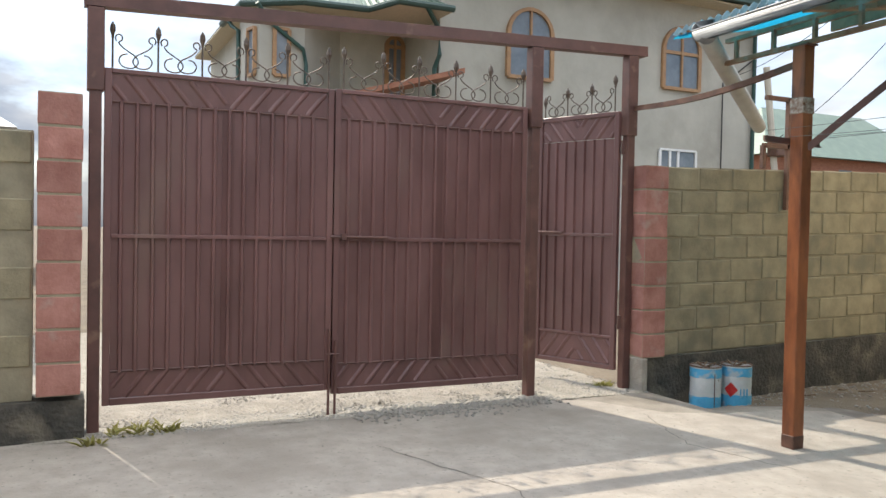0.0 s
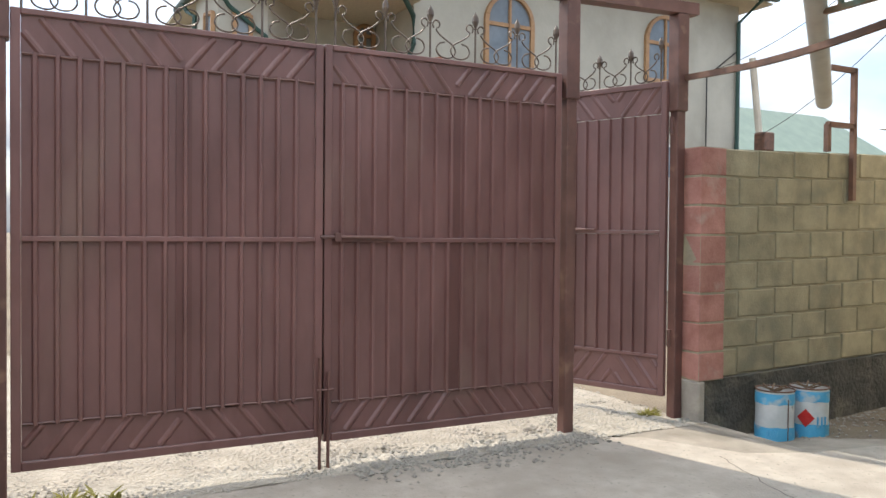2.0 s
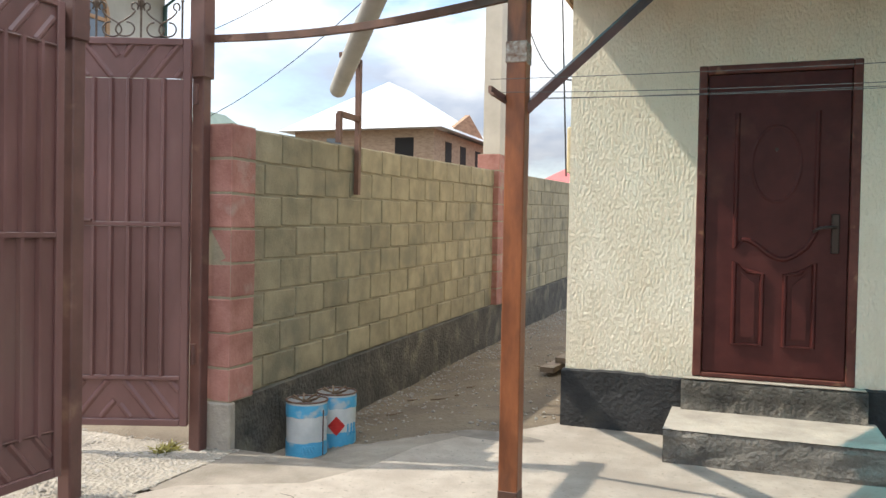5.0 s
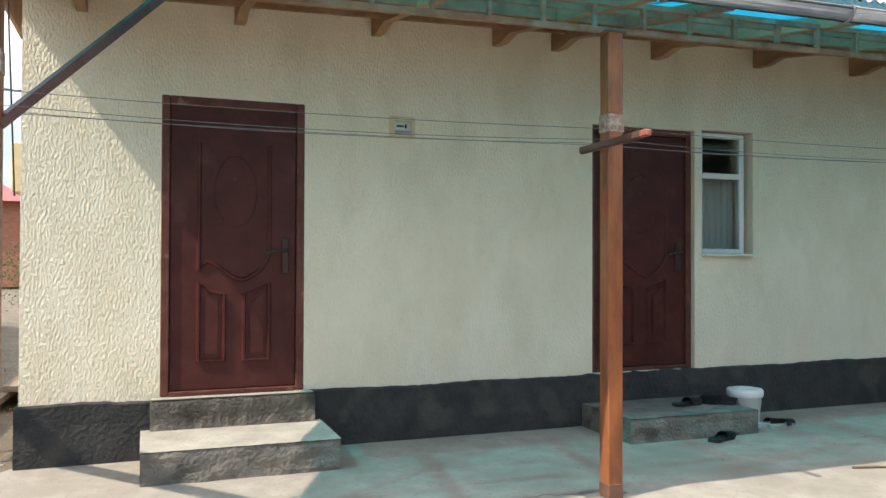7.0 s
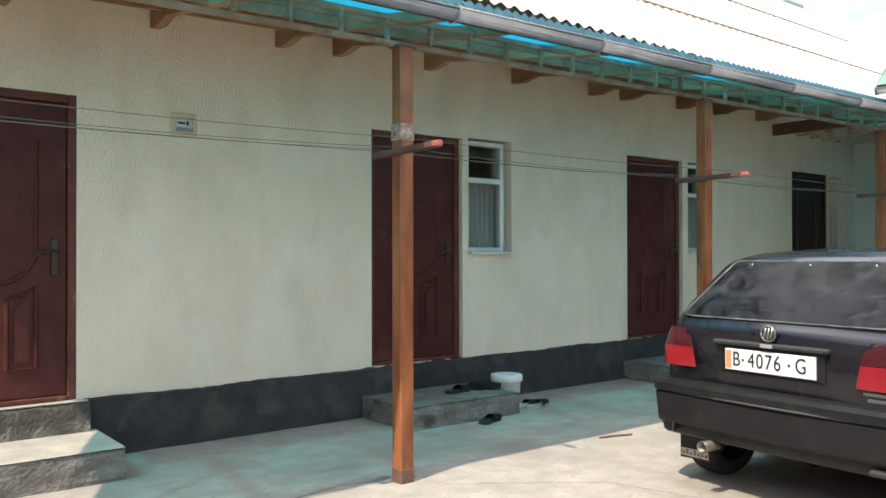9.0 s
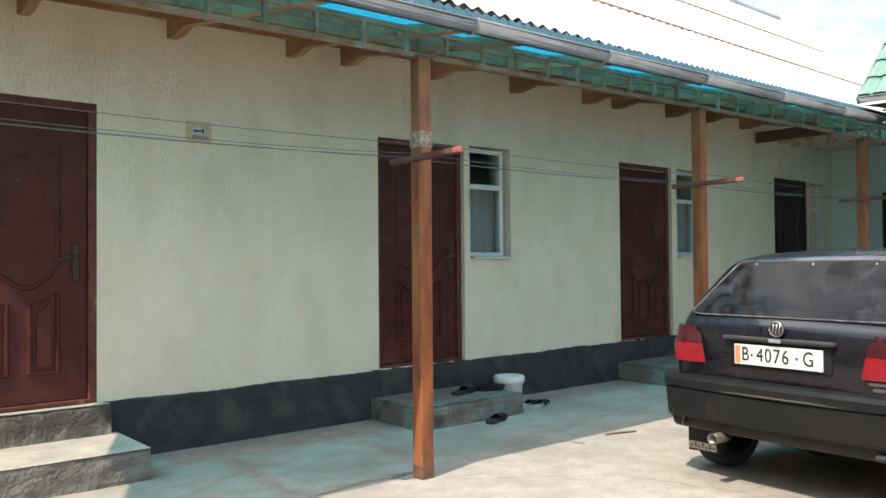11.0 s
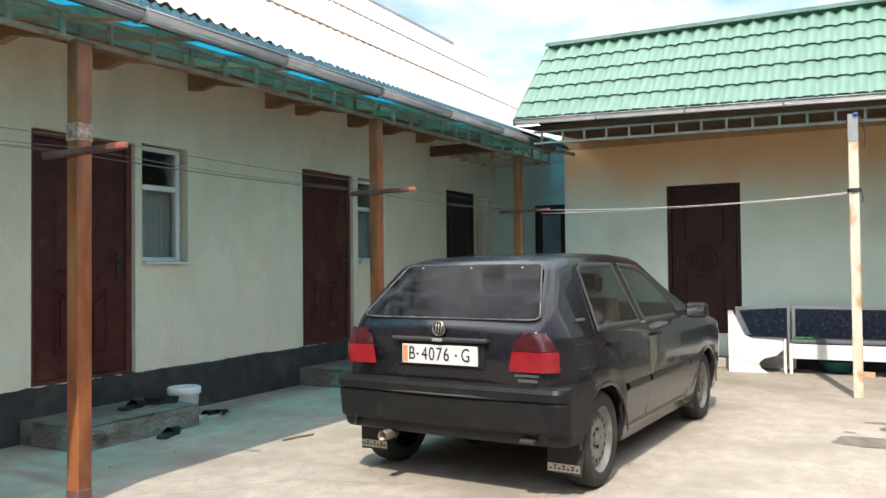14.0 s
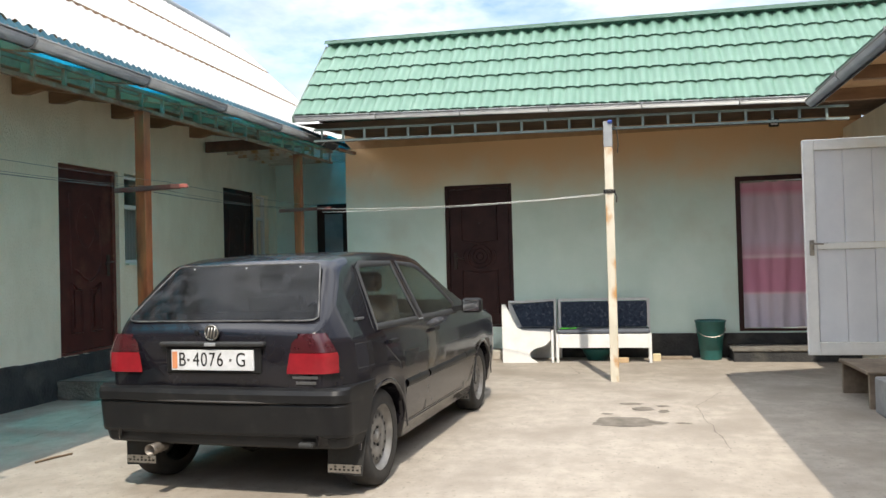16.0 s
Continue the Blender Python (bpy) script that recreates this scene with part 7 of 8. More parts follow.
slipper(4.83, 5.10, 0.187, 10, "dark slipper lying on the concrete step", M_RUBBER)
slipper(5.02, 5.16, 0.187, -60, "black slipper beside another on the step", M_RUBBER, 0.28)
slipper(5.12, 5.08, 0.187, -35, "black slipper tilted towards its pair", M_RUBBER, 0.28)
slipper(4.81, 4.66, 0.002, 20, "single black slipper on the shaded concrete", M_RUBBER)
slipper(5.52, 4.97, 0.002, -10, "pale-soled slipper beside the pail", M_SLIPPER_SOLE)
slipper(5.60, 4.90, 0.002, 15, "pale-soled slipper with a dark strap", M_SLIPPER_SOLE)

# corner bench: an end unit and a straight unit
bench = thing("kitchen_corner_bench_end", "cream end unit of a corner bench with navy upholstery", "bench", (10.98, 0.9, 0.0), "corner bench")
XB, XF = QX - 0.06, 10.64
bm = bmesh.new()
prism(bm, [(10.62, y, z) for y, z in ((1.25, 0.0), (1.25, 0.76), (1.20, 0.76), (1.13, 0.60), (1.06, 0.46), (0.98, 0.42), (0.63, 0.40), (0.62, 0.30), (0.70, 0.22), (0.84, 0.18), (0.90, 0.12), (0.88, 0.06), (0.79, 0.0))], (0.03, 0, 0))
part("end_panel", bm, M_WHITE, bench, "cream end panel with a curved cut-out")
part("seat", one_box(10.652, 0.63, 0.37, XB - 0.03, 1.22, 0.42, 0.012), M_CUSHION, bench, "dark upholstered seat")
bm = bmesh.new()
prism(bm, [(XB - 0.09, 0.62, 0.43), (XB - 0.09, 1.05, 0.43), (XB - 0.05, 1.19, 0.73), (XB - 0.05, 0.62, 0.77)], (0.03, 0, 0))
part("backrest", bm, M_NAVY, bench, "navy patterned backrest")
part("back_panel", one_box(XB - 0.015, 0.60, 0.0, XB, 1.24, 0.78, 0.003), M_WHITE, bench, "cream back panel")
for nm, p, q, w in (("front_leg", (10.66, 0.605, 0.0), (10.66, 0.605, 0.42), 0.03), ("back_leg", (XB - 0.05, 0.60, 0.0), (XB - 0.05, 0.60, 0.79), 0.04),
                    ("top_rail", (XB - 0.06, 0.585, 0.79), (XB - 0.06, 1.22, 0.76), 0.025)):
    bm = bmesh.new()
    bar(bm, p, q, 0.03, w)
    part(nm, bm, M_WHITE, bench, "cream wooden edge")
b2 = thing("kitchen_bench", "straight cream bench with navy patterned backrest", "bench", (10.98, -0.05, 0.0), "corner bench")
part("backrest", one_box(XB - 0.09, -0.60, 0.42, XB - 0.05, 0.52, 0.76, 0.008), M_NAVY, b2, "navy patterned backrest")
for nm, p, q in (("back_leg", (XB - 0.05, -0.62, 0.0), (XB - 0.05, -0.62, 0.79)), ("back_leg", (XB - 0.05, 0.54, 0.0), (XB - 0.05, 0.54, 0.79)),
                 ("front_leg", (XF + 0.03, -0.62, 0.0), (XF + 0.03, -0.62, 0.37)), ("front_leg", (XF + 0.03, 0.54, 0.0), (XF + 0.03, 0.54, 0.37)),
                 ("top_rail", (XB - 0.06, -0.60, 0.785), (XB - 0.06, 0.52, 0.785))):
    part(nm, bar(bmesh.new(), p, q, 0.035, 0.04 if "leg" in nm else 0.03), M_WHITE, b2, "cream wooden frame")
part("apron", one_box(XF - 0.004, -0.60, 0.19, XF + 0.012, 0.52, 0.365, 0.004), M_WHITE, b2, "cream front board")
part("seat", one_box(XF + 0.0, -0.62, 0.37, XB - 0.09, 0.54, 0.42, 0.015), M_CUSHION, b2, "dark grey seat pad")
rag = thing("green_cloth", "bright green cloth dropped on the bench seat", "cloth", (10.72, 0.40, 0.42))
bm = bmesh.new()
sheet(bm, lambda i, j: (10.65 + 0.018 * i, 0.30 + 0.026 * j, 0.424 + 0.02 * abs(noise.noise(Vector((i * 0.5, j * 0.5, 0)))) + 0.01), 9, 9, 0.004)
part("folds", bm, M_LIME, rag, smooth=True)
basin = thing("dark_basin", "dark green basin stored under the bench", "basin", (11.0, 0.05, 0.0))
bm = bmesh.new()
lathe(bm, [(0.0, 0.0), (0.13, 0.0), (0.20, 0.14), (0.21, 0.15), (0.19, 0.14), (0.12, 0.012), (0.0, 0.01)], (11.0, 0.05, 0.0), 24)
part("bowl", bm, M_PLASTIC_G, basin, smooth=True)
for x, y, w, m, lb in ((10.7, -0.28, 0.07, M_WOOD_RAW, "brick-sized block of raw timber on the concrete"), (10.85, -0.70, 0.05, M_YELLOW, "small pale block beside the bench leg")):
    o = thing("wood_block", lb, "block", (x, y, 0.0))
    part("piece", one_box(x - 0.05, y - w, 0.0, x + 0.05, y + w, 0.06 if w > 0.06 else 0.09, 0.006), m, o)

gb = thing("green_bucket", "tall dark green plastic bucket by the wall", "bucket", (11.02, -1.38, 0.0))
bm = bmesh.new()
lathe(bm, [(0.0, 0.0), (0.125, 0.0), (0.13, 0.01), (0.155, 0.30), (0.165, 0.305), (0.165, 0.335), (0.17, 0.34), (0.185, 0.48), (0.195, 0.485), (0.195, 0.50), (0.185, 0.503), (0.178, 0.49), (0.13, 0.03), (0.0, 0.025)], (11.02, -1.38, 0.0), 32)
part("bucket_body", bm, M_PLASTIC_G, gb, smooth=True)
bm = bmesh.new()
tube(bm, [(11.02 - 0.06 - 0.13 * math.sin(a), -1.38 + 0.175 * math.cos(a), 0.40 - 0.10 * math.sin(a)) for a in [i * math.pi / 12 for i in range(13)]], 0.005, 5)
part("wire_handle", bm, M_CHROME, gb)
pl = thing("low_plank", "thin plank lying along the mint wall", "plank", (11.05, -1.0, 0.0))
part("board", one_box(10.98, -1.15, 0.0, 11.12, -0.75, 0.035, 0.005), M_WOOD_OLD, pl)

stool = thing("slatted_stool", "low stool of raw timber slats by the dark door", "stool", (10.86, 1.62, 0.0))
for i in range(3):
    part("slat", one_box(10.74 + i * 0.09, 1.42, 0.33, 10.81 + i * 0.09, 1.86, 0.352, 0.004), M_WOOD_RAW, stool)
for x in (10.75, 10.97):
    for y in (1.45, 1.80):
        part("leg", one_box(x, y, 0.0, x + 0.035, y + 0.035, 0.33, 0.003), M_WOOD_RAW, stool)
part("stretcher", one_box(10.755, 1.485, 0.16, 10.78, 1.80, 0.20, 0.003), M_WOOD_RAW, stool)

crate = thing("wooden_bench_table", "low old timber bench in the shade by the door leaf", "bench", (8.0, -2.62, 0.0))
part("top", one_box(7.55, -2.98, 0.29, 8.48, -2.28, 0.32, 0.006), M_WOOD_OLD, crate)
for x in (7.57, 8.41):
    part("side", one_box(x, -2.96, 0.0, x + 0.05, -2.30, 0.289, 0.004), M_WOOD_OLD, crate)
for i in range(2):
    gblk = thing("concrete_block", "grey cast concrete block standing on the yard", "block", (7.25 - i * 0.42, -2.45, 0.0), "concrete blocks")
    part("casting", one_box(7.05 - i * 0.42, -2.66, 0.0, 7.44 - i * 0.42, -2.30, 0.30 - 0.03 * i, 0.012), M_GREYBLOCK, gblk)


# ---------------------------------------------------------------- beyond the walls
def gable_or_hip(bm, x0, y0, x1, y1, z, h, over, hip=0.5):
    """A hipped roof over a rectangle."""
    x0, y0, x1, y1 = x0 - over, y0 - over, x1 + over, y1 + over
    w, d = x1 - x0, y1 - y0
    if w < d:
        a, b = Vector(((x0 + x1) / 2, y0 + w * hip, z + h)), Vector(((x0 + x1) / 2, y1 - w * hip, z + h))
    else:
        a, b = Vector((x0 + d * hip, (y0 + y1) / 2, z + h)), Vector((x1 - d * hip, (y0 + y1) / 2, z + h))
    c = [Vector((x0, y0, z)), Vector((x1, y0, z)), Vector((x1, y1, z)), Vector((x0, y1, z))]
    v = [bm.verts.new(p) for p in c + [a, b]]
    if w < d:
        for f in ((0, 1, 4), (1, 2, 5, 4), (2, 3, 5), (3, 0, 4, 5)):
            bm.faces.new([v[i] for i in f])
    else:
        for f in ((0, 1, 5, 4), (1, 2, 5), (2, 3, 4, 5), (3, 0, 4)):
            bm.faces.new([v[i] for i in f])
    bm.faces.new([v[i] for i in (3, 2, 1, 0)])
    return bm


def arched_window(parent, x, y, z, w, h, name="window"):
    """An arched window in a wall that faces +x."""
    out = [(x, y - w / 2, z)] + [(x, y + w / 2 * -math.cos(a), z + h - w / 2 + w / 2 * math.sin(a)) for a in [math.pi * i / 14 for i in range(15)]] + [(x, y + w / 2, z)]
    bm = bmesh.new()
    prism(bm, [(x + 0.02, p[1], p[2]) for p in out], (0.02, 0, 0))
    wd = part(name, bm, M_FARGLASS, parent, "arched window with orange wooden frame")
    bm = bmesh.new()
    for a, b in zip(out, out[1:] + out[:1]):
        bar(bm, Vector(a) + Vector((0.05, 0, 0)), Vector(b) + Vector((0.05, 0, 0)), 0.11, 0.09)
    bar(bm, (x + 0.05, y, z), (x + 0.05, y, z + h), 0.06, 0.09)
    bar(bm, (x + 0.05, y - w / 2, z + h - w * 0.55), (x + 0.05, y + w / 2, z + h - w * 0.55), 0.06, 0.09)
    part("window_frame", bm, M_WINFRAME, wd)
    return wd


big = thing("plastered_house", "two-storey house in bare grey-beige plaster with arched windows", "house", (-18, 12, 0))
part("wall", one_box(-22, 7.7, -0.3, -14.0, 18.1, 8.05), M_PLASTER_FAR, big, "stained grey-beige plaster")
part("wing_wall", one_box(-22, 3.6, -0.3, -16.2, 7.7, 6.62), M_PLASTER_FAR, big)
bm = bmesh.new()
prism(bm, [(-16.3, 3.35, -0.1), (-15.5, 3.37, -0.1), (-14.9, 3.53, -0.1), (-14.9, 4.6, -0.1), (-16.2, 5.9, -0.1)], (0, 0, 6.6))
part("bay_wall", bm, M_PLASTER_FAR, big, "many-sided plastered bay")
bm = bmesh.new()
gable_or_hip(bm, -22, 7.7, -14.0, 18.1, 8.05, 2.6, 0.75)
part("roof", bm, M_ROOF_FARGREEN, big, "green sheet roof")
EAVE = [(-22.0, 3.12), (-17.4, 3.12), (-15.2, 3.18), (-14.35, 4.4), (-14.2, 5.95), (-13.2, 6.3), (-13.2, 7.69), (-22.0, 7.69)]
bm = bmesh.new()
top = bm.verts.new((-18.0, 6.6, 8.9))
rim = [bm.verts.new((x, y, 6.56)) for x, y in EAVE]
for a, b in zip(rim, rim[1:] + rim[:1]):
    bm.faces.new((a, b, top))
wing_roof = part("roof", bm, M_ROOF_FARGREEN, big, "green ribbed roof over the bay")
bm = bmesh.new()
for (xa, ya), (xb, yb) in zip(EAVE[1:6], EAVE[2:7]):
    n = max(2, int(math.hypot(xb - xa, yb - ya) / 0.22))
    for k in range(n):
        p = Vector((xa + (xb - xa) * (k + 0.5) / n, ya + (yb - ya) * (k + 0.5) / n, 6.575))
        bar(bm, p, p + (Vector((-18.0, 6.6, 8.915)) - p) * 0.8, 0.06, 0.05)
tagged(part("rib", bm, M_ROOF_FARGREEN, wing_roof, "standing ribs of the roof sheets"), kind="stuff")
bm = bmesh.new()
prism(bm, [(x, y, 6.49) for x, y in EAVE], (0, 0, 0.04))
part("soffit", bm, plain("pale_soffit", (0.5, 0.44, 0.33), 0.8), big, "cream boarded soffit of the bay")
bm = bmesh.new()
box(bm, -13.35, 7.0, 7.97, -13.2, 18.85, 8.12)
tube(bm, [(x, y, 6.54) for x, y in EAVE[1:7]], 0.085, 8)
part("gutter", bm, plain("dark_green_gutter", (0.03, 0.062, 0.052), 0.5), big, "dark green gutter")
M_DOWN = plain("dark_green_pipe", (0.022, 0.065, 0.054), 0.5)
for run, r in (([(-13.2, 7.0, 6.5), (-13.85, 7.62, 6.2), (-13.9, 7.66, 5.6), (-14.05, 7.60, 5.3), (-14.05, 7.60, 4.6)], 0.06), ([(-13.3, 18.3, 8.0), (-13.9, 18.0, 7.4), (-13.92, 18.0, 0.0)], 0.06),
               ([(-14.6, 3.4, 6.45), (-14.82, 3.75, 6.1), (-14.82, 4.55, 5.55), (-14.82, 4.62, 5.2), (-14.82, 4.62, 4.0)], 0.05), ([(-16.6, 3.1, 6.5), (-16.5, 3.2, 6.3), (-16.2, 3.3, 6.15), (-16.2, 3.3, 4.5)], 0.05)):
    bm = bmesh.new()
    tube(bm, run, r, 8)
    part("downpipe", bm, M_DOWN, big, "dark green downpipe")
part("soffit", one_box(-14.8, 7.0, 7.90, -13.4, 18.8, 7.955), plain("cream_soffit", (0.5, 0.44, 0.33), 0.8), big, "cream boarded soffit")
for y, z, w, h in ((10.25, 5.30, 1.30, 1.75), (15.25, 5.48, 1.30, 1.72)):
    arched_window(big, -14.0, y, z, w, h)
arched_window(big, -16.2, 7.4, 4.6, 0.46, 1.85)
for foot, way in (((-14.9, 4.04), (0.0, 1.0)), ((-15.2, 3.45), (0.966, 0.258))):
    out = Vector((way[1], -way[0], 0.0)) if way[0] else Vector((1.0, 0.0, 0.0))
    P = lambda s, z, o: Vector((foot[0] + way[0] * s, foot[1] + way[1] * s, z)) + out * o
    bm = bmesh.new()
    prism(bm, [P(-0.17, 4.9, 0.01), P(0.17, 4.9, 0.01), P(0.17, 5.98, 0.01), P(-0.17, 5.98, 0.01)], out * 0.03)
    wd = part("window", bm, M_FARGLASS, big, "tall bay window")
    bm = bmesh.new()
    for a, b in (((-0.17, 4.9), (-0.17, 5.98)), ((0.17, 4.9), (0.17, 5.98)), ((-0.17, 5.98), (0.17, 5.98)), ((-0.17, 4.9), (0.17, 4.9))):
        bar(bm, P(*a, 0.05), P(*b, 0.05), 0.09, 0.07)
    part("window_frame", bm, M_WINFRAME, wd)
bm = one_box(-14.0, 14.55, 2.9, -13.96, 15.85, 3.75)
wd = part("window", bm, M_FARGLASS, big, "white low window")
bm = bmesh.new()
for a, b in (((14.55, 2.9), (14.55, 3.75)), ((15.85, 2.9), (15.85, 3.75)), ((14.55, 3.75), (15.85, 3.75)), ((15.2, 2.9), (15.2, 3.75)), ((14.9, 2.9), (14.9, 3.75))):
    bar(bm, (-13.95, *a), (-13.95, *b), 0.08, 0.06)
part("window_frame", bm, M_WHITE, wd)
bm = bmesh.new()
prism(bm, [(-14.0, 4.9, 4.15), (-12.6, 4.9, 4.15), (-12.6, 6.3, 4.55), (-12.6, 7.7, 4.95), (-14.0, 7.7, 4.95)], (0, 0, 0.12))
part("porch_roof", bm, M_BRICK_RED, big, "sloping brown-red porch roof edge")
bm = bmesh.new()
tube(bm, [(-13.95, 18.0, 6.6), (-13.93, 17.0, 5.9), (-13.93, 16.8, 5.8), (-13.93, 16.8, 3.0)], 0.02, 5)
part("cable", bm, M_WIRE_DARK, big)

def simple_house(name, label, x0, y0, x1, y1, hw, hr, wall, roofm, wins, over=0.6, hip=0.5, z0=-0.1, face="x"):
    h = thing(name, label, "house", ((x0 + x1) / 2, (y0 + y1) / 2, z0))
    part("wall", one_box(x0, y0, z0, x1, y1, hw), wall, h)
    bm = bmesh.new()
    gable_or_hip(bm, x0, y0, x1, y1, hw, hr, over, hip)
    part("roof", bm, roofm, h)
    for fx, fy, a, b, w, hh in wins:
        if fx == "s":
            bm = one_box(a - w / 2, y0 - 0.02, b, a + w / 2, y0 + 0.05, b + hh)
        else:
            bm = one_box(x1 - 0.05, a - w / 2, b, x1 + 0.02, a + w / 2, b + hh)
        # openings are near-black panels: the dark inside is painted, with no hole
        part("window", bm, M_UNLIT_PANEL if fy == "d" else M_FARGLASS, h, "dark panel painted as an unlit unglazed opening" if fy == "d" else "window")
    return h


simple_house("unfinished_brick_house", "unfinished tan brick house with a bright sheet roof", -23.0, 40.0, -14.5, 50.0, 6.9, 3.3, M_BRICK, M_ROOF_ZINC,
             [("s", "d", -16.2, 5.2, 1.1, 1.25), ("s", "g", -20.5, 5.2, 0.9, 1.3), ("e", "d", 42.3, 5.0, 1.0, 1.4), ("e", "d", 44.8, 5.0, 1.0, 1.4), ("e", "d", 47.6, 5.0, 1.0, 1.4)], 0.7, 0.42)
gh = thing("brick_gable", "brick gable above the unfinished house wall", "gable", (-14.4, 45, 7))
bm = bmesh.new()
prism(bm, [(-14.45, 41.5, 6.9), (-14.45, 48.5, 6.9), (-14.45, 45.0, 8.3)], (0.25, 0, 0))
part("gable_wall", bm, M_RAFTER, gh)
simple_house("red_roofed_house", "distant house with a red sheet roof", -9.6, 45.0, -5.0, 53.0, 4.2, 1.6, M_BRICK_RED, M_ROOF_RED, [], 0.5, 0.3)
simple_house("green_roofed_house", "distant brick house with a green hipped roof", -48, 47.0, -40, 66.0, 7.5, 4.3, M_BRICK_RED, M_ROOF_FARGREEN,
             [("e", "g", 49.5, 5.4, 1.5, 1.3), ("e", "g", 55.5, 5.4, 1.5, 1.3), ("e", "g", 60.5, 5.4, 1.5, 1.3)], 0.8, 0.45)
simple_house("grey_roofed_house", "distant house with a pale corrugated roof", -30, -12.0, -22, -2.2, 4.0, 1.7, M_PLASTER_FAR, M_ROOF_ZINC, [], 0.5, 0.25)
shed = thing("dark_shed_gable", "black sheeted shed gable behind the block wall", "shed", (-6, -1.9, 0))
bm = bmesh.new()
prism(bm, [(-6, -3.0, -0.05), (-6, -1.20, -0.05), (-6, -1.20, 2.4), (-6, -2.0, 2.75), (-6, -3.0, 2.35)], (-3, 0, 0))
part("sheeting", bm, M_RUBBER, shed)
lm = thing("steel_lamp_mast", "thin leaning steel mast beyond the lane wall", "mast", (-12.5, 17.5, 0))
bm = bmesh.new()
tube(bm, [(-12.4, 17.75, -0.05), (-12.75, 17.25, 6.1)], 0.09, 8)
part("shaft", bm, M_POLE_CONC, lm)
bm = bmesh.new()
box(bm, -12.72, 17.3, 3.6, -12.35, 17.7, 4.1, 0.03)
part("junction_box", bm, M_RUST_DARK, lm)

# concrete mast behind the lane pier, its cables
mast = thing("concrete_utility_mast", "tapering pale concrete utility mast behind the wall", "utility pole", (-2.13, 10.65, 0))
bm = bmesh.new()
prism(bm, [(-2.25, 10.52, -0.1), (-2.01, 10.52, -0.1), (-2.01, 10.78, -0.1), (-2.25, 10.78, -0.1)], (0, 0, 9.0))
part("shaft", bm, M_POLE_CONC, mast)
def cable(name, a, b, sag, r, label, mat=None):
    a, b = Vector(a), Vector(b)
    bm = bmesh.new()
    tube(bm, [a.lerp(b, i / 16) - Vector((0, 0, sag * 4 * (i / 16) * (1 - i / 16))) for i in range(17)], r, 5, False)
    o = part(name, bm, mat or M_WIRE_DARK)
    return tagged(o, label, "cable", "overhead cables")
cable("overhead_cable", (-2.1, 10.55, 6.5), (0.05, 5.6, 2.45), 0.9, 0.007, "black cable sagging from the mast to the house")
cable("overhead_cable", (-2.1, 10.55, 6.8), (-13.9, 16.8, 5.9), 0.6, 0.008, "black cable from the mast to the plastered house")
cable("overhead_cable", (-2.1, 10.55, 6.4), (-12.7, 17.4, 4.0), 0.5, 0.008, "thin cable from the concrete mast to the leaning mast")
cable("overhead_cable", (-0.09, 5.56, 3.0), (-0.05, 5.62, 1.75), 0.0, 0.006, "loose cable hanging at the house corner")
cb = thing("junction_box", "small pale junction box on the house side wall", "junction box", (-0.03, 6.1, 2.0))
part("housing", one_box(-0.12, 5.95, 1.80, -0.003, 6.2, 2.15, 0.01), M_YELLOW, cb)

# planks and rubble at the lane's far end
pile = thing("timber_pile", "old boards and rubble stacked against the house side", "timber", (-0.35, 8.6, 0.0))
for i in range(5):
    bm = bmesh.new()
    bar(bm, (-0.55 + 0.09 * i, 7.3 + 0.25 * i, 0.06 + 0.06 * (i % 3)), (-0.30 + 0.05 * i, 10.2 + 0.1 * i, 0.10 + 0.06 * (i % 3)), 0.13, 0.05)
    part("board", bm, M_WOOD_OLD, pile)
part("box", one_box(-0.45, 9.2, 0.0, -0.05, 9.8, 0.5, 0.01), surf("pinkish_brick_stack", (0.30, 0.16, 0.11), (0.40, 0.24, 0.17), 6, 0.9), pile, "stacked bricks")


# ---------------------------------------------------------------- scatter
def stones(name, label, count, area, size, seed, zf):
    rnd = random.Random(seed)
    verts, faces = [], []
    base = [(1, 0, 0), (-1, 0, 0), (0, 1, 0), (0, -1, 0), (0, 0, 1), (0, 0, -1)]
    tri = [(0, 2, 4), (2, 1, 4), (1, 3, 4), (3, 0, 4), (2, 0, 5), (1, 2, 5), (3, 1, 5), (0, 3, 5)]
    for _ in range(count):
        x, y = area(rnd)
        s = size * rnd.uniform(0.4, 1.5) * rnd.uniform(0.6, 1.0)
        a = rnd.uniform(0, 6.28)
        k = len(verts)
        for bx, by, bz in base:
            j = [rnd.uniform(0.7, 1.3) for _ in range(3)]
            px, py = bx * j[0] * s, by * j[1] * s
            verts.append((x + px * math.cos(a) - py * math.sin(a), y + px * math.sin(a) + py * math.cos(a), zf(x, y) + bz * j[2] * s * 0.6 + s * 0.2))
        faces += [tuple(k + i for i in f) for f in tri]
    me = bpy.data.meshes.new(name)
    me.from_pydata(verts, [], faces)
    me.materials.append(M_STONE)
    return tagged(new(name, me), label, "gravel", "", "stuff")


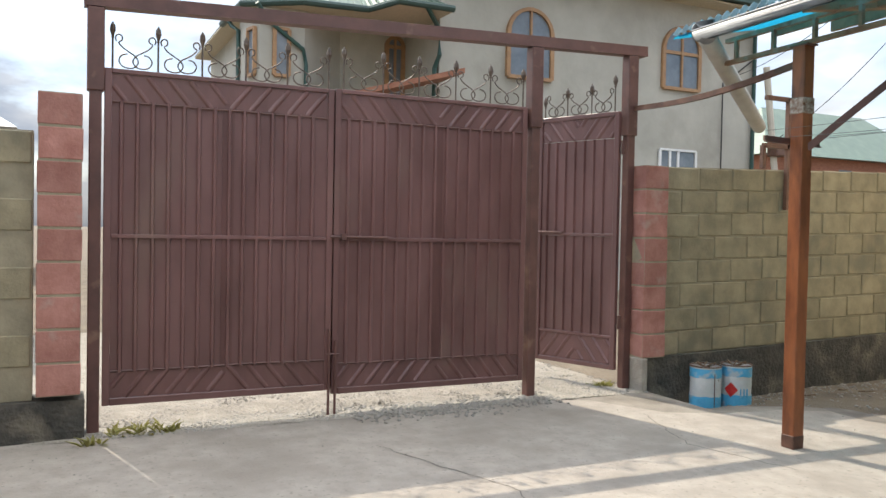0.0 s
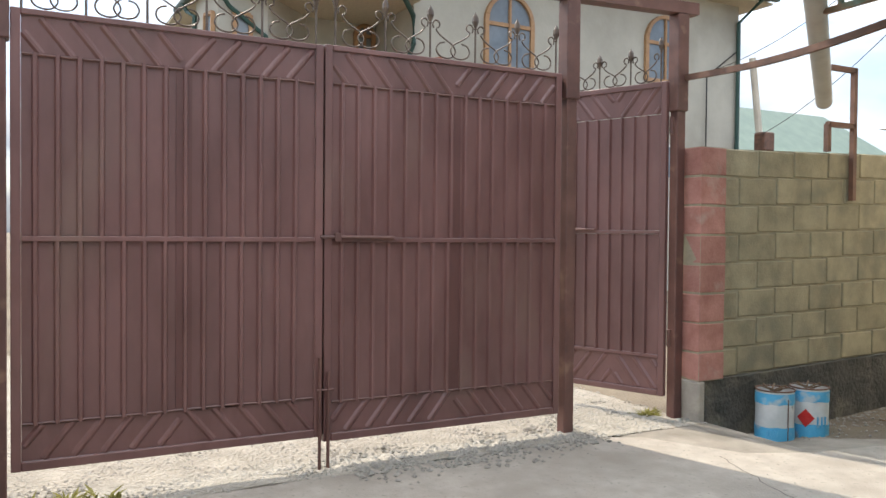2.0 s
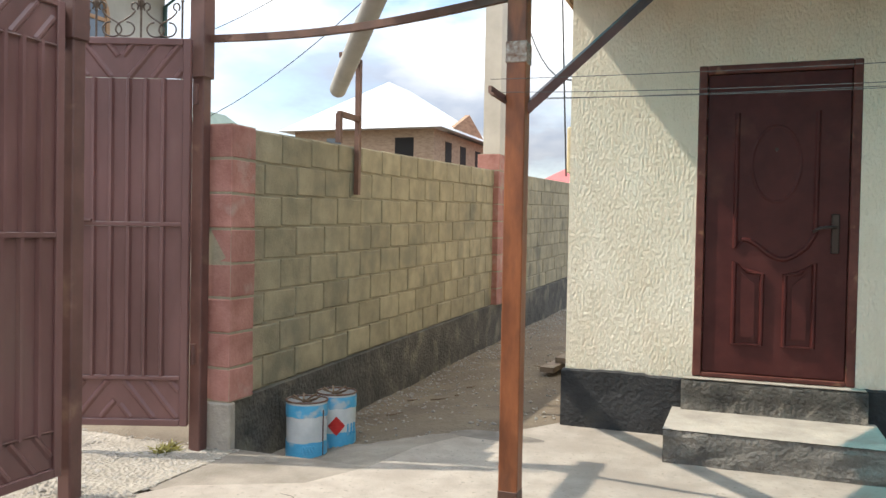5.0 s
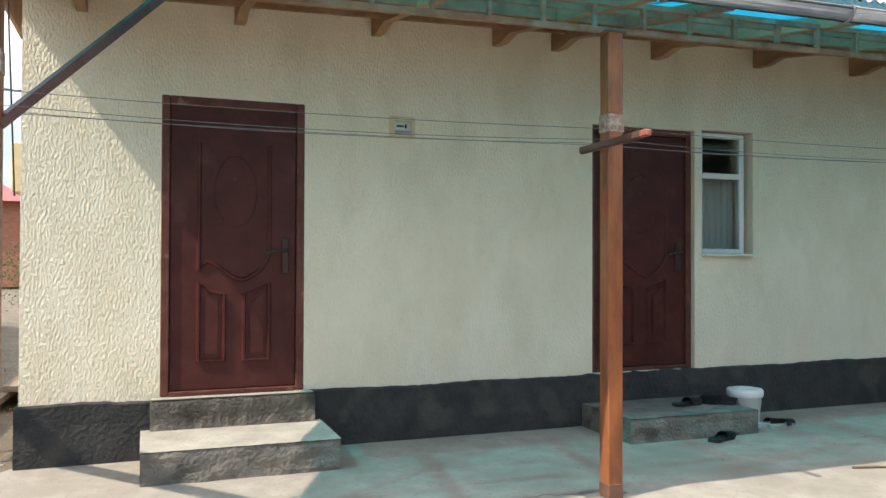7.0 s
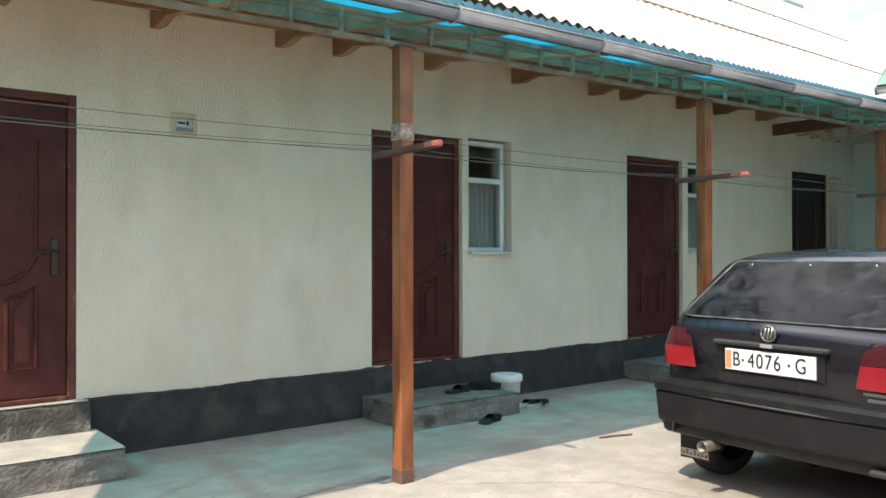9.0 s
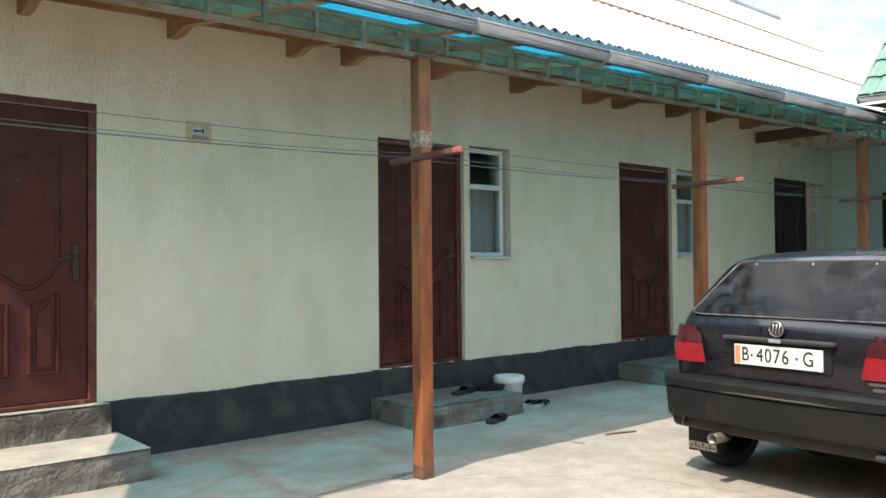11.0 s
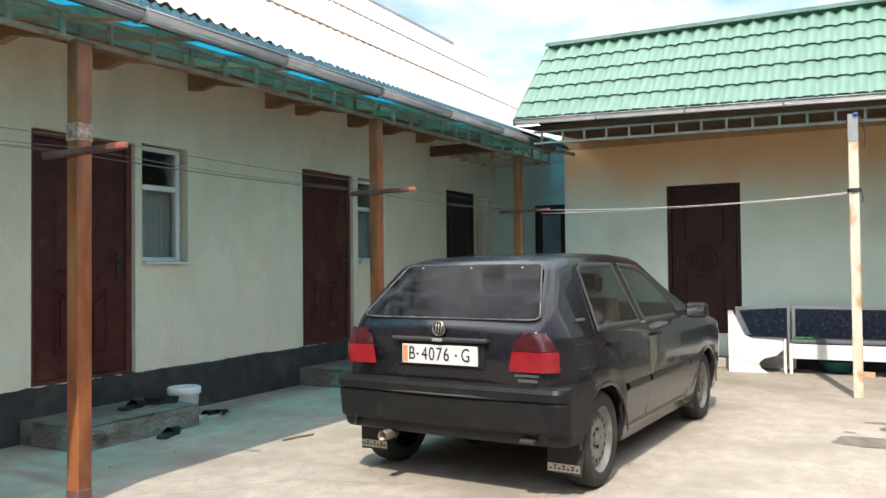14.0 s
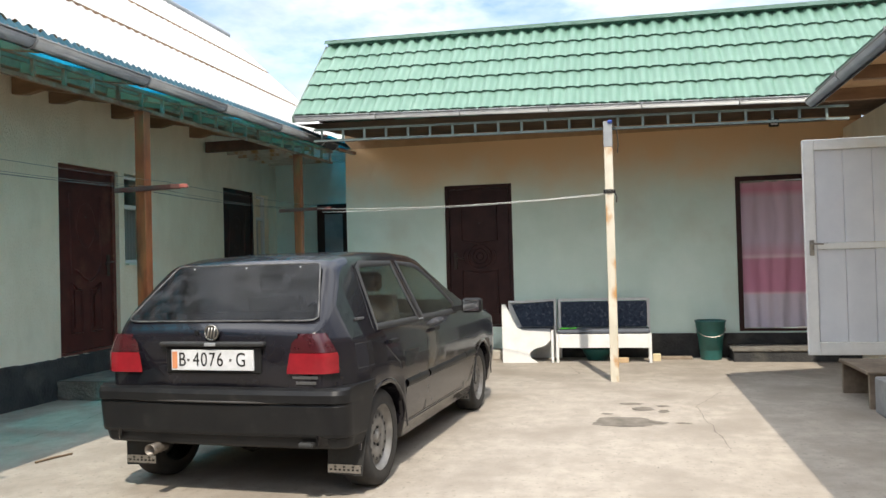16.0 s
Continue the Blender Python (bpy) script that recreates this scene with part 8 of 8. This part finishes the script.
stones("gravel_stones", "loose grey pebbles outside the gate", 9000, lambda r: (-1.65 - abs(r.gauss(0, 1.0)), r.uniform(-0.5, 4.0)), 0.0115, 3, lambda x, y: 0.0)
stones("gravel_heap_stones", "coarser pebbles along the threshold of the gate", 900, lambda r: (-1.72 + r.gauss(0, 0.12), r.uniform(1.3, 3.1)), 0.018, 4, lambda x, y: 0.004)
stones("yard_grit", "scattered grit and crumbs on the yard", 420, lambda r: (r.uniform(-1.4, 10.5), r.uniform(-3.0, 4.6)), 0.006, 5, lambda x, y: 0.003)
stones("lane_rubble", "small clods and stones in the lane", 500, lambda r: (r.uniform(-1.7, -0.2), r.uniform(4.5, 11.0)), 0.012, 6, lambda x, y: lane_z(x, y) - 0.004)


def weed(at, count, height, spread, seed, label):
    rnd = random.Random(seed)
    bm = bmesh.new()
    for _ in range(count):
        a, r = rnd.uniform(0, 6.28), spread * math.sqrt(rnd.random())
        p = Vector(at) + Vector((r * 0.5 * math.cos(a), r * math.sin(a), 0))
        b = rnd.uniform(0, 6.28)
        lean = Vector((math.cos(b), math.sin(b), 0)) * rnd.uniform(0.02, 0.12)
        h = height * rnd.uniform(0.4, 1.1)
        s = Vector((-math.sin(b), math.cos(b), 0)) * rnd.uniform(0.003, 0.009)
        q = p + lean * 0.4 + Vector((0, 0, h * 0.6))
        t = p + lean + Vector((0, 0, h))
        v = [bm.verts.new(c) for c in (p - s, p + s, q + s * 1.6, t, q - s * 1.6)]
        bm.faces.new(v)
    o = part("weed_clump", bm, M_GRASS, keep_normals=True)
    return tagged(o, label, "weeds", "weeds by the gate")


weed((-1.78, -0.10, -0.01), 90, 0.065, 0.24, 1, "yellow-green weeds growing under the gate")
weed((-1.55, -0.42, 0.0), 26, 0.05, 0.07, 2, "small weed tuft at the gate post's foot")
weed((-2.05, 3.80, -0.02), 80, 0.055, 0.07, 4, "weed tuft beside the wicket post")

# bush seen past the house corner
rnd = random.Random(12)
bush = thing("lane_bush", "green bush at the end of the lane", "bush", (-1.2, 19.0, 0))
bm = bmesh.new()
for i in range(9):
    a = i * 0.7
    tube(bm, [(-1.2 + 0.1 * math.cos(a), 19 + 0.1 * math.sin(a), -0.1), (-1.2 + 0.5 * math.cos(a), 19 + 0.5 * math.sin(a), 0.9), (-1.2 + 0.9 * math.cos(a), 19 + 0.9 * math.sin(a), 1.6)], 0.02, 5, r_end=0.006)
part("branches", bm, M_TWIG, bush)
bm = bmesh.new()
for i in range(2600):
    c = Vector((rnd.gauss(0, 0.62), rnd.gauss(0, 0.5), rnd.gauss(0, 0.42)))
    p = Vector((-1.2, 19.0, 1.05)) + c * (0.75 + 0.35 * noise.noise(c * 1.6))
    d = Vector((rnd.uniform(-1, 1), rnd.uniform(-1, 1), rnd.uniform(-1, 1))).normalized() * 0.06
    s = d.cross(Vector((0.3, 0.2, 1))).normalized() * 0.022
    bm.faces.new([bm.verts.new(q) for q in (p, p + d * 0.5 + s, p + d, p + d * 0.5 - s)])
part("leaves", bm, M_LEAF, bush, keep_normals=True)
fixed("wall_lane_end", one_box(-1.98, 22.0, 0.0, 4.0, 22.2, 2.0), M_ROOF_ZINC, "grey sheet fence closing the lane", "fence")


def lane_rubble(rnd):
    if rnd.random() < 0.6:
        return -1.72 + abs(rnd.gauss(0, 0.22)), rnd.uniform(4.5, 14.0)
    return rnd.uniform(-1.7, -0.05), rnd.uniform(4.8, 14.0)


stones("lane_rubble", "crumbs of cement and stones lying in the lane", 1400, lane_rubble, 0.016, 21, lambda x, y: lane_z(x, y) + 0.002)
rnd = random.Random(33)
for k in range(14):
    x, y, a, w = rnd.uniform(-1.5, -0.15), rnd.uniform(4.9, 9.5), rnd.uniform(0, 3.14), rnd.uniform(0.08, 0.28)
    st = thing("dry_stick", "dry stick lying in the dusty lane", "stick", (x, y, lane_z(x, y)), "sticks in the lane")
    bm = bmesh.new()
    tube(bm, [(x + w * (t - 0.5) * math.cos(a) + 0.02 * math.sin(t * 5), y + w * (t - 0.5) * math.sin(a), lane_z(x + w * (t - 0.5) * math.cos(a), y + w * (t - 0.5) * math.sin(a)) + 0.010) for t in (0, 0.3, 0.6, 1)], 0.007, 5, r_end=0.003)
    part("twig", bm, M_TWIG, st)


# flat stains and cracks on the concrete
def patch(name, label, cx, cy, rx, ry, seed, mat, z, n=40):
    bm = bmesh.new()
    pts = []
    for i in range(n):
        a = 2 * math.pi * i / n
        k = 1 + 0.35 * noise.noise(Vector((math.cos(a) * 1.4 + seed, math.sin(a) * 1.4, seed * 0.3))) + 0.12 * noise.noise(Vector((math.cos(a) * 5, math.sin(a) * 5, seed)))
        pts.append(bm.verts.new((cx + rx * k * math.cos(a), cy + ry * k * math.sin(a), z)))
    bm.faces.new(pts)
    return fixed(name, bm, mat, label, "stain")


patch("trim_damp_1", "dark damp patch drying on the concrete", 6.85, -0.33, 0.20, 0.27, 1, M_WET, 0.0045)
for k, (x, y, a, b) in enumerate(((7.45, -0.45, 0.10, 0.09), (7.70, -0.35, 0.05, 0.10), (7.35, -0.62, 0.07, 0.05), (7.6, -0.62, 0.04, 0.06), (7.2, -0.15, 0.03, 0.05), (6.85, -0.75, 0.03, 0.06))):
    patch("trim_damp_%d" % (k + 2), "small damp spots drying on the concrete", x, y, a, b, k + 3, M_WET, 0.0045, 20)
patch("trim_damp_9", "dark oily patch on the earth by the post", -0.35, 4.95, 0.30, 0.12, 17, M_WET, 0.004)


def crack(pts, w, seed):
    bm = bmesh.new()
    rows = []
    n = len(pts) * 8
    for i in range(n + 1):
        t = i / n * (len(pts) - 1)
        k = min(int(t), len(pts) - 2)
        p = Vector(pts[k]).lerp(Vector(pts[k + 1]), t - k)
        p += Vector((noise.noise(Vector((i * 0.6, seed, 0))), noise.noise(Vector((i * 0.6, seed, 9))), 0)) * 0.04
        d = (Vector(pts[k + 1]) - Vector(pts[k])).normalized()
        s = Vector((-d.y, d.x, 0)) * w * (0.5 + abs(noise.noise(Vector((i * 0.9, seed, 4)))))
        rows.append((bm.verts.new((p.x - s.x, p.y - s.y, 0.0042)), bm.verts.new((p.x + s.x, p.y + s.y, 0.0042))))
    for a, b in zip(rows, rows[1:]):
        bm.faces.new((a[0], a[1], b[1], b[0]))
    return bm


for k, (pts, w) in enumerate(([((2.3, 3.75, 0), (2.9, 3.85, 0), (3.3, 3.75, 0)), 0.006], [((5.6, 4.4, 0), (6.3, 4.35, 0), (6.9, 4.5, 0)), 0.004], [((3.4, 3.5, 0), (4.2, 2.9, 0), (4.4, 2.2, 0)), 0.003],
                              [((-0.9, 1.2, 0), (0.2, 1.6, 0), (1.1, 1.2, 0)), 0.004], [((-1.0, 3.4, 0), (-0.2, 3.1, 0), (0.5, 3.3, 0)), 0.005], [((8.8, 0.9, 0), (9.6, 0.2, 0), (10.4, 0.4, 0)), 0.003],
                              [((6.0, -1.0, 0), (7.6, -0.9, 0), (8.4, -1.2, 0)), 0.003])):
    fixed("trim_crack_%d" % (k + 1), crack(pts, w, k), M_CRACK, "thin dirt-filled crack in the concrete", "crack")
tw = thing("broken_twig", "short broken stick on the concrete", "stick", (4.6, 3.75, 0.0))
bm = bmesh.new()
tube(bm, [(5.05, 3.70, 0.012), (5.2, 3.66, 0.014), (5.33, 3.62, 0.010)], 0.008, 5)
part("stick", bm, M_TWIG, tw)
rg2 = thing("foot_rubble", "rag and rubble round the post's foot", "rubble", (3.24, 3.75, 0.0))
bm = bmesh.new()
sheet(bm, lambda i, j: (3.10 + 0.03 * i, 3.72 + 0.022 * j, 0.006 + 0.035 * abs(noise.noise(Vector((i * 0.6, j * 0.6, 2)))) * (1 if 0 < i < 9 and 0 < j < 5 else 0.2)), 10, 6, 0.003)
part("rag", bm, M_GREYBLOCK, rg2, smooth=True)
